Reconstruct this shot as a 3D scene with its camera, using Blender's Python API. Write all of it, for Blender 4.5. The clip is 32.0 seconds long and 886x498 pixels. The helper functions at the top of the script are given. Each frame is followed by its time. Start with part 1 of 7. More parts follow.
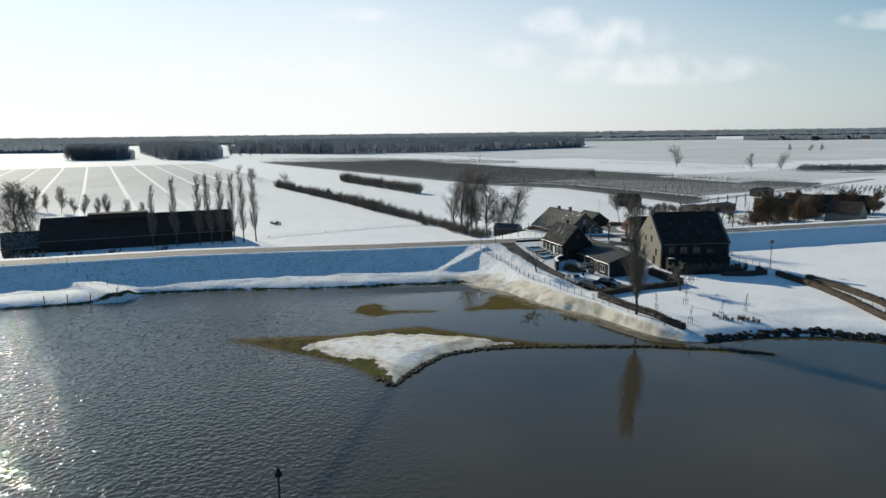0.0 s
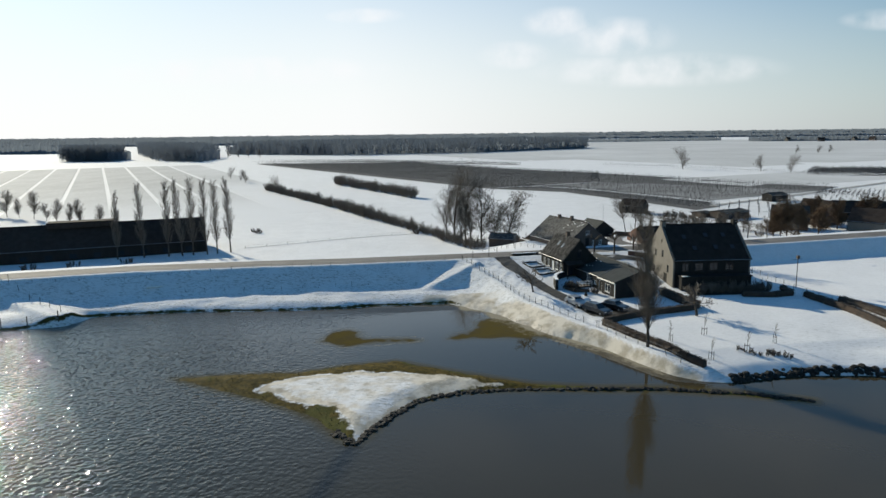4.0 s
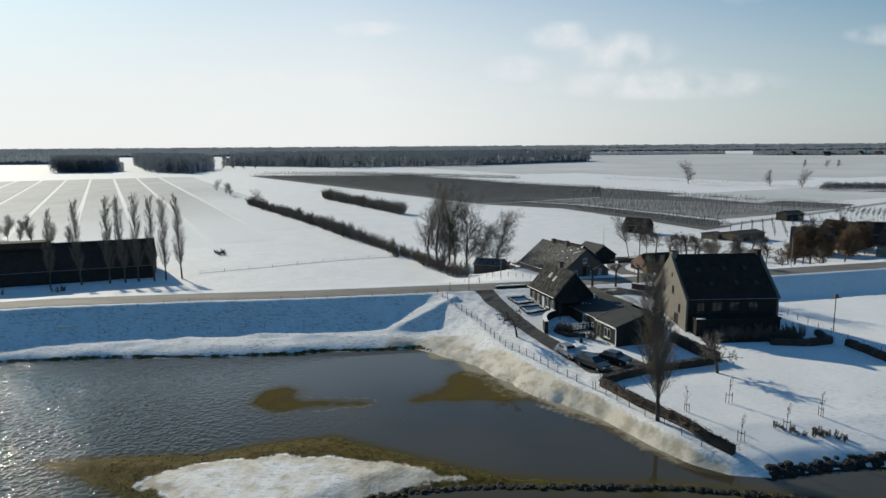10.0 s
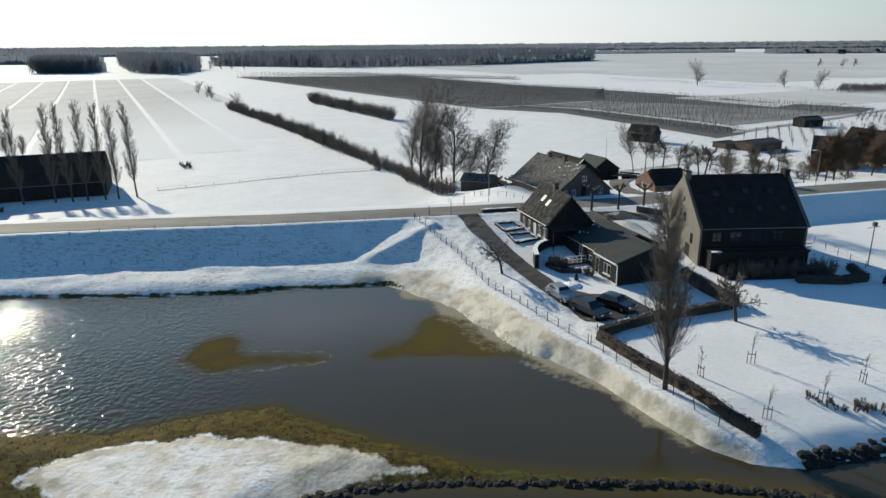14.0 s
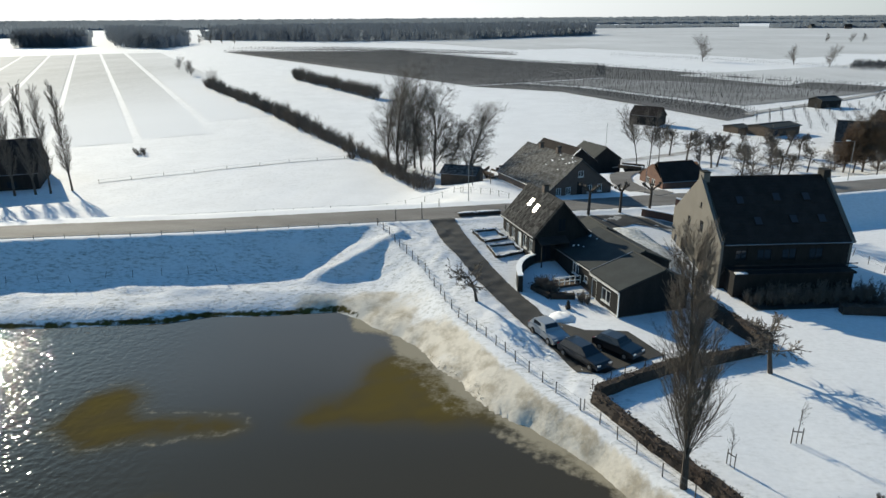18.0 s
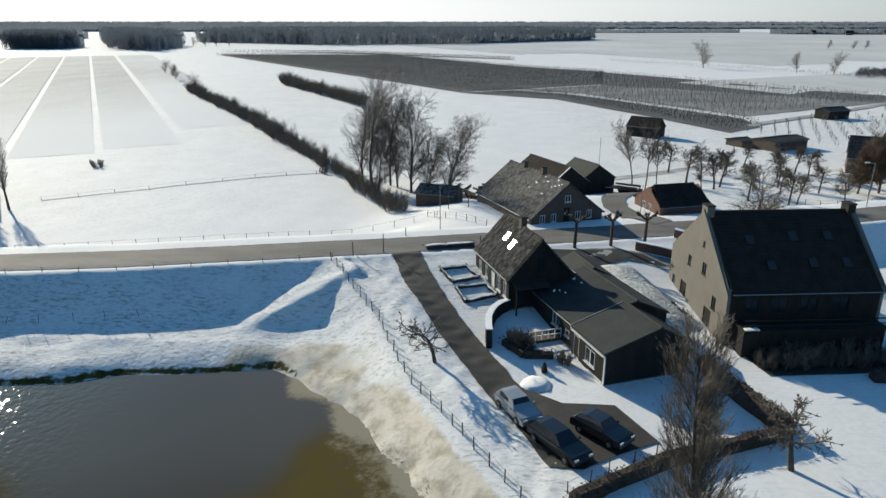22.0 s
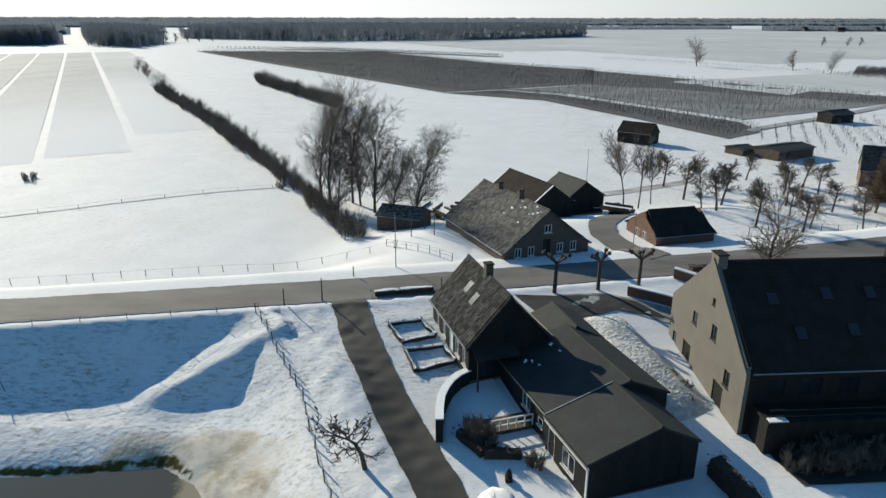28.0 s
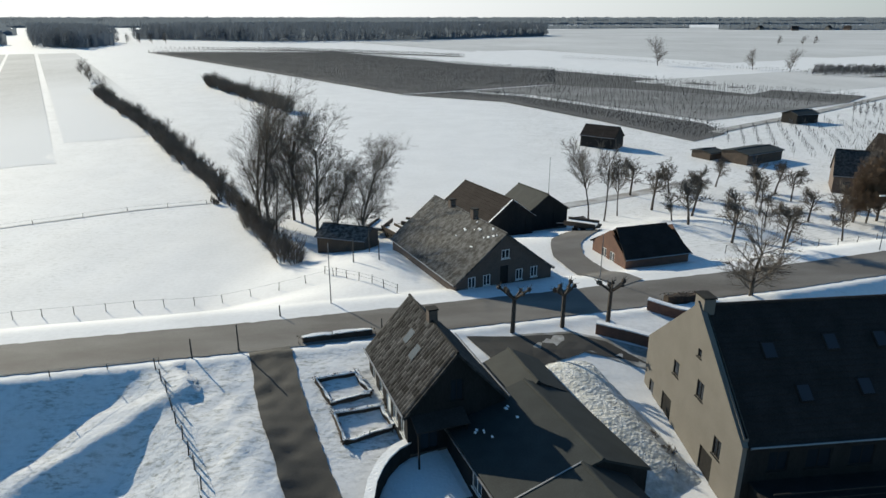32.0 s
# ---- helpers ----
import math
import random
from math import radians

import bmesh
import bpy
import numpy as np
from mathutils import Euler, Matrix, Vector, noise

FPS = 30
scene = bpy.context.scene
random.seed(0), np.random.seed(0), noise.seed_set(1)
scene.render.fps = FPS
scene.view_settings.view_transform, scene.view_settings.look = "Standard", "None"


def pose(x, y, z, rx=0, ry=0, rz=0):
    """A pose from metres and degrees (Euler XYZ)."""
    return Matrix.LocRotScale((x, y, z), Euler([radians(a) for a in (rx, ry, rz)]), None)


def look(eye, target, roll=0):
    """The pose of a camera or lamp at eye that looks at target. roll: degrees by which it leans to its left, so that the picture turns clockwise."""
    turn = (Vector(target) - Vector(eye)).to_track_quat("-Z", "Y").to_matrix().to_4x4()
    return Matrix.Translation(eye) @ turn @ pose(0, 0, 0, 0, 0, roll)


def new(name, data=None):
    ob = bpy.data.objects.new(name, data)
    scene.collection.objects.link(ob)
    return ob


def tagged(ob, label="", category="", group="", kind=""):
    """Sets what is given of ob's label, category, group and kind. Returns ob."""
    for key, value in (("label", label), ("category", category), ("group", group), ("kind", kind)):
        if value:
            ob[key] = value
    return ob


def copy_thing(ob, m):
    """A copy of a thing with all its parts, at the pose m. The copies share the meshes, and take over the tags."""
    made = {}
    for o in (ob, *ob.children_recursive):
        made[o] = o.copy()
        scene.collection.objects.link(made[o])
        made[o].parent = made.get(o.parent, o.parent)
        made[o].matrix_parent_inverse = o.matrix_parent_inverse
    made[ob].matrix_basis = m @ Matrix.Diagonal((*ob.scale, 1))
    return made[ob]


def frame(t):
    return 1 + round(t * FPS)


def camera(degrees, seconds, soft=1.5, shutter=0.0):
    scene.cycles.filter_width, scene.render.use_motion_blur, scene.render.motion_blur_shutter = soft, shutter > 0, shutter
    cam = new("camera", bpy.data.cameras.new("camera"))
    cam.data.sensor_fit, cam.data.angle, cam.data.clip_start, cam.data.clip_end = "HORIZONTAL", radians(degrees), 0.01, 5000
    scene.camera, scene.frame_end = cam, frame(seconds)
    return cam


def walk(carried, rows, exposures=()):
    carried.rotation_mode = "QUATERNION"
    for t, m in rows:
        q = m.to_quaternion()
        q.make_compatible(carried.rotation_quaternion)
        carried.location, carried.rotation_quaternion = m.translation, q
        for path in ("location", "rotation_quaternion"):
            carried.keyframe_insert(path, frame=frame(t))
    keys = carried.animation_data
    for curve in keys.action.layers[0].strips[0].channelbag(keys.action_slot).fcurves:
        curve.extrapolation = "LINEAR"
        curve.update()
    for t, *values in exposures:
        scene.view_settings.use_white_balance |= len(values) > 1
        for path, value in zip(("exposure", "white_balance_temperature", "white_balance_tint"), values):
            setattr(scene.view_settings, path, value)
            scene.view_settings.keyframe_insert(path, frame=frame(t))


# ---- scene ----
cam = camera(66.6, 32.0)
PATH = [
    (0, (0.251, -1.11, 30.472), (0.235, 0.861, 30.13), -0.7),
    (0.5, (0.652, 0.647, 30.491), (0.634, 2.617, 30.148), -0.7),
    (1, (1.019, 2.427, 30.504), (1.0, 4.398, 30.161), -0.6),
    (1.5, (1.373, 4.248, 30.532), (1.351, 6.218, 30.19), -0.7),
    (2, (1.723, 6.138, 30.585), (1.701, 8.108, 30.243), -0.6),
    (2.5, (2.104, 8.013, 30.625), (2.082, 9.983, 30.284), -0.7),
    (3, (2.461, 9.881, 30.657), (2.437, 11.852, 30.315), -0.7),
    (3.5, (2.828, 11.675, 30.684), (2.803, 13.646, 30.344), -0.7),
    (5.5, (4.52, 18.222, 30.718), (4.492, 20.193, 30.378), -0.6),
    (6, (4.958, 19.825, 30.709), (4.93, 21.796, 30.368), -0.5),
    (6.5, (5.337, 21.494, 30.719), (5.308, 23.464, 30.379), -0.5),
    (7, (5.731, 23.161, 30.732), (5.702, 25.136, 30.417), -0.5),
    (7.5, (6.077, 24.88, 30.762), (6.048, 26.858, 30.472), -0.5),
    (8, (6.43, 26.54, 30.774), (6.4, 28.519, 30.485), -0.5),
    (8.5, (6.752, 28.157, 30.759), (6.722, 30.136, 30.471), -0.4),
    (9, (7.111, 29.732, 30.732), (7.081, 31.71, 30.439), -0.3),
    (9.5, (7.55, 31.332, 30.714), (7.517, 33.31, 30.417), -0.5),
    (10, (8.117, 32.86, 30.666), (8.084, 34.836, 30.361), -0.4),
    (10.5, (8.47, 34.633, 30.679), (8.435, 36.606, 30.35), -0.4),
    (11, (8.678, 36.544, 30.717), (8.645, 38.508, 30.341), -0.5),
    (11.5, (9.015, 38.339, 30.742), (8.983, 40.293, 30.319), -0.5),
    (12, (9.389, 40.073, 30.749), (9.357, 42.017, 30.278), -0.5),
    (12.5, (9.712, 41.859, 30.765), (9.678, 43.791, 30.25), -0.6),
    (13, (10.168, 43.544, 30.733), (10.135, 45.47, 30.193), -0.5),
    (13.5, (10.643, 45.394, 30.709), (10.608, 47.313, 30.147), -0.5),
    (14, (11.14, 47.297, 30.673), (11.105, 49.209, 30.089), -0.5),
    (14.5, (11.639, 49.227, 30.623), (11.603, 51.131, 30.011), -0.4),
    (16.5, (13.233, 57.384, 30.295), (13.199, 59.273, 29.64), -0.5),
    (17, (13.646, 59.438, 30.266), (13.615, 61.327, 29.611), -0.3),
    (17.5, (14.122, 61.456, 30.272), (14.089, 63.346, 29.619), -0.4),
    (18, (14.614, 63.465, 30.283), (14.581, 65.356, 29.632), -0.4),
    (18.5, (15.121, 65.386, 30.299), (15.088, 67.277, 29.65), -0.3),
    (19, (15.629, 67.182, 30.316), (15.596, 69.074, 29.67), -0.4),
    (19.5, (16.118, 68.857, 30.335), (16.084, 70.75, 29.69), -0.4),
    (20, (16.584, 70.373, 30.352), (16.551, 72.265, 29.706), -0.2),
    (20.5, (17.028, 71.689, 30.354), (16.996, 73.583, 29.71), -0.2),
    (21, (17.454, 72.846, 30.354), (17.424, 74.74, 29.712), -0.1),
    (21.5, (17.849, 73.929, 30.357), (17.819, 75.823, 29.715), -0.1),
    (22, (18.231, 74.963, 30.369), (18.2, 76.857, 29.727), 0.0),
    (22.5, (18.59, 76.028, 30.412), (18.559, 77.922, 29.769), 0.1),
    (23, (18.896, 77.179, 30.462), (18.865, 79.073, 29.819), 0.1),
    (23.5, (19.151, 78.421, 30.513), (19.123, 80.314, 29.868), 0.2),
    (24, (19.417, 79.648, 30.562), (19.388, 81.54, 29.915), 0.1),
    (24.5, (19.734, 80.801, 30.565), (19.706, 82.693, 29.918), 0.2),
    (26.5, (21.029, 85.345, 30.53), (20.998, 87.236, 29.88), 0.2),
    (27, (21.294, 86.515, 30.527), (21.264, 88.406, 29.877), 0.2),
    (27.5, (21.505, 87.69, 30.526), (21.486, 89.581, 29.875), 0.2),
    (28, (21.681, 88.808, 30.526), (21.673, 90.699, 29.874), 0.1),
    (28.5, (21.777, 89.927, 30.515), (21.782, 91.818, 29.862), 0.1),
    (29, (21.837, 91.088, 30.501), (21.858, 92.978, 29.847), 0.2),
    (29.5, (21.949, 92.232, 30.484), (21.986, 94.122, 29.83), 0.2),
    (30, (22.164, 93.354, 30.465), (22.219, 95.244, 29.813), 0.1),
    (30.5, (22.48, 94.494, 30.44), (22.553, 96.383, 29.787), 0.2),
    (31, (22.897, 95.637, 30.409), (22.985, 97.525, 29.756), 0.1),
    (31.5, (23.374, 96.815, 30.372), (23.461, 98.703, 29.72), 0.1),
    (32, (23.857, 98.07, 30.325), (23.948, 99.958, 29.672), -0.0),
]
EXPOSURES = [(0.0, 0.10, 6420, 7), (6.0, 0.05, 6420, 7), (9.0, -0.06, 6420, 7), (11.0, -0.10, 6420, 7), (13.0, 0.05, 6420, 7), (14.0, 0.17, 6420, 7), (17.0, 0.30, 6420, 7), (20.0, 0.20, 6420, 7), (32.0, 0.15, 6420, 7)]
walk(cam, [(t, look(eye, target, roll)) for t, eye, target, roll in PATH], EXPOSURES)

# ---- world, sun, exposure ----
SUN_AZ, SUN_EL = -39.5, 22.0           # degrees: from +y towards +x, above the horizon
world = bpy.data.worlds.new("sky")
scene.world = world
world.use_nodes = True
wn, wl = world.node_tree.nodes, world.node_tree.links
wn.clear()
w_out = wn.new("ShaderNodeOutputWorld")
w_bg = wn.new("ShaderNodeBackground")
w_sky = wn.new("ShaderNodeTexSky")
w_sky.sky_type = "NISHITA"
w_sky.sun_disc = False
w_sky.sun_elevation = radians(SUN_EL)
w_sky.sun_rotation = radians(SUN_AZ)
w_sky.altitude, w_sky.air_density, w_sky.dust_density, w_sky.ozone_density = 0, 1.3, 0.5, 6.0
# thin high cloud: soft noise stretched over a flat cloud deck
w_geo = wn.new("ShaderNodeTexCoord")
w_sep = wn.new("ShaderNodeSeparateXYZ")
wl.new(w_geo.outputs["Generated"], w_sep.inputs[0])
w_up = wn.new("ShaderNodeMath"); w_up.operation = "MAXIMUM"; w_up.inputs[1].default_value = 0.02
wl.new(w_sep.outputs["Z"], w_up.inputs[0])
w_add = wn.new("ShaderNodeMath"); w_add.operation = "ADD"; w_add.inputs[1].default_value = 0.06
wl.new(w_up.outputs[0], w_add.inputs[0])
w_div = wn.new("ShaderNodeVectorMath"); w_div.operation = "DIVIDE"
w_com = wn.new("ShaderNodeCombineXYZ")
for k in range(3):
    wl.new(w_add.outputs[0], w_com.inputs[k])
wl.new(w_geo.outputs["Generated"], w_div.inputs[0])
wl.new(w_com.outputs[0], w_div.inputs[1])
w_noise = wn.new("ShaderNodeTexNoise")
w_noise.inputs["Scale"].default_value, w_noise.inputs["Detail"].default_value = 0.9, 7
w_noise.inputs["Roughness"].default_value = 0.55
wl.new(w_div.outputs[0], w_noise.inputs["Vector"])
w_ramp = wn.new("ShaderNodeMapRange")
w_ramp.inputs["From Min"].default_value, w_ramp.inputs["From Max"].default_value = 0.47, 0.78
w_ramp.inputs["To Max"].default_value = 0.8
wl.new(w_noise.outputs["Fac"], w_ramp.inputs["Value"])
w_low = wn.new("ShaderNodeMapRange")    # the cloud cover thins out overhead
w_low.inputs["From Min"].default_value, w_low.inputs["From Max"].default_value = 0.25, 0.55
w_low.inputs["To Min"].default_value, w_low.inputs["To Max"].default_value = 1.0, 0.0
wl.new(w_sep.outputs["Z"], w_low.inputs["Value"])
w_cl = wn.new("ShaderNodeMath"); w_cl.operation = "MULTIPLY"
wl.new(w_ramp.outputs[0], w_cl.inputs[0]); wl.new(w_low.outputs[0], w_cl.inputs[1])
w_dot = wn.new("ShaderNodeVectorMath"); w_dot.operation = "DOT_PRODUCT"
wl.new(w_geo.outputs["Generated"], w_dot.inputs[0])
w_dot.inputs[1].default_value = (math.sin(radians(SUN_AZ)), math.cos(radians(SUN_AZ)), 0)
w_fwd = wn.new("ShaderNodeMapRange")    # milky air, thicker towards the sun
w_fwd.inputs["From Min"].default_value, w_fwd.inputs["From Max"].default_value = -0.05, 0.85
w_fwd.inputs["To Min"].default_value, w_fwd.inputs["To Max"].default_value = 0.0, 1.0
wl.new(w_dot.outputs["Value"], w_fwd.inputs["Value"])
w_haze = wn.new("ShaderNodeMapRange"); w_haze.interpolation_type = "SMOOTHSTEP"
w_haze.inputs["From Min"].default_value = 0.0
w_top = wn.new("ShaderNodeMapRange")     # the milky air reaches higher towards the sun
w_top.inputs["To Min"].default_value, w_top.inputs["To Max"].default_value = 0.15, 0.50
wl.new(w_fwd.outputs[0], w_top.inputs["Value"])
wl.new(w_top.outputs[0], w_haze.inputs["From Max"])
w_haze.inputs["To Min"].default_value, w_haze.inputs["To Max"].default_value = 0.95, 0.0
wl.new(w_sep.outputs["Z"], w_haze.inputs["Value"])
w_side = wn.new("ShaderNodeMapRange")
w_side.inputs["To Min"].default_value, w_side.inputs["To Max"].default_value = 0.45, 1.0
wl.new(w_fwd.outputs[0], w_side.inputs["Value"])
w_hz = wn.new("ShaderNodeMath"); w_hz.operation = "MULTIPLY"
wl.new(w_haze.outputs[0], w_hz.inputs[0]); wl.new(w_side.outputs[0], w_hz.inputs[1])
w_max = wn.new("ShaderNodeMath"); w_max.operation = "MAXIMUM"
wl.new(w_cl.outputs[0], w_max.inputs[0])
wl.new(w_hz.outputs[0], w_max.inputs[1])
w_mix = wn.new("ShaderNodeMix"); w_mix.data_type = "RGBA"
wl.new(w_max.outputs[0], w_mix.inputs["Factor"])
w_tint = wn.new("ShaderNodeMix"); w_tint.data_type = "RGBA"; w_tint.blend_type = "MULTIPLY"
w_tint.inputs["Factor"].default_value, w_tint.inputs["B"].default_value = 1.0, (0.66, 1.06, 1.15, 1)
wl.new(w_sky.outputs["Color"], w_tint.inputs["A"])
wl.new(w_tint.outputs["Result"], w_mix.inputs["A"])
w_milk = wn.new("ShaderNodeMix"); w_milk.data_type = "RGBA"
w_milk.inputs["A"].default_value, w_milk.inputs["B"].default_value = (5.8, 6.0, 6.5, 1), (11.2, 11.0, 11.1, 1)
wl.new(w_fwd.outputs[0], w_milk.inputs["Factor"])
wl.new(w_milk.outputs["Result"], w_mix.inputs["B"])
wl.new(w_mix.outputs["Result"], w_bg.inputs["Color"])
# a few low cumulus puffs far out over the polder
w_u = wn.new("ShaderNodeMath"); w_u.operation = "DIVIDE"
w_v = wn.new("ShaderNodeMath"); w_v.operation = "DIVIDE"
w_y = wn.new("ShaderNodeMath"); w_y.operation = "MAXIMUM"; w_y.inputs[1].default_value = 0.05
wl.new(w_sep.outputs["Y"], w_y.inputs[0])
wl.new(w_sep.outputs["X"], w_u.inputs[0]); wl.new(w_y.outputs[0], w_u.inputs[1])
wl.new(w_sep.outputs["Z"], w_v.inputs[0]); wl.new(w_y.outputs[0], w_v.inputs[1])
w_puff = wn.new("ShaderNodeTexNoise")
w_puff.inputs["Scale"].default_value, w_puff.inputs["Detail"].default_value = 24, 3.2
wl.new(w_geo.outputs["Generated"], w_puff.inputs["Vector"])
puffs = None
for u0, v0, a, b in ((0.160, 0.152, 0.050, 0.020), (0.238, 0.130, 0.075, 0.026), (0.092, 0.108, 0.048, 0.018), (0.30, 0.085, 0.16, 0.022), (-0.12, 0.165, 0.05, 0.010), (0.62, 0.150, 0.06, 0.014), (-0.30, 0.09, 0.2, 0.02)):
    terms = []
    for src, c0, size in ((w_u, u0, a), (w_v, v0, b)):
        m1 = wn.new("ShaderNodeMath"); m1.operation = "SUBTRACT"; m1.inputs[1].default_value = c0
        wl.new(src.outputs[0], m1.inputs[0])
        m2 = wn.new("ShaderNodeMath"); m2.operation = "DIVIDE"; m2.inputs[1].default_value = size
        wl.new(m1.outputs[0], m2.inputs[0])
        m3 = wn.new("ShaderNodeMath"); m3.operation = "MULTIPLY"
        wl.new(m2.outputs[0], m3.inputs[0]); wl.new(m2.outputs[0], m3.inputs[1])
        terms.append(m3)
    m4 = wn.new("ShaderNodeMath"); m4.operation = "ADD"
    wl.new(terms[0].outputs[0], m4.inputs[0]); wl.new(terms[1].outputs[0], m4.inputs[1])
    m5 = wn.new("ShaderNodeMapRange"); m5.interpolation_type = "SMOOTHSTEP"
    m5.inputs["From Min"].default_value, m5.inputs["From Max"].default_value = 0.0, 1.6
    m5.inputs["To Min"].default_value, m5.inputs["To Max"].default_value = 1.0, 0.0
    wl.new(m4.outputs[0], m5.inputs["Value"])
    if puffs is None:
        puffs = m5.outputs[0]
    else:
        m6 = wn.new("ShaderNodeMath"); m6.operation = "MAXIMUM"
        wl.new(puffs, m6.inputs[0]); wl.new(m5.outputs[0], m6.inputs[1])
        puffs = m6.outputs[0]
w_pn = wn.new("ShaderNodeMapRange")
w_pn.inputs["From Min"].default_value, w_pn.inputs["From Max"].default_value = 0.30, 0.86
wl.new(w_puff.outputs["Fac"], w_pn.inputs["Value"])
w_pm = wn.new("ShaderNodeMath"); w_pm.operation = "MULTIPLY"
wl.new(puffs, w_pm.inputs[0]); wl.new(w_pn.outputs[0], w_pm.inputs[1])
w_mix2 = wn.new("ShaderNodeMix"); w_mix2.data_type = "RGBA"
wl.new(w_pm.outputs[0], w_mix2.inputs["Factor"])
wl.new(w_mix.outputs["Result"], w_mix2.inputs["A"])
w_mix2.inputs["B"].default_value = (11.0, 10.8, 11.0, 1)
wl.new(w_mix2.outputs["Result"], w_bg.inputs["Color"])
w_bg.inputs["Strength"].default_value = 0.085
wl.new(w_bg.outputs[0], w_out.inputs[0])

sun = new("sun", bpy.data.lights.new("sun", "SUN"))
sun.data.energy, sun.data.angle, sun.data.color = 5.0, radians(0.53), (1.0, 0.90, 0.71)
_az, _el = radians(SUN_AZ), radians(SUN_EL)
sun.matrix_world = look((-150, 300, 200), (-150 - math.sin(_az) * math.cos(_el) * 10, 300 - math.cos(_az) * math.cos(_el) * 10, 200 - math.sin(_el) * 10))


# ---- materials ----
def mat(name, base, rough=0.8, metal=0.0, second=None, scale=2.0, amount=0.5, bump=0.0, bump_scale=20.0, per_object=0.0, spec=0.5, stretch=(1, 1, 1), island=False, detail=5, grain=0.25):
    """A surface with a base and a second colour mixed by large noise, fine grain and relief."""
    m = bpy.data.materials.new(name)
    m.use_nodes = True
    n, l = m.node_tree.nodes, m.node_tree.links
    bsdf = n["Principled BSDF"]
    bsdf.inputs["Roughness"].default_value, bsdf.inputs["Metallic"].default_value = rough, metal
    bsdf.inputs["Specular IOR Level"].default_value = spec
    geo = n.new("ShaderNodeNewGeometry")
    mp = n.new("ShaderNodeVectorMath"); mp.operation = "MULTIPLY"
    mp.inputs[1].default_value = stretch
    l.new(geo.outputs["Position"], mp.inputs[0])
    big = n.new("ShaderNodeTexNoise")
    big.inputs["Scale"].default_value, big.inputs["Detail"].default_value = scale, detail
    l.new(mp.outputs[0], big.inputs["Vector"])
    rng = n.new("ShaderNodeMapRange")
    rng.inputs["From Min"].default_value, rng.inputs["From Max"].default_value = 0.38, 0.64
    rng.inputs["To Max"].default_value = amount
    l.new(big.outputs["Fac"], rng.inputs["Value"])
    mix = n.new("ShaderNodeMix"); mix.data_type = "RGBA"
    mix.inputs["A"].default_value = (*base, 1)
    mix.inputs["B"].default_value = (*(second or [c * 0.7 for c in base]), 1)
    l.new(rng.outputs[0], mix.inputs["Factor"])
    fine = n.new("ShaderNodeTexNoise")
    fine.inputs["Scale"].default_value, fine.inputs["Detail"].default_value = bump_scale, 3
    l.new(mp.outputs[0], fine.inputs["Vector"])
    hsv = n.new("ShaderNodeHueSaturation")
    l.new(mix.outputs["Result"], hsv.inputs["Color"])
    gr = n.new("ShaderNodeMapRange")
    gr.inputs["From Min"].default_value, gr.inputs["From Max"].default_value = 0.25, 0.75
    gr.inputs["To Min"].default_value, gr.inputs["To Max"].default_value = 1 - grain, 1 + grain
    l.new(fine.outputs["Fac"], gr.inputs["Value"])
    last = gr.outputs[0]
    if per_object or island:
        src = n.new("ShaderNodeObjectInfo").outputs["Random"] if not island else geo.outputs["Random Per Island"]
        vr = n.new("ShaderNodeMapRange")
        vr.inputs["To Min"].default_value, vr.inputs["To Max"].default_value = 1 - per_object, 1 + per_object
        l.new(src, vr.inputs["Value"])
        mu = n.new("ShaderNodeMath"); mu.operation = "MULTIPLY"
        l.new(last, mu.inputs[0]); l.new(vr.outputs[0], mu.inputs[1])
        last = mu.outputs[0]
    l.new(last, hsv.inputs["Value"])
    l.new(hsv.outputs["Color"], bsdf.inputs["Base Color"])
    if bump:
        bp = n.new("ShaderNodeBump")
        bp.inputs["Strength"].default_value, bp.inputs["Distance"].default_value = 1.0, bump
        l.new(fine.outputs["Fac"], bp.inputs["Height"])
        l.new(bp.outputs[0], bsdf.inputs["Normal"])
    return m


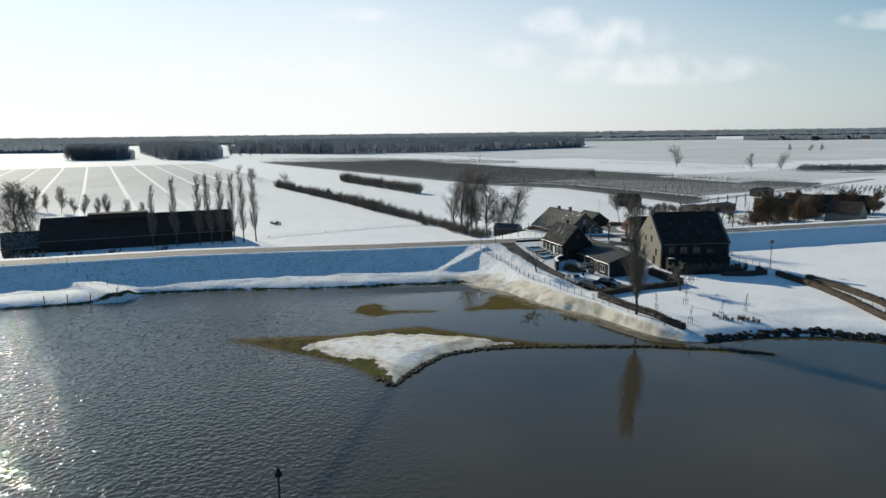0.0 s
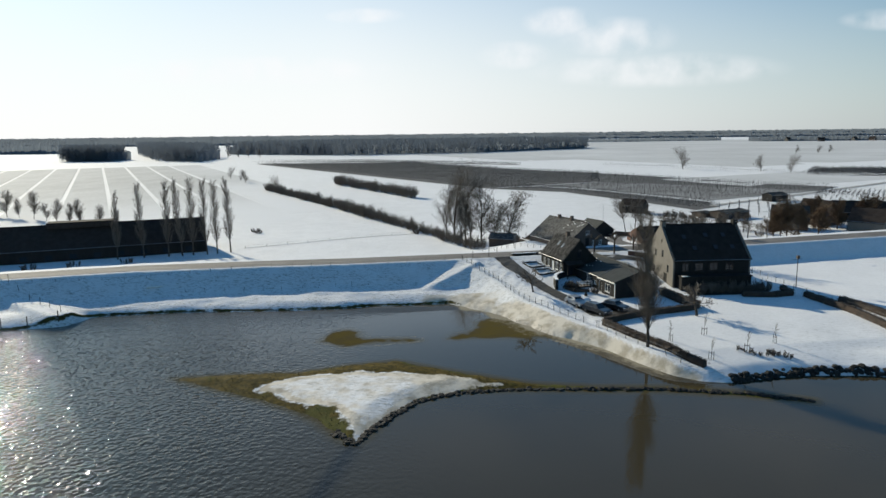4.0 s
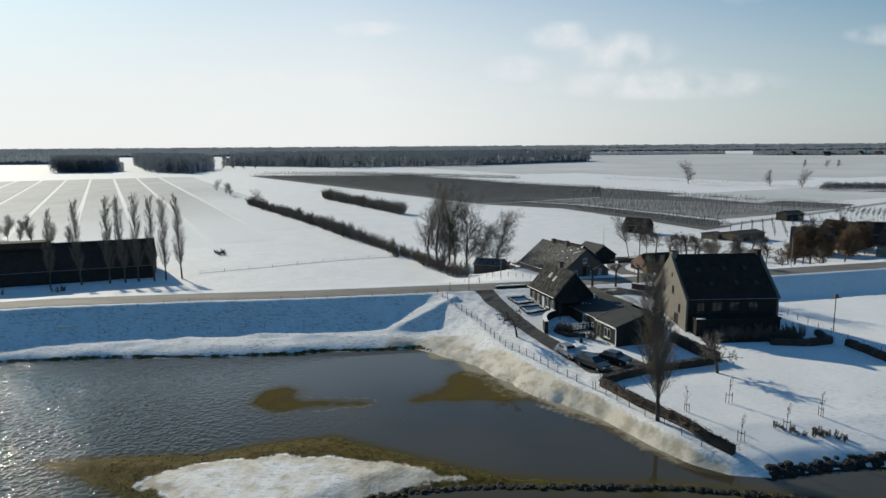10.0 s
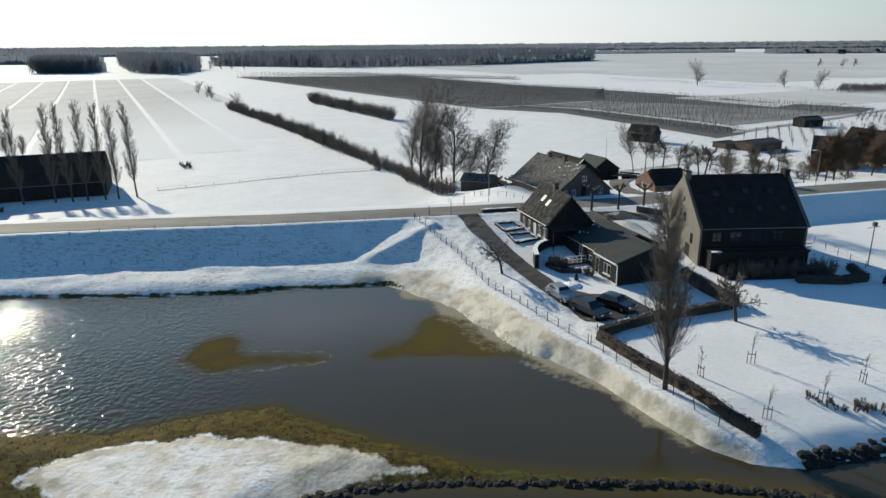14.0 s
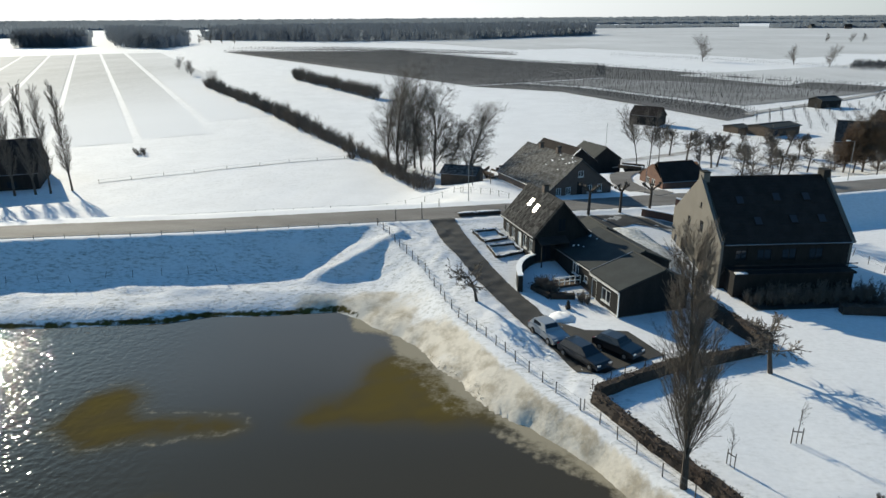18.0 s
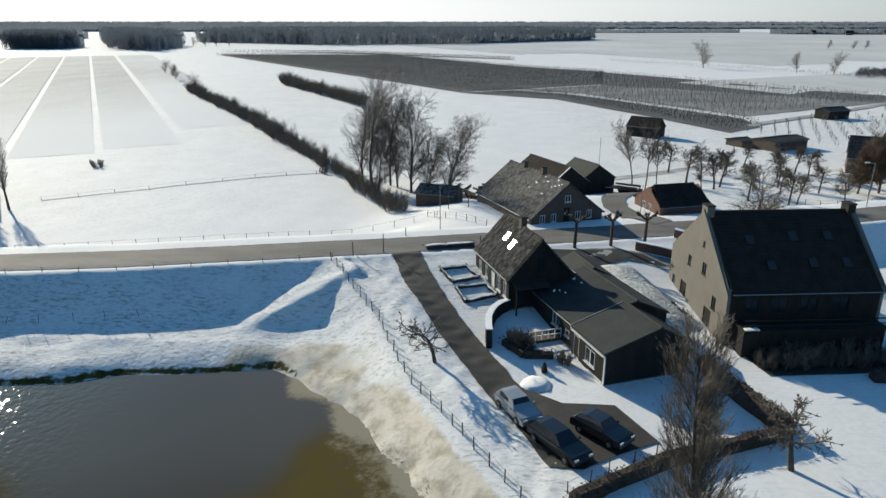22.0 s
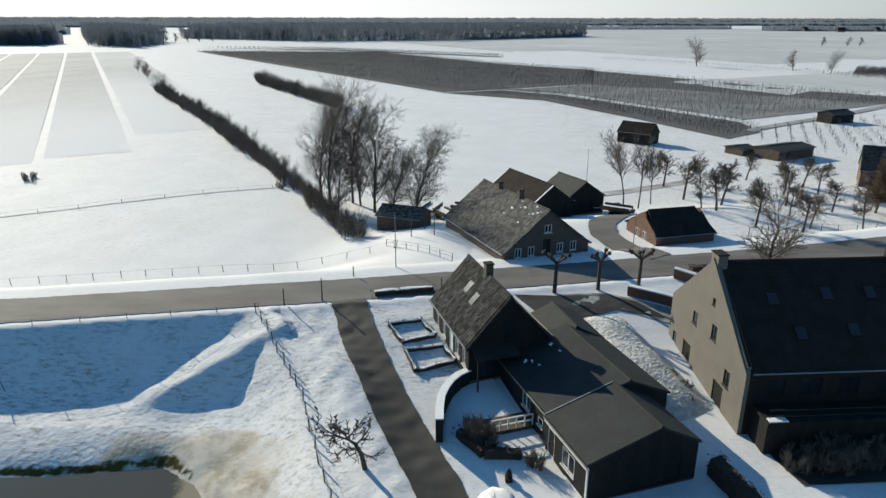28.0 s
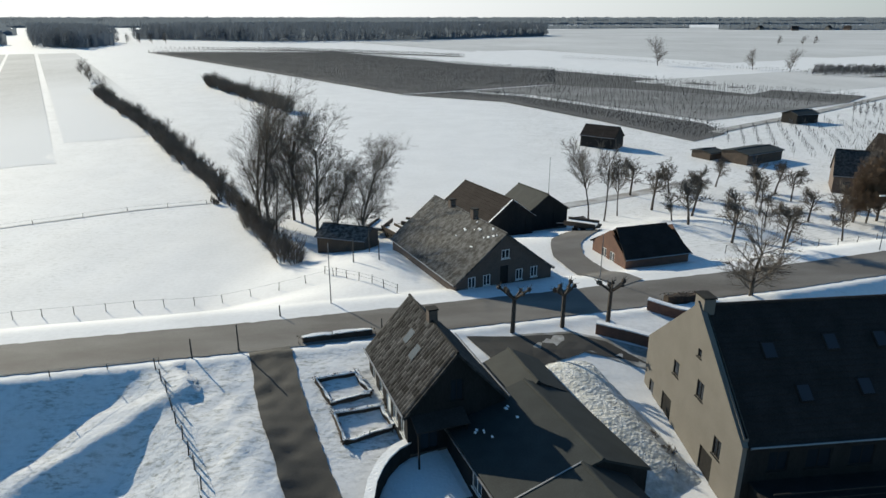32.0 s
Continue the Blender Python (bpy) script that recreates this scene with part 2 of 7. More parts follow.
def ground_material(name, snow=(0.79, 0.79, 0.79)):
    """Snow with grass tips coming through, dirty ice and wet olive turf by two vertex masks."""
    m = mat(name, snow, 0.78, second=[c * 0.93 for c in snow], scale=0.15, amount=0.8, bump=0.055, bump_scale=2.6, grain=0.05, spec=0.22)
    n, l = m.node_tree.nodes, m.node_tree.links
    bsdf = n["Principled BSDF"]
    src = bsdf.inputs["Base Color"].links[0].from_socket
    geo = n.new("ShaderNodeNewGeometry")

    def noise_node(scale, detail=6, rough=0.6):
        t = n.new("ShaderNodeTexNoise")
        t.inputs["Scale"].default_value, t.inputs["Detail"].default_value, t.inputs["Roughness"].default_value = scale, detail, rough
        l.new(geo.outputs["Position"], t.inputs["Vector"])
        return t.outputs["Fac"]

    def ramp(sock, a, b, hi=1.0):
        r = n.new("ShaderNodeMapRange"); r.interpolation_type = "SMOOTHSTEP"
        r.inputs["From Min"].default_value, r.inputs["From Max"].default_value, r.inputs["To Max"].default_value = a, b, hi
        l.new(sock, r.inputs["Value"])
        return r.outputs[0]

    def calc(op, a, b):
        c = n.new("ShaderNodeMath"); c.operation = op
        for k, v in enumerate((a, b)):
            if isinstance(v, float):
                c.inputs[k].default_value = v
            else:
                l.new(v, c.inputs[k])
        return c.outputs[0]

    def over(under, colour, fac):
        x = n.new("ShaderNodeMix"); x.data_type = "RGBA"
        l.new(under, x.inputs["A"])
        if isinstance(colour, tuple):
            x.inputs["B"].default_value = (*colour, 1)
        else:
            l.new(colour, x.inputs["B"])
        l.new(fac, x.inputs["Factor"])
        return x.outputs["Result"]

    def mask(attribute, scale, lo, hi):
        a = n.new("ShaderNodeAttribute"); a.attribute_name = attribute
        s = calc("ADD", a.outputs["Fac"], calc("MULTIPLY", calc("SUBTRACT", noise_node(scale), 0.5), 1.1))
        return ramp(s, lo, hi)

    # the relief is strong on the rough river side only
    rough_a = n.new("ShaderNodeAttribute"); rough_a.attribute_name = "tips"
    relief = [k for k in n if k.bl_idname == "ShaderNodeBump"][0]
    l.new(calc("MULTIPLY", relief.inputs["Height"].links[0].from_socket, rough_a.outputs["Fac"]), relief.inputs["Height"])
    # grass tips through thin snow
    long_way = n.new("ShaderNodeVectorMath"); long_way.operation = "MULTIPLY"
    long_way.inputs[1].default_value = (0.38, 1.0, 1.0)
    l.new(geo.outputs["Position"], long_way.inputs[0])
    streak = n.new("ShaderNodeTexNoise")
    streak.inputs["Scale"].default_value, streak.inputs["Detail"].default_value, streak.inputs["Roughness"].default_value = 3.4, 6, 0.72
    l.new(long_way.outputs[0], streak.inputs["Vector"])
    tips = calc("MULTIPLY", ramp(streak.outputs["Fac"], 0.45, 0.70, 0.85), ramp(noise_node(0.35, 4), 0.30, 0.58))
    tips_a = n.new("ShaderNodeAttribute"); tips_a.attribute_name = "tips"
    src = over(src, (0.13, 0.13, 0.09), calc("MULTIPLY", tips, tips_a.outputs["Fac"]))
    # beige ice and silt
    silt = n.new("ShaderNodeMix"); silt.data_type = "RGBA"
    silt.inputs["A"].default_value, silt.inputs["B"].default_value = (0.66, 0.60, 0.50, 1), (0.40, 0.35, 0.27, 1)
    l.new(ramp(noise_node(0.5, 6, 0.65), 0.40, 0.64), silt.inputs["Factor"])
    src = over(src, silt.outputs["Result"], mask("silt", 0.45, 0.35, 0.75))
    # wet olive turf
    turf = n.new("ShaderNodeMix"); turf.data_type = "RGBA"
    turf.inputs["A"].default_value, turf.inputs["B"].default_value = (0.105, 0.078, 0.022, 1), (0.042, 0.036, 0.013, 1)
    l.new(ramp(noise_node(1.3, 6, 0.7), 0.36, 0.64), turf.inputs["Factor"])
    green = over(turf.outputs["Result"], (0.070, 0.078, 0.024), ramp(noise_node(0.16, 3), 0.48, 0.62, 0.7))
    wet = mask("turf", 0.9, 0.38, 0.62)
    src = over(src, green, wet)
    l.new(calc("SUBTRACT", 0.22, calc("MULTIPLY", wet, 0.2)), bsdf.inputs["Specular IOR Level"])
    l.new(src, bsdf.inputs["Base Color"])
    return m


def water_material():
    m = bpy.data.materials.new("river_water")
    m.use_nodes = True
    n, l = m.node_tree.nodes, m.node_tree.links
    b = n["Principled BSDF"]
    b.inputs["Base Color"].default_value = (0.085, 0.070, 0.045, 1)
    b.inputs["Roughness"].default_value = 0.03
    b.inputs["IOR"].default_value = 1.33
    tint = n.new("ShaderNodeMix"); tint.data_type = "RGBA"
    deep = n.new("ShaderNodeMix"); deep.data_type = "RGBA"
    deep.inputs["A"].default_value, deep.inputs["B"].default_value = (0.049, 0.041, 0.025, 1), (0.086, 0.077, 0.062, 1)
    paler = n.new("ShaderNodeAttribute"); paler.attribute_name = "paler"
    l.new(paler.outputs["Fac"], deep.inputs["Factor"])
    l.new(deep.outputs["Result"], tint.inputs["A"])
    tint.inputs["B"].default_value = (0.098, 0.077, 0.027, 1)
    sh = n.new("ShaderNodeAttribute"); sh.attribute_name = "shallow"
    l.new(sh.outputs["Fac"], tint.inputs["Factor"])
    weed = n.new("ShaderNodeMix"); weed.data_type = "RGBA"
    we = n.new("ShaderNodeAttribute"); we.attribute_name = "weed"
    l.new(tint.outputs["Result"], weed.inputs["A"])
    weed.inputs["B"].default_value = (0.014, 0.012, 0.008, 1)
    l.new(we.outputs["Fac"], weed.inputs["Factor"])
    geo = n.new("ShaderNodeNewGeometry")
    # ragged thin ice
    ice = n.new("ShaderNodeAttribute"); ice.attribute_name = "ice"
    crack = n.new("ShaderNodeTexNoise")
    crack.inputs["Scale"].default_value, crack.inputs["Detail"].default_value, crack.inputs["Roughness"].default_value = 1.1, 8, 0.7
    l.new(geo.outputs["Position"], crack.inputs["Vector"])
    ia = n.new("ShaderNodeMath"); ia.operation = "ADD"
    l.new(ice.outputs["Fac"], ia.inputs[0]); l.new(crack.outputs["Fac"], ia.inputs[1])
    ir = n.new("ShaderNodeMapRange"); ir.interpolation_type = "SMOOTHSTEP"
    ir.inputs["From Min"].default_value, ir.inputs["From Max"].default_value = 0.92, 1.38
    l.new(ia.outputs[0], ir.inputs["Value"])
    film = n.new("ShaderNodeMix"); film.data_type = "RGBA"
    l.new(weed.outputs["Result"], film.inputs["A"])
    film.inputs["B"].default_value = (0.30, 0.27, 0.205, 1)
    l.new(ir.outputs[0], film.inputs["Factor"])
    l.new(film.outputs["Result"], b.inputs["Base Color"])
    dull = n.new("ShaderNodeMath"); dull.operation = "MAXIMUM"     # grass and ice break the mirror
    l.new(ir.outputs[0], dull.inputs[0]); l.new(sh.outputs["Fac"], dull.inputs[1])
    sp = n.new("ShaderNodeMapRange")
    sp.inputs["From Max"].default_value = 0.55
    sp.inputs["To Min"].default_value, sp.inputs["To Max"].default_value = 0.5, 0.0
    l.new(dull.outputs[0], sp.inputs["Value"])
    l.new(sp.outputs[0], b.inputs["Specular IOR Level"])
    heights = []
    for scale, amp in ((0.7, 0.03), (2.0, 0.17), (4.2, 0.03)):
        t = n.new("ShaderNodeTexNoise")
        t.inputs["Scale"].default_value, t.inputs["Detail"].default_value = scale, 0.6
        l.new(geo.outputs["Position"], t.inputs["Vector"])
        mu = n.new("ShaderNodeMath"); mu.operation = "MULTIPLY"; mu.inputs[1].default_value = amp
        l.new(t.outputs["Fac"], mu.inputs[0])
        heights.append(mu.outputs[0])
    s = heights[0]
    for h in heights[1:]:
        ad = n.new("ShaderNodeMath"); ad.operation = "ADD"
        l.new(s, ad.inputs[0]); l.new(h, ad.inputs[1])
        s = ad.outputs[0]
    wind = n.new("ShaderNodeAttribute"); wind.attribute_name = "ruffle"
    wm = n.new("ShaderNodeMath"); wm.operation = "MULTIPLY"
    l.new(s, wm.inputs[0]); l.new(wind.outputs["Fac"], wm.inputs[1])
    s = wm.outputs[0]
    bp = n.new("ShaderNodeBump")
    bp.inputs["Distance"].default_value = 1.0
    bp.inputs["Strength"].default_value = 1.0
    l.new(s, bp.inputs["Height"])
    l.new(bp.outputs[0], b.inputs["Normal"])
    return m


M_GROUND = ground_material("snowy_ground")
M_WATER = water_material()
M_ASPHALT = mat("worn_asphalt", (0.115, 0.105, 0.095), 0.85, second=(0.20, 0.19, 0.175), scale=0.35, amount=0.7, bump=0.01, bump_scale=30, stretch=(0.4, 1, 1))
M_DRIVE = mat("wet_clinker_drive", (0.030, 0.028, 0.024), 0.75, second=(0.050, 0.046, 0.040), scale=0.6, amount=0.6, bump=0.01, bump_scale=14)
M_FIELD = mat("snow_dusted_field", (0.62, 0.63, 0.64), 0.85, second=(0.45, 0.45, 0.44), scale=0.05, amount=0.8, bump=0.03, bump_scale=1.2, stretch=(1, 0.25, 1))
M_SNOW = mat("settled_snow", (0.85, 0.85, 0.845), 0.7, second=(0.80, 0.81, 0.82), scale=0.6, bump=0.04, bump_scale=5, grain=0.04, spec=0.3)
M_BANK = mat("coarse_old_snow", (0.66, 0.66, 0.64), 0.8, second=(0.42, 0.42, 0.38), scale=1.6, amount=0.8, bump=0.16, bump_scale=3.4, grain=0.22, spec=0.2)
M_TILE = mat("dark_roof_tiles", (0.034, 0.028, 0.025), 0.85, second=(0.048, 0.040, 0.036), scale=0.8, amount=0.7, spec=0.05, per_object=0.2, bump=0.01, bump_scale=12)
M_BITUMEN = mat("green_black_roofing", (0.027, 0.031, 0.030), 0.75, spec=0.25, second=(0.040, 0.045, 0.043), scale=0.7, amount=0.7, bump=0.006, bump_scale=16)
M_OLDTILE = mat("weathered_roof_tiles", (0.030, 0.029, 0.028), 0.8, spec=0.12, second=(0.078, 0.075, 0.071), scale=2.2, amount=0.8, per_object=0.7, bump=0.01, bump_scale=12)
M_THATCH = mat("weathered_thatch", (0.040, 0.037, 0.033), 0.8, spec=0.15, second=(0.20, 0.20, 0.197), scale=2.0, amount=0.6, bump=0.05, bump_scale=9, stretch=(1.2, 1.2, 0.45), detail=8)
M_RENDER = mat("cream_rendered_wall", (0.172, 0.157, 0.133), 0.85, second=(0.142, 0.128, 0.107), scale=0.7, amount=0.6, bump=0.006, bump_scale=14, grain=0.08)
M_BRICK = mat("brown_brick", (0.12, 0.088, 0.070), 0.85, second=(0.085, 0.064, 0.052), scale=1.5, amount=0.6, bump=0.006, bump_scale=9)
M_REDBRICK = mat("red_brick", (0.17, 0.088, 0.06), 0.85, second=(0.11, 0.06, 0.045), scale=1.5, amount=0.6, bump=0.006, bump_scale=9)
M_BLACKWOOD = mat("black_tarred_boards", (0.020, 0.019, 0.018), 0.8, spec=0.15, second=(0.031, 0.029, 0.027), scale=1.2, amount=0.6, bump=0.006, bump_scale=12, stretch=(1, 1, 0.3))
M_BROWNWOOD = mat("brown_weathered_boards", (0.10, 0.072, 0.05), 0.85, second=(0.06, 0.045, 0.035), scale=1.2, amount=0.6, bump=0.008, bump_scale=10)
M_WHITE = mat("white_paint", (0.72, 0.72, 0.70), 0.5, second=(0.62, 0.62, 0.60), scale=2, amount=0.5, grain=0.05)
M_BARK = mat("dark_bark", (0.060, 0.047, 0.036), 0.9, second=(0.10, 0.082, 0.064), scale=1.5, amount=0.6, bump=0.01, bump_scale=12)
M_TWIG = mat("bare_twigs", (0.145, 0.122, 0.100), 0.9, second=(0.095, 0.079, 0.064), scale=0.8, amount=0.6)
M_RUSSET = mat("russet_twigs", (0.15, 0.095, 0.055), 0.9, second=(0.10, 0.068, 0.045), scale=0.8, amount=0.7)
M_HEDGE = mat("brown_beech_hedge", (0.060, 0.040, 0.028), 0.9, second=(0.030, 0.024, 0.018), scale=1.2, amount=0.8)
M_REED = mat("olive_sedge", (0.115, 0.092, 0.035), 0.9, second=(0.06, 0.056, 0.025), scale=0.8, amount=0.8)
M_STONE = mat("dark_basalt_blocks", (0.022, 0.021, 0.019), 0.8, spec=0.15, second=(0.040, 0.038, 0.034), scale=1.5, amount=0.7, island=True, per_object=0.3)
M_WOOD = mat("grey_weathered_post", (0.09, 0.08, 0.068), 0.9, second=(0.05, 0.045, 0.04), scale=3, amount=0.6)
M_STEEL = mat("galvanised_steel", (0.30, 0.30, 0.30), 0.45, metal=0.8)
# blue-grey raised so the distance haze sits in the wood's own colour
M_FARWOOD = mat("hazed_bare_woodland", (0.135, 0.148, 0.165), 0.95, spec=0.0, second=(0.165, 0.178, 0.192), scale=0.06, amount=0.8)
# translucency brightens the backlit twigs further, as hazy air would
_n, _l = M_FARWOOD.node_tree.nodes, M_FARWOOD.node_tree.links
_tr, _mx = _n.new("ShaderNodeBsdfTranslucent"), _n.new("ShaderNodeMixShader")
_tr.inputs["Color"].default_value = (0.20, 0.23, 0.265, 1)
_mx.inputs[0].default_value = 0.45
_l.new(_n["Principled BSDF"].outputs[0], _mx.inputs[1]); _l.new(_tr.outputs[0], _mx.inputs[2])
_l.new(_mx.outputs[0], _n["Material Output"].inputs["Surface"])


def glass_material(name, tint=(0.02, 0.024, 0.03), rough=0.05):
    m = bpy.data.materials.new(name)
    m.use_nodes = True
    b = m.node_tree.nodes["Principled BSDF"]
    b.inputs["Base Color"].default_value = (*tint, 1)
    b.inputs["Roughness"].default_value = rough
    b.inputs["IOR"].default_value = 1.5
    return m


M_GLASS = glass_material("dark_window_glass")
M_SKYLIGHT = glass_material("skylight_glass", (0.05, 0.055, 0.06), 0.16)
# sky's bluish reflection is put into this base; IOR 1.2 mutes the real one
M_DULL_SKYLIGHT = glass_material("dull_skylight_glass", (0.045, 0.047, 0.055), 0.4)
M_DULL_SKYLIGHT.node_tree.nodes["Principled BSDF"].inputs["IOR"].default_value = 1.2


# ---- mesh helpers ----
class Build:
    """Vertices and faces of one part."""

    def __init__(self):
        self.v, self.f = [], []

    def poly(self, pts, faces):
        k = len(self.v)
        self.v += [tuple(p) for p in pts]
        self.f += [tuple(k + i for i in f) for f in faces]
        return self

    def box(self, x0, y0, z0, x1, y1, z1):
        p = [(x0, y0, z0), (x1, y0, z0), (x1, y1, z0), (x0, y1, z0), (x0, y0, z1), (x1, y0, z1), (x1, y1, z1), (x0, y1, z1)]
        return self.poly(p, [(3, 2, 1, 0), (4, 5, 6, 7), (0, 1, 5, 4), (1, 2, 6, 5), (2, 3, 7, 6), (3, 0, 4, 7)])

    def slab(self, quad, thick):
        """A plate over four corners (counter-clockwise from above), thick metres down along its normal."""
        a, b, c, d = [Vector(q) for q in quad]
        n = (b - a).cross(d - a).normalized() * thick
        lo = [q - n for q in (a, b, c, d)]
        return self.poly([*lo, a, b, c, d], [(3, 2, 1, 0), (4, 5, 6, 7), (0, 1, 5, 4), (1, 2, 6, 5), (2, 3, 7, 6), (3, 0, 4, 7)])

    def prism(self, ring, h):
        """A ring of (x, y, z) pulled up by h."""
        n = len(ring)
        top = [(x, y, z + h) for x, y, z in ring]
        return self.poly([*ring, *top], [tuple(reversed(range(n))), tuple(range(n, 2 * n)), *[(i, (i + 1) % n, n + (i + 1) % n, n + i) for i in range(n)]])

    def stick(self, a, b, ra, rb, sides=4):
        """A tapered round stick from a to b."""
        a, b = Vector(a), Vector(b)
        w = (b - a)
        if w.length < 1e-5:
            return self
        w.normalize()
        u = w.cross(Vector((0.31, 0.92, 0.21))).normalized()
        v = w.cross(u)
        k = len(self.v)
        for c, r in ((a, ra), (b, rb)):
            for i in range(sides):
                t = 2 * math.pi * i / sides
                self.v.append(tuple(c + (u * math.cos(t) + v * math.sin(t)) * r))
        for i in range(sides):
            j = (i + 1) % sides
            self.f.append((k + i, k + j, k + sides + j, k + sides + i))
        if sides > 3:
            self.f.append(tuple(k + sides + i for i in range(sides)))
            self.f.append(tuple(k + sides - 1 - i for i in range(sides)))
        return self

    def tube(self, pts, radii, sides):
        """One tapered round stem through points."""
        k = len(self.v)
        for p, r in zip(pts, radii):
            self.v += [(p[0] + r * math.cos(6.2832 * i / sides), p[1] + r * math.sin(6.2832 * i / sides), p[2]) for i in range(sides)]
        m = len(pts)
        self.f += [(k + j * sides + i, k + j * sides + (i + 1) % sides, k + (j + 1) * sides + (i + 1) % sides, k + (j + 1) * sides + i) for j in range(m - 1) for i in range(sides)]
        self.f += [tuple(k + (m - 1) * sides + i for i in range(sides)), tuple(k + sides - 1 - i for i in range(sides))]
        return self

    def ball(self, c, r, squash=1.0, seed=0, rough=0.25):
        """An uneven lump."""
        rnd = random.Random(seed)
        k, rows, cols = len(self.v), 5, 8
        for i in range(rows + 1):
            a = math.pi * i / rows
            for j in range(cols):
                t = 2 * math.pi * j / cols
                q = r * (1 + rnd.uniform(-rough, rough))
                self.v.append((c[0] + q * math.sin(a) * math.cos(t), c[1] + q * math.sin(a) * math.sin(t), c[2] + q * squash * math.cos(a)))
        for i in range(rows):
            for j in range(cols):
                self.f.append((k + i * cols + j, k + (i + 1) * cols + j, k + (i + 1) * cols + (j + 1) % cols, k + i * cols + (j + 1) % cols))
        return self


def part(name, b, material, parent=None, label="", smooth=False):
    me = bpy.data.meshes.new(name)
    me.from_pydata(b.v, [], b.f)
    if smooth:
        me.polygons.foreach_set("use_smooth", [True] * len(me.polygons))
    me.materials.append(material)
    ob = new(name, me)
    if parent is not None:
        ob.parent = parent
    if label:
        ob["label"] = label
    return ob


def thing(name, x, y, z, rz, label, category, group="", kind=""):
    e = new(name)
    e.empty_display_size = 0.3
    e.matrix_world = pose(x, y, z, 0, 0, rz)
    return tagged(e, label, category, group, kind)


# ---- terrain ----
ROAD = [(-600, -30), (-300, 60), (-150, 108), (-88, 127.0), (-56, 136.8), (-34, 140.2), (-16, 142.3), (0, 145.2), (12, 147.2), (37, 152.4), (60, 157.6), (113, 172.5), (250, 216), (600, 330)]
SHORE = [(-900, -120), (-150, 82), (-76, 110.5), (-66, 113.2), (-58.5, 116), (-56.5, 120.9), (-43, 123.2), (-24.3, 123.8), (-14.5, 124.9), (-10.4, 126.4), (-5, 126.6), (0.4, 127.3), (2.4, 127.7), (4.6, 126.2), (6.4, 124.4), (9.2, 122.2), (11.4, 119.4), (13.2, 116.6), (15.2, 114.0),
         (17.0, 110.8), (18.6, 108.4), (21.0, 106.7), (23.0, 104.8), (24.8, 102.2), (27.8, 96.4), (30.2, 92.4), (32.6, 90.0), (36, 89.3), (41, 90.6), (46, 91.6), (53, 91.6), (60, 88.8), (80, 85), (150, 70), (900, -80)]
FENCE = [(-40, 190), (5.4, 141.9), (10.8, 132.4), (15, 121.3), (18.9, 113.3), (22.2, 107.9), (23.8, 105.9), (26.4, 101.0), (28.8, 96.8), (31.2, 92.8), (34, 91.4), (42, 93.6), (60, 92.5), (80, 88.5), (150, 74), (900, -76)]
WATER_Z = 1.3


def signed(poly, x, y):
    """Distance to an open line, positive on its left going along it, for arrays x, y."""
    best = np.full(x.shape, 1e9)
    sign = np.ones(x.shape)
    for (ax, ay), (bx, by) in zip(poly, poly[1:]):
        dx, dy = bx - ax, by - ay
        t = np.clip(((x - ax) * dx + (y - ay) * dy) / (dx * dx + dy * dy), 0, 1)
        ex, ey = x - ax - t * dx, y - ay - t * dy
        dist = np.hypot(ex, ey)
        near = dist < best - 1e-9
        best = np.where(near, dist, best)
        sign = np.where(near, np.sign(dx * ey - dy * ex + 1e-12), sign)
    return best * sign


def inside(ring, x, y):
    """Signed distance to a closed outline, positive inside."""
    d = np.full(x.shape, 1e9)
    odd = np.zeros(x.shape, bool)
    for (ax, ay), (bx, by) in zip(ring, ring[1:] + ring[:1]):
        dx, dy = bx - ax, by - ay
        t = np.clip(((x - ax) * dx + (y - ay) * dy) / (dx * dx + dy * dy), 0, 1)
        d = np.minimum(d, np.hypot(x - ax - t * dx, y - ay - t * dy))
        if ay != by:
            odd ^= ((ay > y) != (by > y)) & (x < dx * (y - ay) / dy + ax)
    return np.where(odd, d, -d)


ISLET = [(-31.2, 92), (-24, 93.3), (-16, 93.8), (-10.7, 96.2), (-4.2, 98), (4.8, 93.2), (12.5, 89.6), (20, 88.4), (27.5, 88.2), (36, 86.6), (42.9, 84.2), (42.6, 83.2), (35, 85.4), (27, 86.8),
         (20, 87.0), (12, 87.4), (5, 87.1), (2, 86), (-1, 84), (-2.4, 82), (-4.5, 78), (-6.3, 73.9), (-8, 75.5), (-10.7, 79), (-14, 82), (-18.2, 84.8), (-25, 88.5)]
ISLET_SNOW = [(-19.2, 87.6), (-15.5, 90.6), (-8, 92.2), (0, 91.6), (9, 88.6), (4, 87.4), (0.5, 85.6), (-2.4, 82.4), (-6.2, 75.2), (-9, 81.5), (-14, 83.6)]
SEDGE = [[(-15.6, 106.2), (-15.6, 111.2), (-12.3, 113.0), (-10.8, 110.8), (-9.4, 107.9), (-2.8, 108.0), (-1.0, 106.8), (-7.6, 105.2), (-12.0, 104.2)],
         [(2.5, 107.2), (6.5, 113.5), (9.0, 118.6), (12.6, 118.2), (16.8, 112.0), (18.4, 107.6), (13.5, 106.9)]]


def smooth(a, b, v):
    t = np.clip((v - a) / (b - a), 0, 1)
    return t * t * (3 - 2 * t)


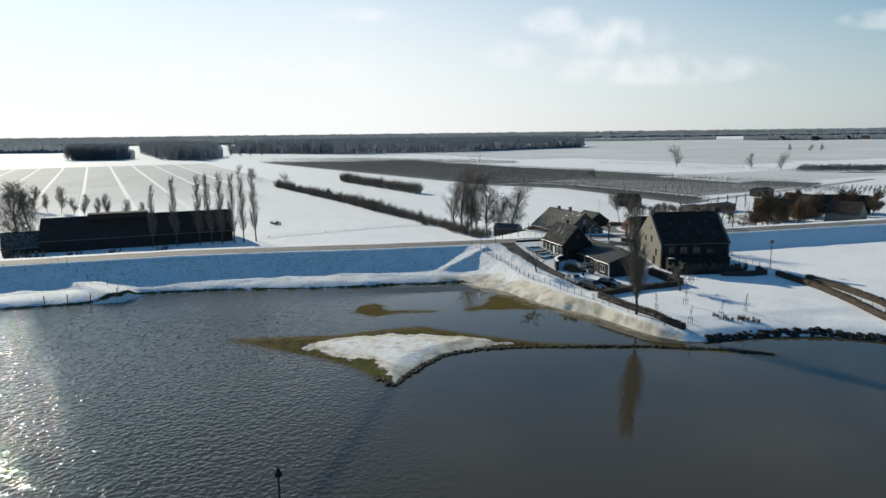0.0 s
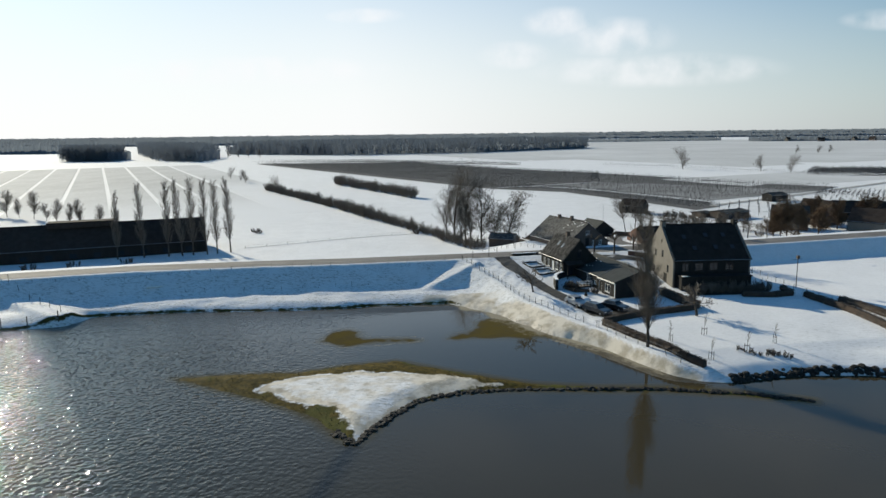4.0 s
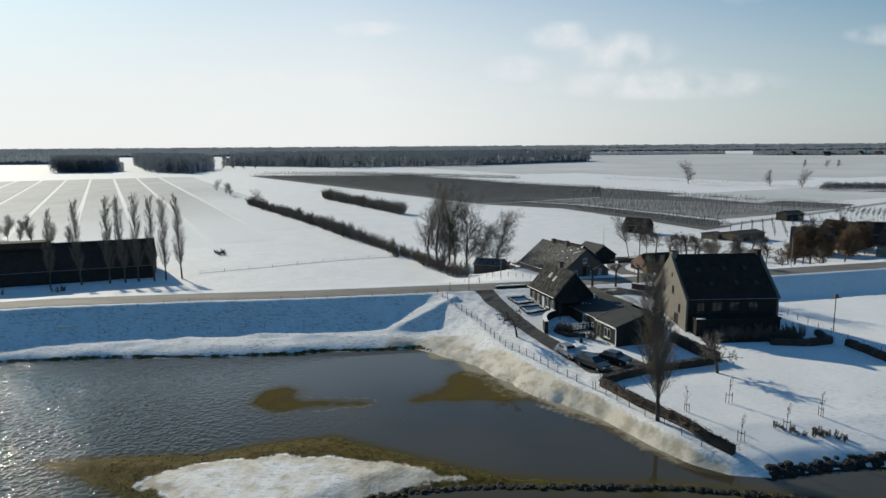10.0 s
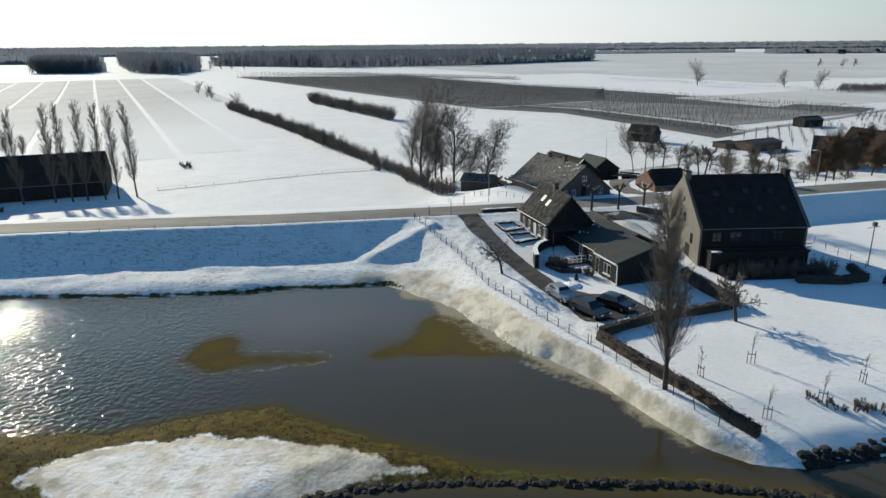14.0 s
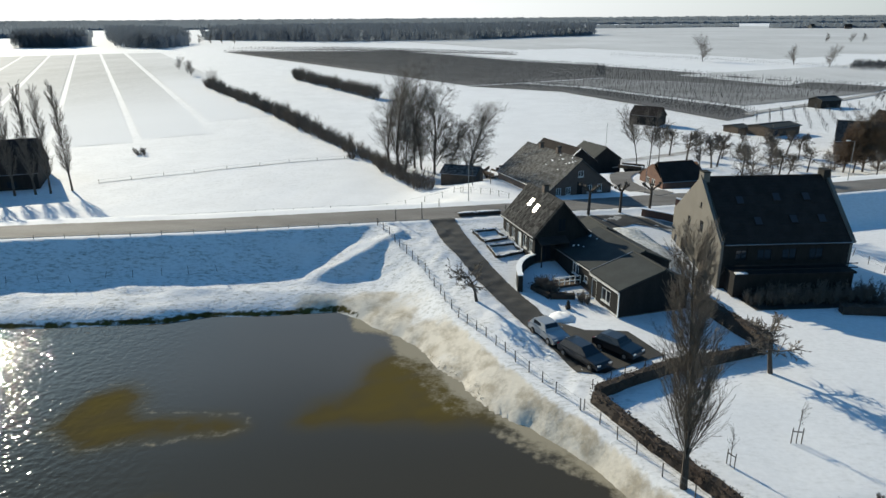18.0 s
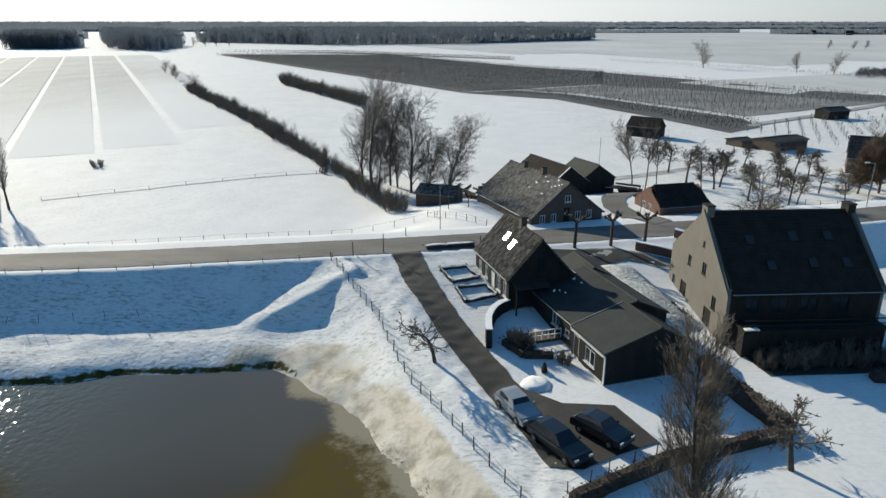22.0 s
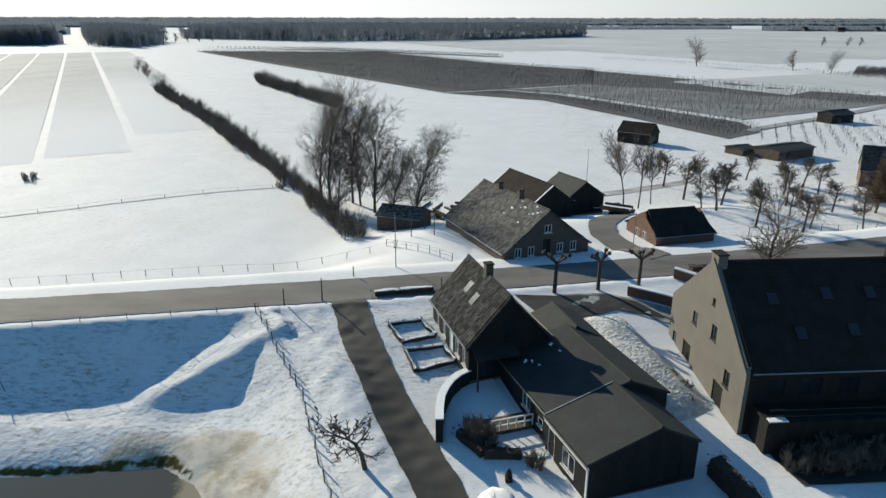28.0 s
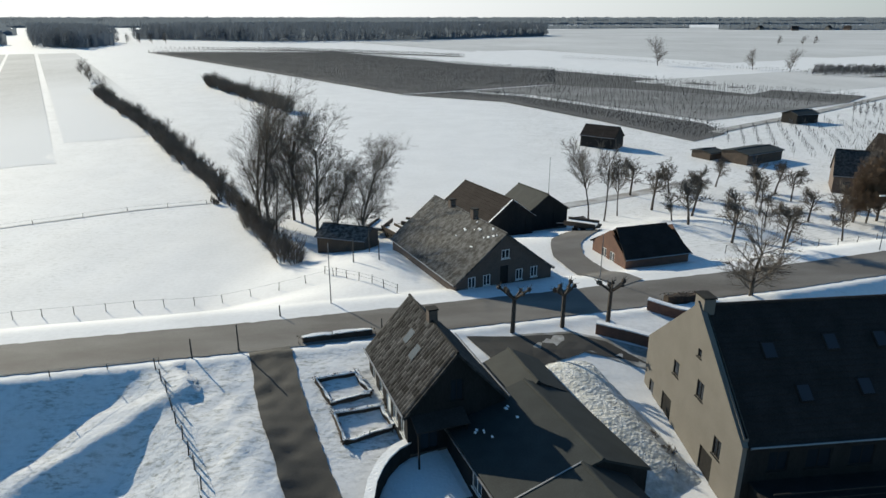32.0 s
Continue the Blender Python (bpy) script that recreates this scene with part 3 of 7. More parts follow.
def wobble(x, y, scale, seed):
    """Cheap smooth unevenness in -1..1."""
    s = np.zeros(x.shape)
    rnd = random.Random(seed)
    for _ in range(6):
        a, f, p = rnd.uniform(0, 6.28), scale * rnd.uniform(0.6, 1.7), rnd.uniform(0, 6.28)
        s += np.sin((x * math.cos(a) + y * math.sin(a)) * f + p)
    return s / 4


def land(x, y):
    """Ground height at arrays x, y."""
    x, y = np.asarray(x, float), np.asarray(y, float)
    d = signed(ROAD, x, y)
    sd = signed(SHORE, x, y)
    fd = signed(FENCE, x, y)
    # polder behind the dike, with the farm's mound
    mound = smooth(2, 23, x) * (1 - smooth(60, 76, x))
    north = 2.6 + 3.7 * (1 - smooth(4.5, 15, d))
    farm = 2.6 + 3.2 * (1 - smooth(17, 34, d))
    north = np.where(d > 0, north + (np.maximum(farm, north) - north) * mound, 6.3)
    # river side: dike slope, berm, shore
    dike = 6.3 - np.maximum(0, -d - 3.6) * 0.62
    sd = sd + smooth(1, 5, x) * (1 - smooth(30, 34, x)) * np.exp(-(sd / 4) ** 2) * smooth(100, 107, y) * (0.30 * wobble(x, y, 0.9, 64) + 0.20 * wobble(x, y, 2.4, 65))
    berm = WATER_Z + np.where(sd > 0, 1.3 * (1 - np.exp(-sd / 2.2)), np.maximum(sd * 0.35, -0.9)) + 0.10 * wobble(x, y, 0.8, 3) * smooth(0, 2, sd)
    yard_z = np.interp(y - 0.17 * (x - 20), [88, 94, 104, 121, 128, 136, 142, 146], [2.0, 2.9, 3.2, 3.4, 3.9, 4.9, 5.9, 6.3])
    yard_z = yard_z + (np.minimum(yard_z, 3.2) - yard_z) * smooth(56, 63, x)
    bank = 0.7 * np.exp(-((fd - 3.0) / 2.2) ** 2) * smooth(112, 120, y) * (1 - smooth(134, 140, y)) * (x < 24)
    yard = yard_z + bank + np.minimum(0, (fd + 0.4) * 0.6)
    # ramp path running down the dike slope
    px, py = x - 6.4, y - 141.3
    ux, uy = -0.804, -0.595
    along, across = px * ux + py * uy, -px * uy + py * ux
    ramp = (6.25 - 0.31 * along) - np.maximum(0, np.abs(across - 0.4) - 2.1) * 0.7
    ramp = np.where((along > -1) & (along < 14), ramp, -9)
    # side ramp at the far bend
    qx, qy = x + 92, y - 138
    vx, vy = 0.843, -0.538
    al2, ac2 = qx * vx + qy * vy, -qx * vy + qy * vx
    ramp2 = np.where((al2 > -6) & (al2 < 41), 5.2 - 0.06 * al2 - np.maximum(0, np.abs(ac2) - 1.6) * 0.6, -9)
    soft = lambda a, b, k=0.10: 0.5 * (a + b + np.sqrt((a - b) ** 2 + k))
    south = soft(soft(dike, berm, 0.9), soft(yard, np.maximum(ramp, ramp2), 0.02))
    fall = smooth(-1.2, 0.6, sd)
    south = berm + (south - berm) * fall
    z = np.where(d > -3.2, north, south)
    # wind-packed ridges on the dike slope, trampled lumps on the bank beside the drive
    slope_on = smooth(-17, -12, d) * (1 - smooth(-4.6, -3.6, d)) * (sd > 1)
    z = z + slope_on * (x < 9) * (0.05 * wobble(x * 0.35, y * 1.6, 1.6, 51) + 0.035 * wobble(x * 0.5, y * 1.8, 3.0, 52))
    z = z + slope_on * 0.04 * (1 - 0.4 * (x < 9)) * wobble(x, y, 3.4, 53)
    z = z + smooth(0.3, 1.5, fd) * smooth(6, 10, x) * (1 - smooth(0, 3, x - (25.5 - 0.42 * (y - 112)))) * (y > 106) * (0.07 * wobble(x, y, 2.2, 54) + 0.05 * wobble(x, y, 4.2, 55)) * (d < -3.6)
    z = z + 0.05 * wobble(x, y, 0.5, 5) * (np.abs(d) > 3.6) * (sd > 0)
    near = (x > -60) & (x < 70) & (y > 60) & (y < 130)
    wob = wobble(x, y, 1.5, 11)
    isle = WATER_Z - 0.04 + np.clip(inside(ISLET, x, y) * 0.20 + 0.06 * wob, -0.8, 0.62) + 0.03 * wobble(x, y, 3.2, 12)
    z = np.where(near, np.maximum(z, isle), z)
    for ring in SEDGE:
        # drowned tussocks: only their tips break the surface
        wet = WATER_Z + np.clip(inside(ring, x, y) * 0.10, -0.6, 0.0) - 0.10 + 0.03 * wob + 0.05 * wobble(x, y, 4.0, 13)
        z = np.where(near & (inside(ring, x, y) > -2.5), np.maximum(z, wet), z)
    return z


def land_z(x, y):
    return float(land(np.array([x]), np.array([y]))[0])


def grid_mesh(name, xs, ys, zfun, material, attributes=None):
    X, Y = np.meshgrid(xs, ys)
    Z = zfun(X, Y)
    co = np.stack([X, Y, Z], -1).reshape(-1, 3)
    nx, ny = len(xs), len(ys)
    i = np.arange((ny - 1) * (nx - 1))
    r, c = i // (nx - 1), i % (nx - 1)
    a = r * nx + c
    quads = np.stack([a, a + 1, a + nx + 1, a + nx], -1)
    me = bpy.data.meshes.new(name)
    me.vertices.add(len(co)); me.vertices.foreach_set("co", co.ravel())
    me.loops.add(quads.size); me.loops.foreach_set("vertex_index", quads.ravel())
    me.polygons.add(len(quads)); me.polygons.foreach_set("loop_start", np.arange(0, quads.size, 4))
    me.polygons.foreach_set("use_smooth", np.ones(len(quads), bool))
    for key, fun in (attributes or {}).items():
        at = me.attributes.new(key, "FLOAT", "POINT")
        at.data.foreach_set("value", fun(X, Y, Z).ravel().astype(np.float32))
    me.update(calc_edges=True)
    me.materials.append(material)
    return new(name, me)


def spread(lo, hi, step, far_lo, far_hi, grow=1.18):
    core = list(np.arange(lo, hi + 1e-6, step))
    s, v = step, hi
    while v < far_hi:
        s = min(s * grow, 400)
        v += s
        core.append(min(v, far_hi))
    s, v, low = step, lo, []
    while v > far_lo:
        s = min(s * grow, 400)
        v -= s
        low.append(max(v, far_lo))
    return np.array(low[::-1] + core)


def turf_mask(X, Y, Z):
    """Grass at the waterline, and the green corner below the yard."""
    sd = signed(SHORE, X, Y)
    edge = 0.75 * np.exp(-((sd - 0.2) / 0.5) ** 2) * (X < 5)
    isle, snow = inside(ISLET, X, Y), inside(ISLET_SNOW, X, Y)
    low = np.where(isle > -1.5, 0.95 * (1 - smooth(-1.6, 1.5, snow + 0.5 * wobble(X, Y, 1.1, 61))), 0)
    wet = 0.95 * smooth(-1.1, -0.2, inside(SEDGE[0], X, Y))
    return np.clip(np.maximum(np.maximum(edge, low), wet), 0, 1)


def silt_mask(X, Y, Z):
    sd, fd = signed(SHORE, X, Y), signed(FENCE, X, Y)
    oval = np.exp(-(((X - 12.2) * 0.55 - (Y - 124.6) * 0.83) / 4.2) ** 2 - (((X - 12.2) * 0.83 + (Y - 124.6) * 0.55) / 1.7) ** 2)
    fan = (1 - 0.55 * oval) * (1 - smooth(-0.9, 0.2, fd)) * smooth(-5, 0, X) * (1 - smooth(31, 35, X)) * (1 - smooth(129.0, 131.5, Y))
    snow = inside(ISLET_SNOW, X, Y)
    rim = np.maximum(1.2 * np.exp(-((snow - 0.5 + 0.5 * wobble(X, Y, 1.1, 61)) / 0.45) ** 2), 0.50 * (snow > 0)) * (inside(ISLET, X, Y) > 0.3)
    rim = np.maximum(rim, 0.62 * np.exp(-((snow + 2.4 + 0.8 * wobble(X, Y, 0.9, 62)) / 0.5) ** 2) * (inside(ISLET, X, Y) > 0.8))
    return np.clip(np.maximum(0.80 * fan * (1 - smooth(4.6, 7.0, sd + 0.5 * wobble(X, Y, 0.8, 63))), rim), 0, 1.4)


def tips_mask(X, Y, Z):
    d = signed(ROAD, X, Y)
    shore_tips = 1.0 * (1 - smooth(2.0, 5.0, signed(SHORE, X, Y))) * (X < 3)
    dike = smooth(-19, -14, d) * (1 - smooth(-4.5, -3.2, d)) * (X < 26)
    west = (1 - smooth(-1.0, 4.0, signed([(11, 146), (24, 118), (26, 108), (34, 94)], X, Y))) * smooth(2, 8, X)
    polder = 0.28 * (1 - smooth(-20, 5, X)) * smooth(14, 30, d) + 0.6 * smooth(40, 60, X) * smooth(6, 12, d) * (1 - smooth(300, 420, Y))
    return np.clip(polder + np.maximum(np.maximum(np.maximum(shore_tips, 0.8 * dike), 0.65 * west * (d < -4)), 0.10 * (d < -4) * (X > 5) + 0.22 * (d < -4) * smooth(38, 50, X) * (1 - smooth(104, 112, Y))) + 0.07 + 0.95 * (inside(ISLET, X, Y) > 0), 0, 1)


ground = grid_mesh("ground", spread(-98, 84, 0.48, -4900, 4900, 1.12), spread(71, 172, 0.48, -900, 4990), land, M_GROUND, {"turf": turf_mask, "silt": silt_mask, "tips": tips_mask})
tagged(ground, "snow-covered polder and dike land with grass tips", "ground", kind="structure")
def shallow_mask(X, Y, Z):
    """Turf showing through shallow water, deep into the flooded corner."""
    a = np.maximum(*[smooth(-1.8, 2.4, inside(r, X, Y) + 0.8 * wobble(X, Y, 0.7, 77)) for r in SEDGE])
    a = a * (0.88 + 0.30 * wobble(X, Y, 0.9, 71) + 0.22 * wobble(X, Y, 2.6, 76))
    c = 0.5 * smooth(-1.6, 0.2, inside(ISLET, X, Y))
    return np.clip(np.maximum(a, c), 0, 1)


def ice_mask(X, Y, Z):
    """Thin beige ice: a ragged skirt along the silted shore and a rim round the drowned tussocks."""
    sd = signed(SHORE, X, Y)
    skirt = (1 - smooth(0.0, 3.6, -sd + 0.9 * wobble(X, Y, 0.8, 75))) * smooth(2, 5, X) * (1 - smooth(28, 31, X))
    mottle = 0.56 * smooth(-0.8, 1.2, inside(SEDGE[1], X, Y)) * (1 - smooth(2.5, 6.5, -sd + 0.8 * wobble(X, Y, 0.7, 72)))
    tongue = 0.75 * np.exp(-((signed([(17.8, 106.8), (21.6, 103.0), (25.4, 100.4)], X, Y) + 0.6) / 0.7) ** 2) * smooth(16, 18, X) * (1 - smooth(24.5, 26.5, X))
    near0 = inside(SEDGE[0], X, Y)
    rim = 0.58 * np.exp(-((near0 + 0.45 + 0.5 * wobble(X, Y, 1.2, 73)) / 0.55) ** 2)
    bar = 0.5 * np.exp(-((Y - 107.2 - 0.3 * wobble(X, Y, 0.6, 74)) / 0.35) ** 2) * smooth(-3, -1, X) * (1 - smooth(6, 9, X))
    isle = 0.42 * np.exp(-((inside(ISLET, X, Y) + 0.5) / 0.5) ** 2) * (Y > 90) * (X < 16)
    return np.clip(np.maximum.reduce([skirt, mottle, tongue, rim, bar, isle]), 0, 1)


def paler_mask(X, Y, Z):
    """Paler, greyer quiet water between the islet and the dike, fading out to the deep."""
    far = smooth(99, 116, Y + 1.8 * wobble(X, Y, 0.15, 31) - 0.12 * (X + 10))
    return far * (1 - 0.5 * (1 - smooth(-60, -20, X))) * (0.85 + 0.15 * wobble(X, Y, 0.3, 33))


def ruffle_mask(X, Y, Z):
    """How much wind is on the water: calm in the lee of the dike and the yard."""
    open_water = 1 - smooth(-32, 0, X + 0.12 * (Y - 100))
    gusts = 0.5 + 0.5 * wobble(X, Y, 0.12, 21)
    lee = paler_mask(X, Y, Z)
    return np.clip(0.012 + (0.80 - 0.30 * lee) * open_water + 0.025 * gusts * (1 - lee), 0, 1)


def weed_mask(X, Y, Z):
    """The sunken end of the groyne."""
    ax, ay, bx, by = -6.4, 73.6, -12.5, 40.0
    t = np.clip(((X - ax) * (bx - ax) + (Y - ay) * (by - ay)) / ((bx - ax) ** 2 + (by - ay) ** 2), 0, 1)
    d = np.hypot(X - ax - t * (bx - ax), Y - ay - t * (by - ay))
    return 0.75 * np.exp(-(d / 0.9) ** 2)


water = grid_mesh("water", spread(-60, 44, 0.6, -900, 900), spread(60, 132, 0.6, -900, 200), lambda X, Y: np.full(X.shape, WATER_Z), M_WATER, {"shallow": shallow_mask, "weed": weed_mask, "paler": paler_mask, "ruffle": ruffle_mask, "ice": ice_mask})
tagged(water, "brown rippled river water with a grey sheen", "water", kind="structure")


def ribbon(name, line, w0, w1, lift, material, step=2.0, ragged=0.0):
    """A strip along a line, laid on the land; ragged: how far snow reaches unevenly over its edges."""
    pts = []
    for (ax, ay), (bx, by) in zip(line, line[1:]):
        n = max(1, int(math.hypot(bx - ax, by - ay) / step))
        pts += [(ax + (bx - ax) * k / n, ay + (by - ay) * k / n) for k in range(n)]
    pts.append(line[-1])
    p = np.array(pts)
    for _ in range(6):
        p[1:-1] = (p[:-2] + 2 * p[1:-1] + p[2:]) / 4
    t = np.gradient(p, axis=0)
    t /= np.hypot(t[:, 0], t[:, 1])[:, None]
    nrm = np.stack([-t[:, 1], t[:, 0]], -1)
    cols = np.linspace(-w0, w1, 7)
    v = (p[:, None, :] + nrm[:, None, :] * cols[None, :, None])
    if ragged:
        for j, side in ((0, 1), (1, 0.4), (-2, -0.4), (-1, -1)):
            shift = ragged * side * (0.35 * wobble(p[:, 0], p[:, 1], 1.6, 91 + j) + 0.65 * wobble(p[:, 0], p[:, 1], 5.0, 95 + j))
            v[:, j, :] += nrm * shift[:, None]
    z = land(v[..., 0], v[..., 1]) + lift
    b = Build()
    n, k = len(p), len(cols)
    b.v = [(float(v[i, j, 0]), float(v[i, j, 1]), float(z[i, j])) for i in range(n) for j in range(k)]
    b.f = [(i * k + j + 1, i * k + j, (i + 1) * k + j, (i + 1) * k + j + 1) for i in range(n - 1) for j in range(k - 1)]
    return part(name, b, material, smooth=True)


def patch(name, ring, lift, material, step=1.0):
    """A flat area with an outline, draped on the land."""
    bm = bmesh.new()
    vs = [bm.verts.new((x, y, 0)) for x, y in ring]
    bm.faces.new(vs)
    xs, ys = [p[0] for p in ring], [p[1] for p in ring]
    for axis, lo, hi in ((0, min(xs), max(xs)), (1, min(ys), max(ys))):
        q = lo + step
        while q < hi:
            co, no = [0, 0, 0], [0, 0, 0]
            co[axis], no[axis] = q, 1
            bmesh.ops.bisect_plane(bm, geom=bm.verts[:] + bm.edges[:] + bm.faces[:], plane_co=co, plane_no=no)
            q += step
    co = np.array([v.co[:2] for v in bm.verts])
    z = land(co[:, 0], co[:, 1]) + lift
    for v, h in zip(bm.verts, z):
        v.co.z = h
    bmesh.ops.recalc_face_normals(bm, faces=bm.faces[:])
    if sum(f.normal.z for f in bm.faces) < 0:
        bmesh.ops.reverse_faces(bm, faces=bm.faces[:])
    me = bpy.data.meshes.new(name)
    bm.to_mesh(me); bm.free()
    me.materials.append(material)
    return new(name, me)


road = tagged(ribbon("road", ROAD[1:-1], 2.7, 2.6, 0.06, M_ASPHALT, 0.5, 0.14), "worn grey asphalt road on top of the dike", "road", kind="structure")
DRIVE = [(12.9, 144.7), (14.6, 139), (17.6, 131), (20.6, 124), (23.0, 118.2)]
drive = tagged(ribbon("driveway", DRIVE, 1.55, 1.55, 0.07, M_DRIVE, 0.3, 0.12), "dark wet clinker driveway cleared of snow", "driveway", kind="structure")
parking = tagged(patch("parking_area", [(21.2, 119.5), (23.6, 121), (26.4, 118.8), (30.2, 118.6), (32.2, 114.2), (29.0, 112.6), (26.6, 111.2), (24.4, 111.4)], 0.075, M_DRIVE), "dark wet parking area cleared of snow", "driveway", kind="structure")
tagged(patch("courtyard", [(28.0, 146.2), (31.6, 146.2), (36.5, 146.6), (39.0, 145.4), (41.6, 142.6), (37, 144.0), (33.4, 142.4), (30.0, 142.6)], 0.075, M_DRIVE), "dark paved courtyard between the house and the barn", "courtyard", kind="structure")

# ---- things ----

# ---- houses ----
def wall_holes(M, u0, u1, v1, holes, t, cuts=()):
    """A wall from u0 to u1 and up to v1, t thick, with openings (u, v, w, h) through it; cuts: planes (point, normal) that trim it."""
    us = sorted({u0, u1, *[q for u, v, w, h in holes for q in (u - w / 2, u + w / 2)]})
    vs = sorted({0.0, v1, *[q for u, v, w, h in holes for q in (v, v + h)]})
    solid = {(i, j) for i in range(len(us) - 1) for j in range(len(vs) - 1)
             if not any(abs((us[i] + us[i + 1]) / 2 - u) < w / 2 and v < (vs[j] + vs[j + 1]) / 2 < v + h for u, v, w, h in holes)}
    b, index = Build(), {}

    def at(i, j, k):
        if (i, j, k) not in index:
            index[i, j, k] = len(b.v)
            b.v.append((us[i], t * k, vs[j]))
        return index[i, j, k]

    for i, j in sorted(solid):
        b.f.append((at(i, j, 0), at(i + 1, j, 0), at(i + 1, j + 1, 0), at(i, j + 1, 0)))
        b.f.append((at(i, j, 1), at(i, j + 1, 1), at(i + 1, j + 1, 1), at(i + 1, j, 1)))
        for di, dj, (p, q) in ((-1, 0, ((0, 1), (0, 0))), (1, 0, ((1, 0), (1, 1))), (0, -1, ((0, 0), (1, 0))), (0, 1, ((1, 1), (0, 1)))):
            if (i + di, j + dj) not in solid:
                a0, a1 = (i + p[0], j + p[1]), (i + q[0], j + q[1])
                b.f.append((at(*a0, 0), at(*a0, 1), at(*a1, 1), at(*a1, 0)))
    if cuts:
        bm = bmesh.new()
        vv = [bm.verts.new(p) for p in b.v]
        for f in b.f:
            bm.faces.new([vv[i] for i in f])
        for p, n in cuts:
            bmesh.ops.bisect_plane(bm, geom=bm.verts[:] + bm.edges[:] + bm.faces[:], plane_co=p, plane_no=n, clear_outer=True)
        bm.verts.index_update()
        b = Build()
        b.v = [tuple(v.co) for v in bm.verts]
        b.f = [tuple(v.index for v in f.verts) for f in bm.faces]
        bm.free()
    b.v = [tuple(M @ Vector(p)) for p in b.v]
    return b


def window(parent, M, u, v, w, h, style):
    """style: 'w' white frame, 'd' dark frame, 'D' dark door, 'W' white-framed door, 'g' dark gateway, 'B' dark door in a white frame."""
    fm = M_WHITE if style in "wWB" else M_BLACKWOOD
    f = 0.09 if style in "wWB" else 0.06
    b = Build()
    y0, y1 = 0.03, 0.11
    for q in ((u - w / 2, v, u - w / 2 + f, v + h), (u + w / 2 - f, v, u + w / 2, v + h), (u - w / 2 + f, v, u + w / 2 - f, v + f), (u - w / 2 + f, v + h - f, u + w / 2 - f, v + h)):
        b.box(q[0], y0, q[1], q[2], y1, q[3])
    if style in "wd" and w > 0.75:
        b.box(u - f / 2, y0 + 0.01, v + f, u + f / 2, y1, v + h - f)
    b.v = [tuple(M @ Vector(p)) for p in b.v]
    frame_ob = part("door" if style in "DWgB" else "window", b, fm, parent)
    b = Build().box(u - w / 2 + f, 0.07, v + f, u + w / 2 - f, 0.085, v + h - f)
    b.v = [tuple(M @ Vector(p)) for p in b.v]
    part("pane" if style in "wd" else "door_leaf", b, M_GLASS if style in "wd" else (M_BLACKWOOD if style in "DgB" else M_WHITE), frame_ob)
    if style in "wd":
        b = Build().box(u - w / 2 - 0.06, -0.07, v - 0.07, u + w / 2 + 0.06, 0.06, v - 0.004)
        b.v = [tuple(M @ Vector(p)) for p in b.v]
        part("sill", b, M_WHITE if style != "d" else M_STONE, frame_ob)


def roof_slope(parent, name, eave_a, eave_b, top_b, top_a, material, courses, thick=0.14, lap=0.035):
    """One roof plane in overlapping courses, from the eave up to the top edge."""
    a, b_, c, d = Vector(eave_a), Vector(eave_b), Vector(top_b), Vector(top_a)
    n = (b_ - a).cross(d - a).normalized()
    rows = [(0.0, -thick)]
    for k in range(courses):
        rows += [(k / courses, lap), ((k + 1) / courses, 0.006)]
    rows.append((1.0, -thick))
    b = Build()
    for f, h in rows:
        b.v += [tuple(a.lerp(d, f) + n * h), tuple(b_.lerp(c, f) + n * h)]
    m = len(rows)
    b.f = [(2 * k, 2 * k + 1, 2 * ((k + 1) % m) + 1, 2 * ((k + 1) % m)) for k in range(m)]
    b.f += [tuple(2 * k for k in reversed(range(m))), tuple(2 * k + 1 for k in range(m))]
    return part(name, b, material, parent)


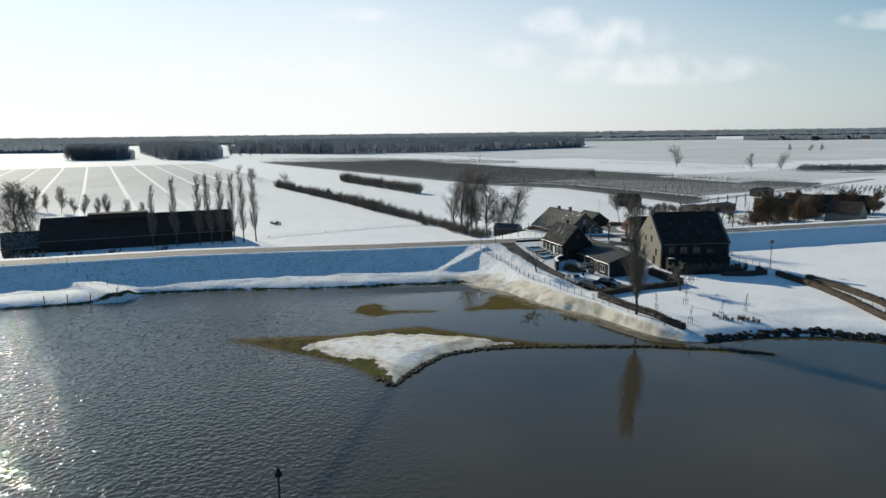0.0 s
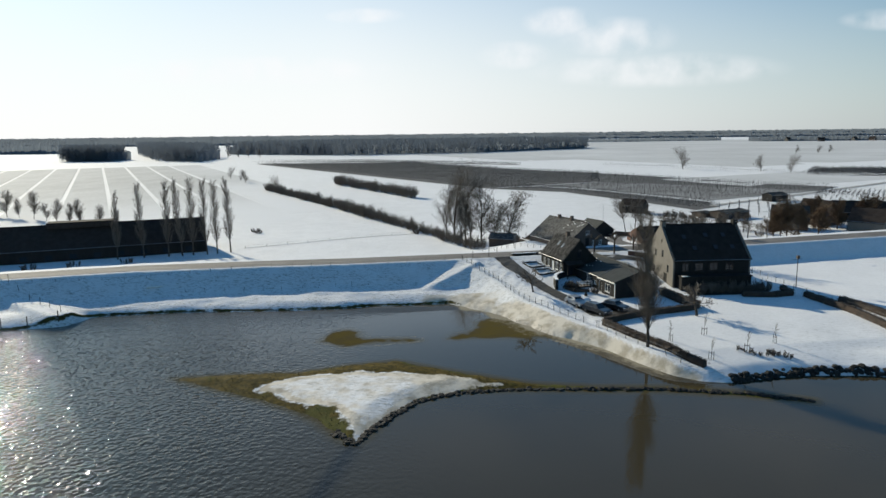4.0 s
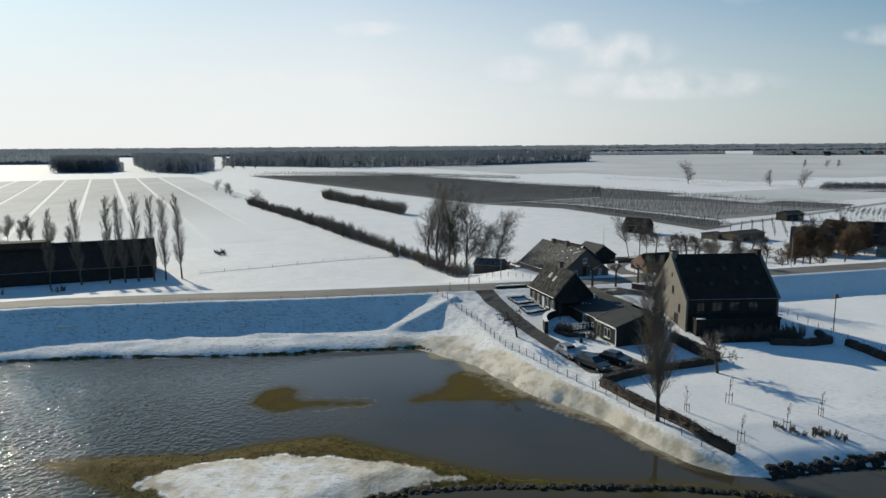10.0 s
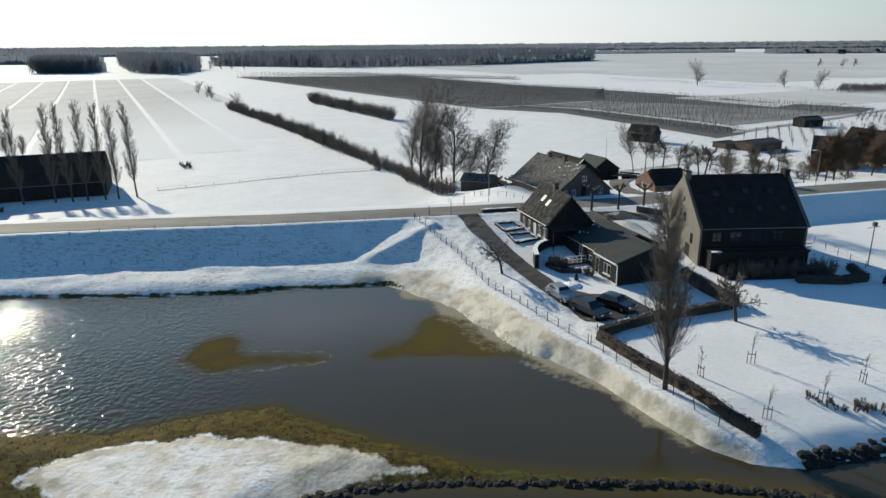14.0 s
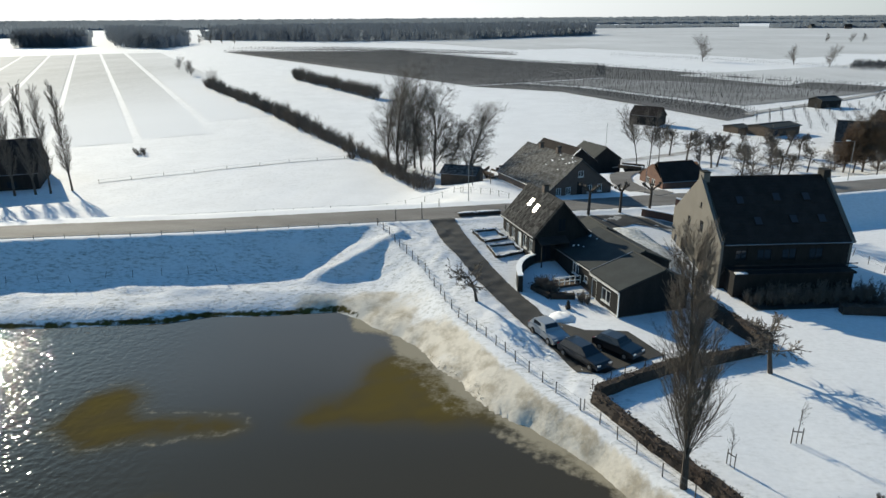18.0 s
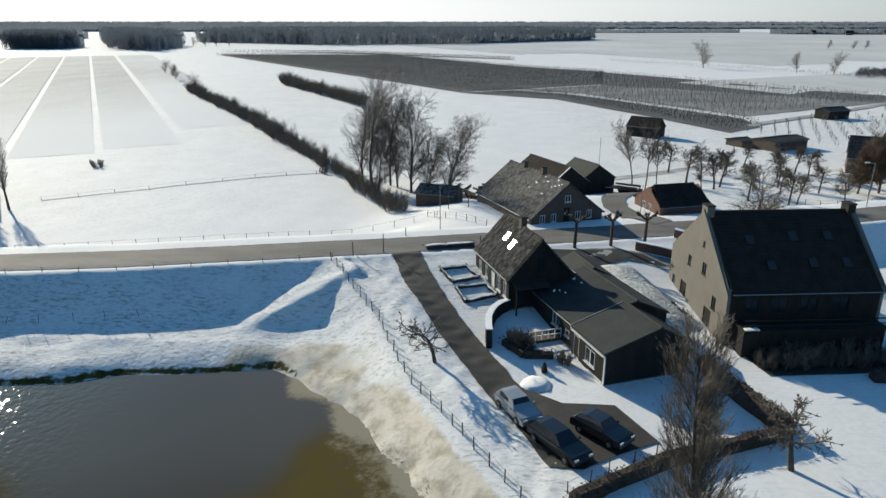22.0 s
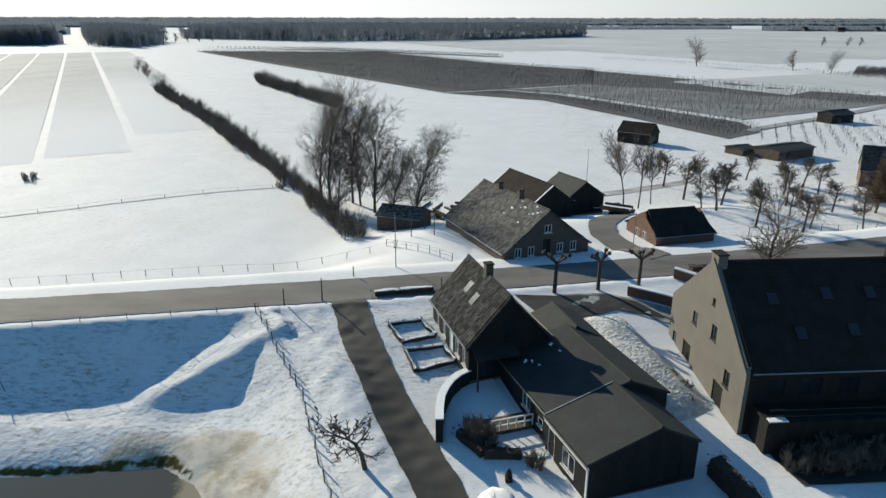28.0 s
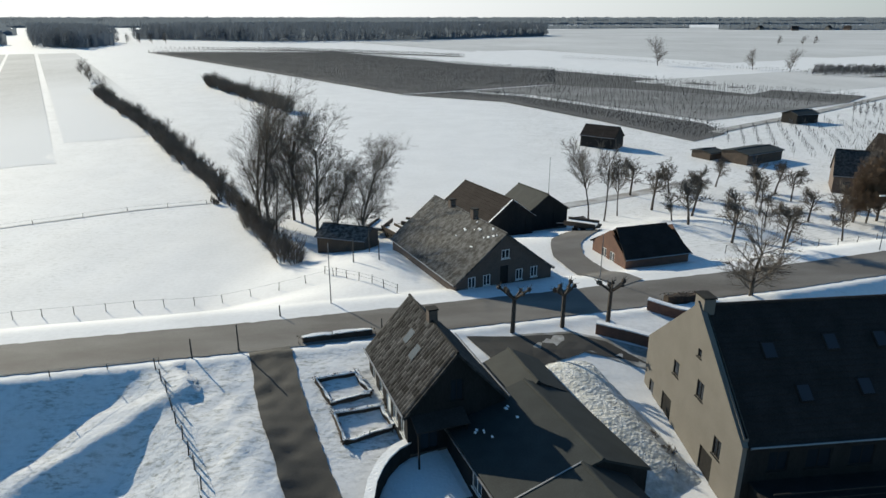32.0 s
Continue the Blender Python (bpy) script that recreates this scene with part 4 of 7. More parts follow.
def gable_house(name, label, x, y, z, rz, length, width, eave, ridge, walls, roofing, openings, courses=16, over=0.3, raise_gable=0.0, category="house", hip=0.0, off=0.0, side_walls=None):
    """A house whose ridge runs along its own y axis. openings: for front, left, right, back lists of (u, v, w, h, style). off: ridge shift in x."""
    h = thing(name, x, y, z, rz, label, category)
    hw, hl, t = width / 2, length / 2, 0.28
    base = -0.9
    frames = {"front": (Matrix.Translation((-hw, -hl, 0)), width), "left": (Matrix.Translation((-hw, hl, 0)) @ Matrix.Rotation(-math.pi / 2, 4, "Z"), length),
              "right": (Matrix.Translation((hw, -hl, 0)) @ Matrix.Rotation(math.pi / 2, 4, "Z"), length), "back": (Matrix.Translation((hw, hl, 0)) @ Matrix.Rotation(math.pi, 4, "Z"), width)}
    for side, (M, run) in frames.items():
        ops = openings.get(side, [])
        holes = [o[:4] for o in ops]
        if side in ("front", "back"):
            o = off if side == "front" else -off
            up = raise_gable
            cuts = []
            for s, span in ((-1, hw + o), (1, hw - o)):
                n = Vector((s * (ridge - eave), 0, span)).normalized()
                cuts.append(((run / 2 + o, 0, ridge + up), n))
            b = wall_holes(M, 0, run, ridge + up, holes, t, cuts)
        else:
            b = wall_holes(M, t, run - t, eave - 0.02, holes, t)
        part("wall", b, (side_walls or walls) if side in ("left", "right") else walls, h)
        for u, v, w, hh, st in ops:
            window(h, M, u, v, w, hh, st)
    plinth = Build().box(-hw + 0.01, -hl + 0.01, base, hw - 0.01, hl - 0.01, 0.02)
    part("foundation", plinth, M_BRICK, h)
    yl = hl + (over * 0.6 if not raise_gable else -t * 0.9)
    for s in (-1, 1):
        sx = s * hw
        run = hw - s * off
        dz = (ridge - eave) / run * over
        # corners counter-clockwise seen from outside
        if s < 0:
            quad = ((sx - over, yl, eave - dz + 0.12), (sx - over, -yl, eave - dz + 0.12), (off, -yl + hip, ridge + 0.12), (off, yl - hip, ridge + 0.12))
        else:
            quad = ((sx + over, -yl, eave - dz + 0.12), (sx + over, yl, eave - dz + 0.12), (off, yl - hip, ridge + 0.12), (off, -yl + hip, ridge + 0.12))
        roof_slope(h, "roof", *quad, roofing, courses)
    part("ridge", Build().stick((off, -yl + hip, ridge + 0.13), (off, yl - hip, ridge + 0.13), 0.11, 0.11, 6), roofing, h)
    for s in (-1, 1):
        part("gutter", Build().stick((s * (hw + over + 0.05), -yl, eave - 0.05), (s * (hw + over + 0.05), yl, eave - 0.05), 0.06, 0.06, 6), M_STEEL, h)
    return h


def chimney(parent, x, y, z0, z1, w, d, material):
    c = part("chimney", Build().box(x - w / 2, y - d / 2, z0, x + w / 2, y + d / 2, z1), material, parent)
    part("cap", Build().box(x - w / 2 - 0.06, y - d / 2 - 0.06, z1 + 0.002, x + w / 2 + 0.06, y + d / 2 + 0.06, z1 + 0.1), M_STONE, c)
    return c


# tall house with a cream gable; its ridge runs east, so its front wall faces west
big = gable_house("tall_gabled_house", "tall cream-rendered house with a dark tiled roof and end chimneys", 47.9, 134.92, 3.5, -86.0, 13.7, 12.6, 5.0, 10.3, M_RENDER, M_TILE,
                  {"front": [(7.0, 7.3, 0.45, 0.55, "d"), (4.4, 4.6, 0.75, 1.0, "d"), (7.6, 4.8, 0.85, 1.15, "d"), (10.2, 2.5, 0.85, 1.2, "d"), (9.2, 0.05, 1.5, 2.1, "g"), (3.6, 0.5, 1.4, 2.1, "g"), (1.2, 1.3, 0.7, 1.1, "d")],
                   "right": [(2.2, 3.1, 1.2, 1.3, "d"), (4.6, 3.1, 1.5, 1.3, "d"), (7.2, 3.1, 1.5, 1.3, "d"), (10.0, 3.1, 1.5, 1.3, "d"), (3.0, 0.1, 1.6, 2.1, "d"), (6.2, 0.1, 2.2, 2.1, "d"), (9.6, 0.1, 2.2, 2.1, "d")]},
                  courses=24, raise_gable=0.35, side_walls=M_BLACKWOOD)
chimney(big, 0, -6.55, 9.6, 11.0, 1.1, 0.7, M_RENDER)
chimney(big, 0, 6.55, 9.6, 11.0, 1.1, 0.7, M_STONE)

cottage = gable_house("cottage", "small dark cottage with a weathered tiled roof and skylights", 25.05, 138.6, 4.75, 17.6, 9.2, 6.4, 2.9, 6.4, M_BLACKWOOD, M_OLDTILE,
                      {"left": [(1.4, 0.9, 0.9, 1.3, "w"), (3.2, 0.9, 0.9, 1.3, "w"), (5.0, 0.1, 1.0, 2.1, "W"), (6.6, 0.8, 1.1, 1.5, "w"), (8.2, 0.8, 0.9, 1.5, "w")],
                       "front": [(3.2, 3.2, 0.9, 1.5, "d"), (1.4, 0.1, 1.2, 2.1, "d"), (4.6, 0.9, 1.2, 1.2, "d")]}, courses=18)
chimney(cottage, 0.1, 0.2, 5.4, 7.3, 0.6, 0.6, M_BRICK)

annex = gable_house("annex_barn", "low black-boarded annex with a dark felt roof and white-framed windows", 32.675, 125.12, 3.55, 18.5, 5.3, 7.6, 2.6, 4.1, M_BLACKWOOD, M_BITUMEN,
                    {"left": [(0.75, 0.1, 0.95, 2.0, "B"), (3.0, 0.6, 1.6, 1.35, "w")], "front": [(4.4, 0.05, 4.2, 2.0, "g")]}, courses=1, off=1.0, over=0.12)
link = gable_house("link_building", "low dark felt-roofed building between cottage and annex", 31.215, 132.175, 4.0, 18.5, 8.97, 9.0, 2.2, 3.6, M_BLACKWOOD, M_BITUMEN,
                   {"left": [(5.6, 0.7, 1.3, 1.2, "w"), (7.8, 0.65, 0.75, 0.65, "w")]}, courses=1, off=1.4, over=0.14)
gable_house("rear_outbuilding", "low dark felt-roofed outbuilding behind the cottage", 31.2, 139.3, 4.4, 15.0, 4.9, 4.9, 1.8, 3.0, M_BLACKWOOD, M_BITUMEN, {"back": [(2.3, 0.05, 1.6, 1.7, "g")]}, courses=1, category="outbuilding", off=0.2, over=0.14)

farm = gable_house("thatched_farmhouse", "long brick farmhouse with a broad weathered thatched roof", 29.6, 164.9, 5.0, 23.5, 15.4, 10.6, 1.9, 6.0, M_BRICK, M_THATCH,
                   {"front": [(1.7, 1.2, 0.8, 1.1, "w"), (3.3, 1.2, 0.8, 1.1, "w"), (5.2, 1.0, 0.9, 1.9, "D"), (6.9, 1.2, 0.8, 1.1, "w"), (8.6, 1.2, 0.8, 1.1, "w"), (5.3, 3.6, 0.9, 0.9, "w")]}, courses=5)
brick_barn = gable_house("brick_barn", "small red-brick barn with a dark half-hipped roof", 48.4, 165.9, 5.4, -75.0, 7.6, 6.6, 1.5, 3.6, M_REDBRICK, M_TILE,
                         {"front": [(2.4, 0.1, 0.9, 1.3, "w"), (4.0, 0.1, 0.9, 1.3, "w")]}, courses=14, hip=0.9, category="barn")
shed_black = gable_house("black_barn", "black-tarred timber barn with an open front behind the farmhouse", 33.9, 184.2, 3.6, 25.0, 12.0, 6.4, 2.7, 5.0, M_BLACKWOOD, M_TILE, {"front": [(3.2, 0.05, 4.2, 2.4, "g")]}, courses=8, category="barn", over=0.25)
gable_house("black_barn", "smaller black timber barn beside the open-fronted one", 40.5, 187.2, 3.3, 25.0, 7.0, 6.6, 2.4, 4.6, M_BLACKWOOD, M_BITUMEN, {"front": [(3.3, 0.05, 2.2, 2.0, "g")]}, courses=1, category="barn", over=0.2)
for yy in (-6.1, 6.0):
    for sx in (-1, 1):
        part("verge_snow", Build().slab(((sx * 3.4, yy, 2.72), (sx * 3.4, yy + 0.22, 2.72), (0, yy + 0.22, 5.24), (0, yy, 5.24)) if sx > 0 else ((0, yy, 5.24), (0, yy + 0.22, 5.24), (-3.4, yy + 0.22, 2.72), (-3.4, yy, 2.72)), 0.05), M_SNOW, shed_black, "line of snow along the gable edge")
long_barn = gable_house("long_barn", "very long low barn with a dark blue-grey roof beside the dike", -80.5, 174.0, 2.4, -68.0, 45.0, 13.0, 3.0, 7.8, M_BLACKWOOD, M_TILE,
                        {"right": [(6 + 5 * k, 0.6, 1.6, 1.2, "d") for k in range(8)]}, courses=16, category="barn")
field_shed = gable_house("field_shed", "flat low brown timber shed at the orchard", 92.9, 230.4, 2.4, -62.0, 11.0, 6.0, 2.3, 2.8, M_BROWNWOOD, M_BITUMEN, {"right": [(2.5, 0.1, 1.6, 1.9, "d")]}, courses=1, category="shed")
hut = gable_house("field_hut", "small dark ruined timber hut on the snowy field", 66.8, 247.5, 2.5, 50.0, 8.0, 5.0, 2.6, 4.6, M_BLACKWOOD, M_TILE, {}, courses=3, category="hut")

# ---- trees, shrubs, hedges ----
def limb(b, rnd, p, d, length, r, level, o):
    """Grows a limb with its side limbs and twigs."""
    n = o.get("segs", 3) if level == 0 else (3 if level == 1 else 2)
    step = length / n
    stem, girth = [p], [r]
    sides = 6 if level == 0 else (4 if level == 1 else 3)
    for k in range(n):
        bend = Vector((rnd.gauss(0, 1), rnd.gauss(0, 1), rnd.gauss(0, 1))) * o["bend"]
        d = (d + bend + Vector((0, 0, o["up"] * (1 if level else 0)))).normalized()
        q = p + d * step
        r2 = r * (1 - (0.55 if n < 5 else 1.6) / n) if level < o["levels"] else r * 0.7
        if level:
            b[1].stick(p, q, r, r2, sides)
        stem.append(q)
        girth.append(r2)
        if level < o["levels"] and (level > 0 or k >= o["bare"]):
            for _ in range(o["kids"][level]):
                side = Vector((rnd.gauss(0, 1), rnd.gauss(0, 1), rnd.gauss(0, 0.5)))
                side = (side - d * side.dot(d)).normalized()
                a = radians(o["angle"][level] * rnd.uniform(0.7, 1.25))
                nd = d * math.cos(a) + side * math.sin(a)
                limb(b, rnd, p.lerp(q, rnd.uniform(0.35, 1)), nd, length * o["ratio"][level] * rnd.uniform(0.7, 1.15) * (1 - o.get("taper", 0.25) * k / n), max(r2 * o["thin"], o["least"]), level + 1, o)
        p, r = q, r2
    if level == 0:
        b[0].tube(stem, girth, sides)


def tree(name, label, category, seed, height, radius, o, group="", twigs=None):
    rnd = random.Random(seed)
    t = thing(name, 0, 0, 0, 0, label, category, group)
    b = [Build(), Build()]
    limb(b, rnd, Vector((0, 0, -0.2)), Vector((rnd.gauss(0, 0.03), rnd.gauss(0, 0.03), 1)).normalized(), height, radius, 0, o)
    part("trunk", b[0], M_BARK, t)
    part("crown", b[1], twigs or M_TWIG, t)
    return t


ROUND = dict(levels=4, bare=1, kids=(5, 4, 4, 4), angle=(42, 45, 45, 45), ratio=(0.52, 0.58, 0.55, 0.6), thin=0.5, least=0.0095, bend=0.10, up=0.10)
OPEN = dict(ROUND, levels=3, kids=(5, 4, 4), least=0.018)
POPLAR = dict(levels=3, bare=1, taper=0.6, segs=10, kids=(7, 4, 2), angle=(22, 22, 24), ratio=(0.27, 0.42, 0.45), thin=0.22, least=0.016, bend=0.015, up=0.13)
APPLE = dict(levels=3, bare=1, kids=(4, 3, 3), angle=(62, 48, 50), ratio=(0.62, 0.5, 0.4), thin=0.58, least=0.034, bend=0.22, up=0.08)
ORCHARD = dict(levels=3, bare=1, kids=(6, 4, 4), angle=(58, 52, 50), ratio=(0.5, 0.5, 0.45), thin=0.5, least=0.022, bend=0.06, up=0.08)
SAPLING = dict(levels=2, bare=1, kids=(5, 2), angle=(30, 35), ratio=(0.3, 0.4), thin=0.4, least=0.008, bend=0.04, up=0.08)
SHRUB = dict(levels=2, bare=0, kids=(4, 2), angle=(25, 35), ratio=(0.5, 0.5), thin=0.55, least=0.014, bend=0.10, up=0.05)


def stand(proto, spots, group=""):
    """Copies of a thing at (x, y, size) spots; the first spot takes the thing itself."""
    rnd = random.Random(len(spots) * 7 + 1)
    for k, (x, y, s) in enumerate(spots):
        m = pose(x, y, land_z(x, y), 0, 0, rnd.uniform(0, 360)) @ Matrix.Diagonal((s, s, s, 1))
        if k == 0:
            proto.matrix_basis = m
            if group:
                proto["group"] = group
        else:
            c = copy_thing(proto, Matrix())
            c.matrix_basis = m
    return proto


# the lone poplar at the waterside, then the row of poplars before the long barn
stand(tree("waterside_poplar", "tall bare upright poplar at the water's edge", "tree", 4, 14.5, 0.24, dict(POPLAR, bare=1, kids=(13, 6, 3), angle=(27, 26, 30), ratio=(0.35, 0.44, 0.45), taper=0.6, least=0.008)), [(28.6, 97.9, 1.03)])
stand(tree("poplar", "slender bare poplar in a row beside the barn", "tree", 9, 17.0, 0.22, POPLAR, "poplars beside the barn"),
      [(-50.5, 174.6, 0.98), (-53.2, 172.8, 0.95), (-58.4, 171.3, 1.0), (-63.6, 169.6, 0.97), (-74.3, 166.5, 0.85)])
stand(tree("poplar", "slender bare poplar in a row beside the barn", "tree", 12, 16.5, 0.22, POPLAR, "poplars beside the barn"),
      [(-55.4, 172.2, 1.0), (-60.6, 170.2, 1.0), (-68.8, 168.2, 0.97)])
# clump of tall trees at the end of the ditch
stand(tree("tall_bare_tree", "tall bare tree with upswept limbs beside the ditch", "tree", 21, 16.5, 0.30, dict(ROUND, angle=(26, 34, 38, 40), ratio=(0.55, 0.55, 0.5, 0.5), kids=(5, 4, 4, 3), bare=0), "trees beside the ditch"), [(4.2, 188.5, 0.84), (7.0, 192, 0.70), (2.0, 193, 0.66)])
stand(tree("broad_bare_tree", "broad bare tree with a wide open crown", "tree", 33, 13.5, 0.28, dict(ROUND, bare=0), "trees beside the ditch"), [(11.0, 186.5, 0.82), (17.3, 181.5, 0.72), (8.4, 190.5, 0.66), (13.8, 184.0, 0.55), (5.6, 186.0, 0.5), (-104, 166, 0.8), (-112, 172, 0.9)])
# yard trees
stand(tree("old_apple_tree", "gnarled bare apple tree on the snowy bank", "tree", 42, 3.6, 0.17, APPLE), [(16.8, 123.5, 1.02)])
stand(tree("old_pear_tree", "gnarled bare fruit tree by the hedge corner", "tree", 45, 3.4, 0.20, dict(APPLE, kids=(5, 4, 3))), [(39.8, 111.4, 1.1)])
stand(tree("roadside_tree", "bare spreading tree beside the road", "tree", 47, 4.6, 0.20, dict(OPEN, bare=0, kids=(6, 4, 4), angle=(58, 44, 42), ratio=(0.78, 0.6, 0.55), least=0.014)), [(54.4, 153.0, 1.0)])
stand(tree("orchard_tree", "bare old fruit tree in the snowy orchard", "tree", 51, 4.6, 0.17, ORCHARD, "orchard behind the road"),
      [(58.5, 177.5, 1.0), (60.4, 169.6, 0.95), (65.4, 167.8, 0.95), (59.5, 203.5, 1.1), (83.4, 203, 1.0), (60.0, 194.5, 1.2), (64.2, 189.8, 1.2), (75.9, 208.4, 0.9), (77.8, 198, 1.0), (65.8, 180.3, 0.85), (71.0, 176.4, 0.9), (83.8, 198.6, 0.95), (80.2, 187.6, 0.9)])
stand(tree("orchard_tree", "bare old fruit tree in the snowy orchard", "tree", 58, 4.4, 0.16, ORCHARD, "orchard behind the road"),
      [(74.8, 191, 0.95), (79.9, 179, 0.9), (69, 200, 0.9), (86, 189, 0.9), (72, 184, 0.8), (89, 181, 0.85), (66.5, 205, 0.9), (82, 206, 0.9), (59, 184, 0.7)])
stand(tree("lane_tree", "bare upright tree behind the barn", "tree", 61, 8.0, 0.14, dict(OPEN, angle=(30, 36, 40)), "trees behind the barn"), [(48.4, 187, 1.0), (51.2, 189, 0.95), (54, 192, 0.75), (88, 186.5, 1.0)])
stand(tree("ditch_tree", "small bare tree on the ditch behind the long barn", "tree", 63, 6.0, 0.10, dict(OPEN, bare=0, angle=(28, 34, 38), least=0.02), "trees behind the long barn"),
      [(-169, 258, 1.2), (-163, 255, 0.9), (-156, 252, 1.1), (-149, 248, 0.8), (-142, 245, 1.1), (-134, 239, 0.7), (-127, 233, 0.9), (-120, 228, 0.8), (-114, 224, 1.0), (-107, 223, 0.8), (-101, 220, 0.7)])
stand(tree("russet_tree", "dense russet-brown tree beside the houses", "tree", 66, 7.0, 0.22, dict(ROUND, bare=0, kids=(6, 5, 4, 4), least=0.02), "trees by the hamlet", M_RUSSET), [(90.3, 187.6, 0.95), (86.4, 187.0, 0.85), (94.6, 190, 0.9), (101, 192.4, 0.8), (106, 204, 0.9), (112, 203, 0.8), (120, 206, 0.9), (128, 214, 0.8), (136, 214, 0.8)])
stand(tree("lone_field_tree", "round bare tree standing alone in the fields", "tree", 71, 12, 0.30, dict(ROUND, bare=0, kids=(5, 3, 3, 3)), "field trees"), [(171, 505, 1.05), (211, 470, 0.7), (222, 452, 0.75), (-81.7, 342, 0.55), (-119, 415, 0.5), (-126, 428, 0.45), (-141, 455, 0.5),
      (-275, 860, 0.7), (-262, 862, 0.7), (-250, 864, 0.7), (-236, 866, 0.7), (400, 800, 0.6), (420, 790, 0.6), (435, 795, 0.6), (-470, 700, 0.9), (-488, 705, 0.9), (-500, 702, 0.9)])

# young trees on the lawn, each between two stakes
sap = tree("young_tree", "thin young fruit tree tied between two stakes", "tree", 77, 2.6, 0.035, SAPLING, "young trees on the lawn")
for s in (-0.3, 0.3):
    part("stake", Build().stick((s, 0, -0.2), (s, 0, 1.1), 0.035, 0.035, 5), M_WOOD, sap)
part("tie", Build().box(-0.3, -0.02, 0.8, 0.3, 0.02, 0.86), M_WOOD, sap)
stand(sap, [(32.2, 99.9, 1.0), (37.5, 102.3, 1.1), (35.3, 93.9, 1.0), (40.6, 96.0, 1.0), (45.5, 99, 1.0)])

# pollarded planes along the road: a trunk with stubby knuckled arms
pol = thing("pollard_tree", 0, 0, 0, 0, "pollarded tree with knuckled arms along the road", "tree", "pollards along the road")
rnd = random.Random(5)
part("trunk", Build().stick((0, 0, -0.2), (0.05, 0, 2.4), 0.16, 0.13, 7), M_BARK, pol)
arms = Build()
for k in range(6):
    a = k * 1.05 + rnd.uniform(-0.2, 0.2)
    e = Vector((math.cos(a) * 0.95, math.sin(a) * 0.55, 2.75 + rnd.uniform(-0.1, 0.4)))
    arms.stick((0.05, 0, 2.3), e, 0.10, 0.07, 5).ball(e, 0.15, 1, k)
    for _ in range(6):
        arms.stick(e, e + Vector((rnd.uniform(-0.3, 0.3), rnd.uniform(-0.3, 0.3), rnd.uniform(0.1, 0.45))), 0.02, 0.008, 3)
part("crown", arms, M_BARK, pol)
stand(pol, [(31.8, 146.9, 1.25), (36.0, 147.6, 1.2), (40.0, 148.4, 1.2)])

# shrubs on the ditches
def shrub(label, seed, height, stems, width, group):
    rnd = random.Random(seed)
    t = thing("shrub", 0, 0, 0, 0, label, "shrub", group)
    b = [Build(), Build()]
    for _ in range(stems):
        a, q = rnd.uniform(0, 6.28), width * math.sqrt(rnd.random())
        d = Vector((math.cos(a) * rnd.uniform(0, 0.5), math.sin(a) * rnd.uniform(0, 0.5), 1)).normalized()
        limb(b, rnd, Vector((math.cos(a) * q, math.sin(a) * q, -0.15)), d, height * rnd.uniform(0.6, 1.1), 0.035, 0, SHRUB)
    b[1].v, b[1].f, k = b[0].v + b[1].v, b[0].f + [tuple(i + len(b[0].v) for i in f) for f in b[1].f], 0
    part("bush", b[1], M_TWIG, t)
    return t


DITCH = [(10.5, 171.5), (-0.9, 195.3), (-14.6, 221.6), (-44.8, 278.6), (-91, 357.9)]
HEDGEROW = [(-62, 396), (-12.4, 306)]


def along(line, step, seed, jitter=0.6):
    rnd, out = random.Random(seed), []
    for (ax, ay), (bx, by) in zip(line, line[1:]):
        n = int(math.hypot(bx - ax, by - ay) / step)
        out += [(ax + (bx - ax) * (k + rnd.random() * 0.6) / n + rnd.uniform(-jitter, jitter), ay + (by - ay) * (k + rnd.random() * 0.6) / n + rnd.uniform(-jitter, jitter)) for k in range(n)]
    return out


rnd = random.Random(8)
spots = [(x, y, rnd.uniform(0.7, 1.25) * (1.25 if y > 230 else 1.0)) for x, y in along(DITCH, 1.9, 3)]
stand(shrub("bare brown willow shrub on the ditch bank", 81, 2.3, 16, 0.8, "shrubs along the ditch"), spots[::2])
stand(shrub("bare brown willow shrub on the ditch bank", 83, 2.3, 16, 0.8, "shrubs along the ditch"), spots[1::2])
stand(shrub("dense bare hawthorn in a field hedgerow", 85, 3.6, 22, 1.4, "hedgerow in the field"), [(x, y, rnd.uniform(0.8, 1.2)) for x, y in along(HEDGEROW, 2.6, 5)])
stand(shrub("dead brown weeds sticking out of the snow", 87, 0.7, 14, 0.8, "weeds on the lawn and bank"),
      [(39.8, 96.6, 0.6), (40.8, 95.9, 0.7), (41.6, 95.2, 0.6), (43.0, 95.2, 0.8), (43.7, 95.6, 0.7), (44.6, 95.0, 0.8), (45.3, 94.6, 0.6), (-54.3, 209, 1.4), (-52.6, 206, 1.2), (-6.5, 202, 1.4),
       (-104, 158, 3.0), (-101, 152, 2.6), (-96, 152.5, 2.2), (-88, 155, 1.6), (-80, 158, 1.5), (-70, 162, 1.4)])


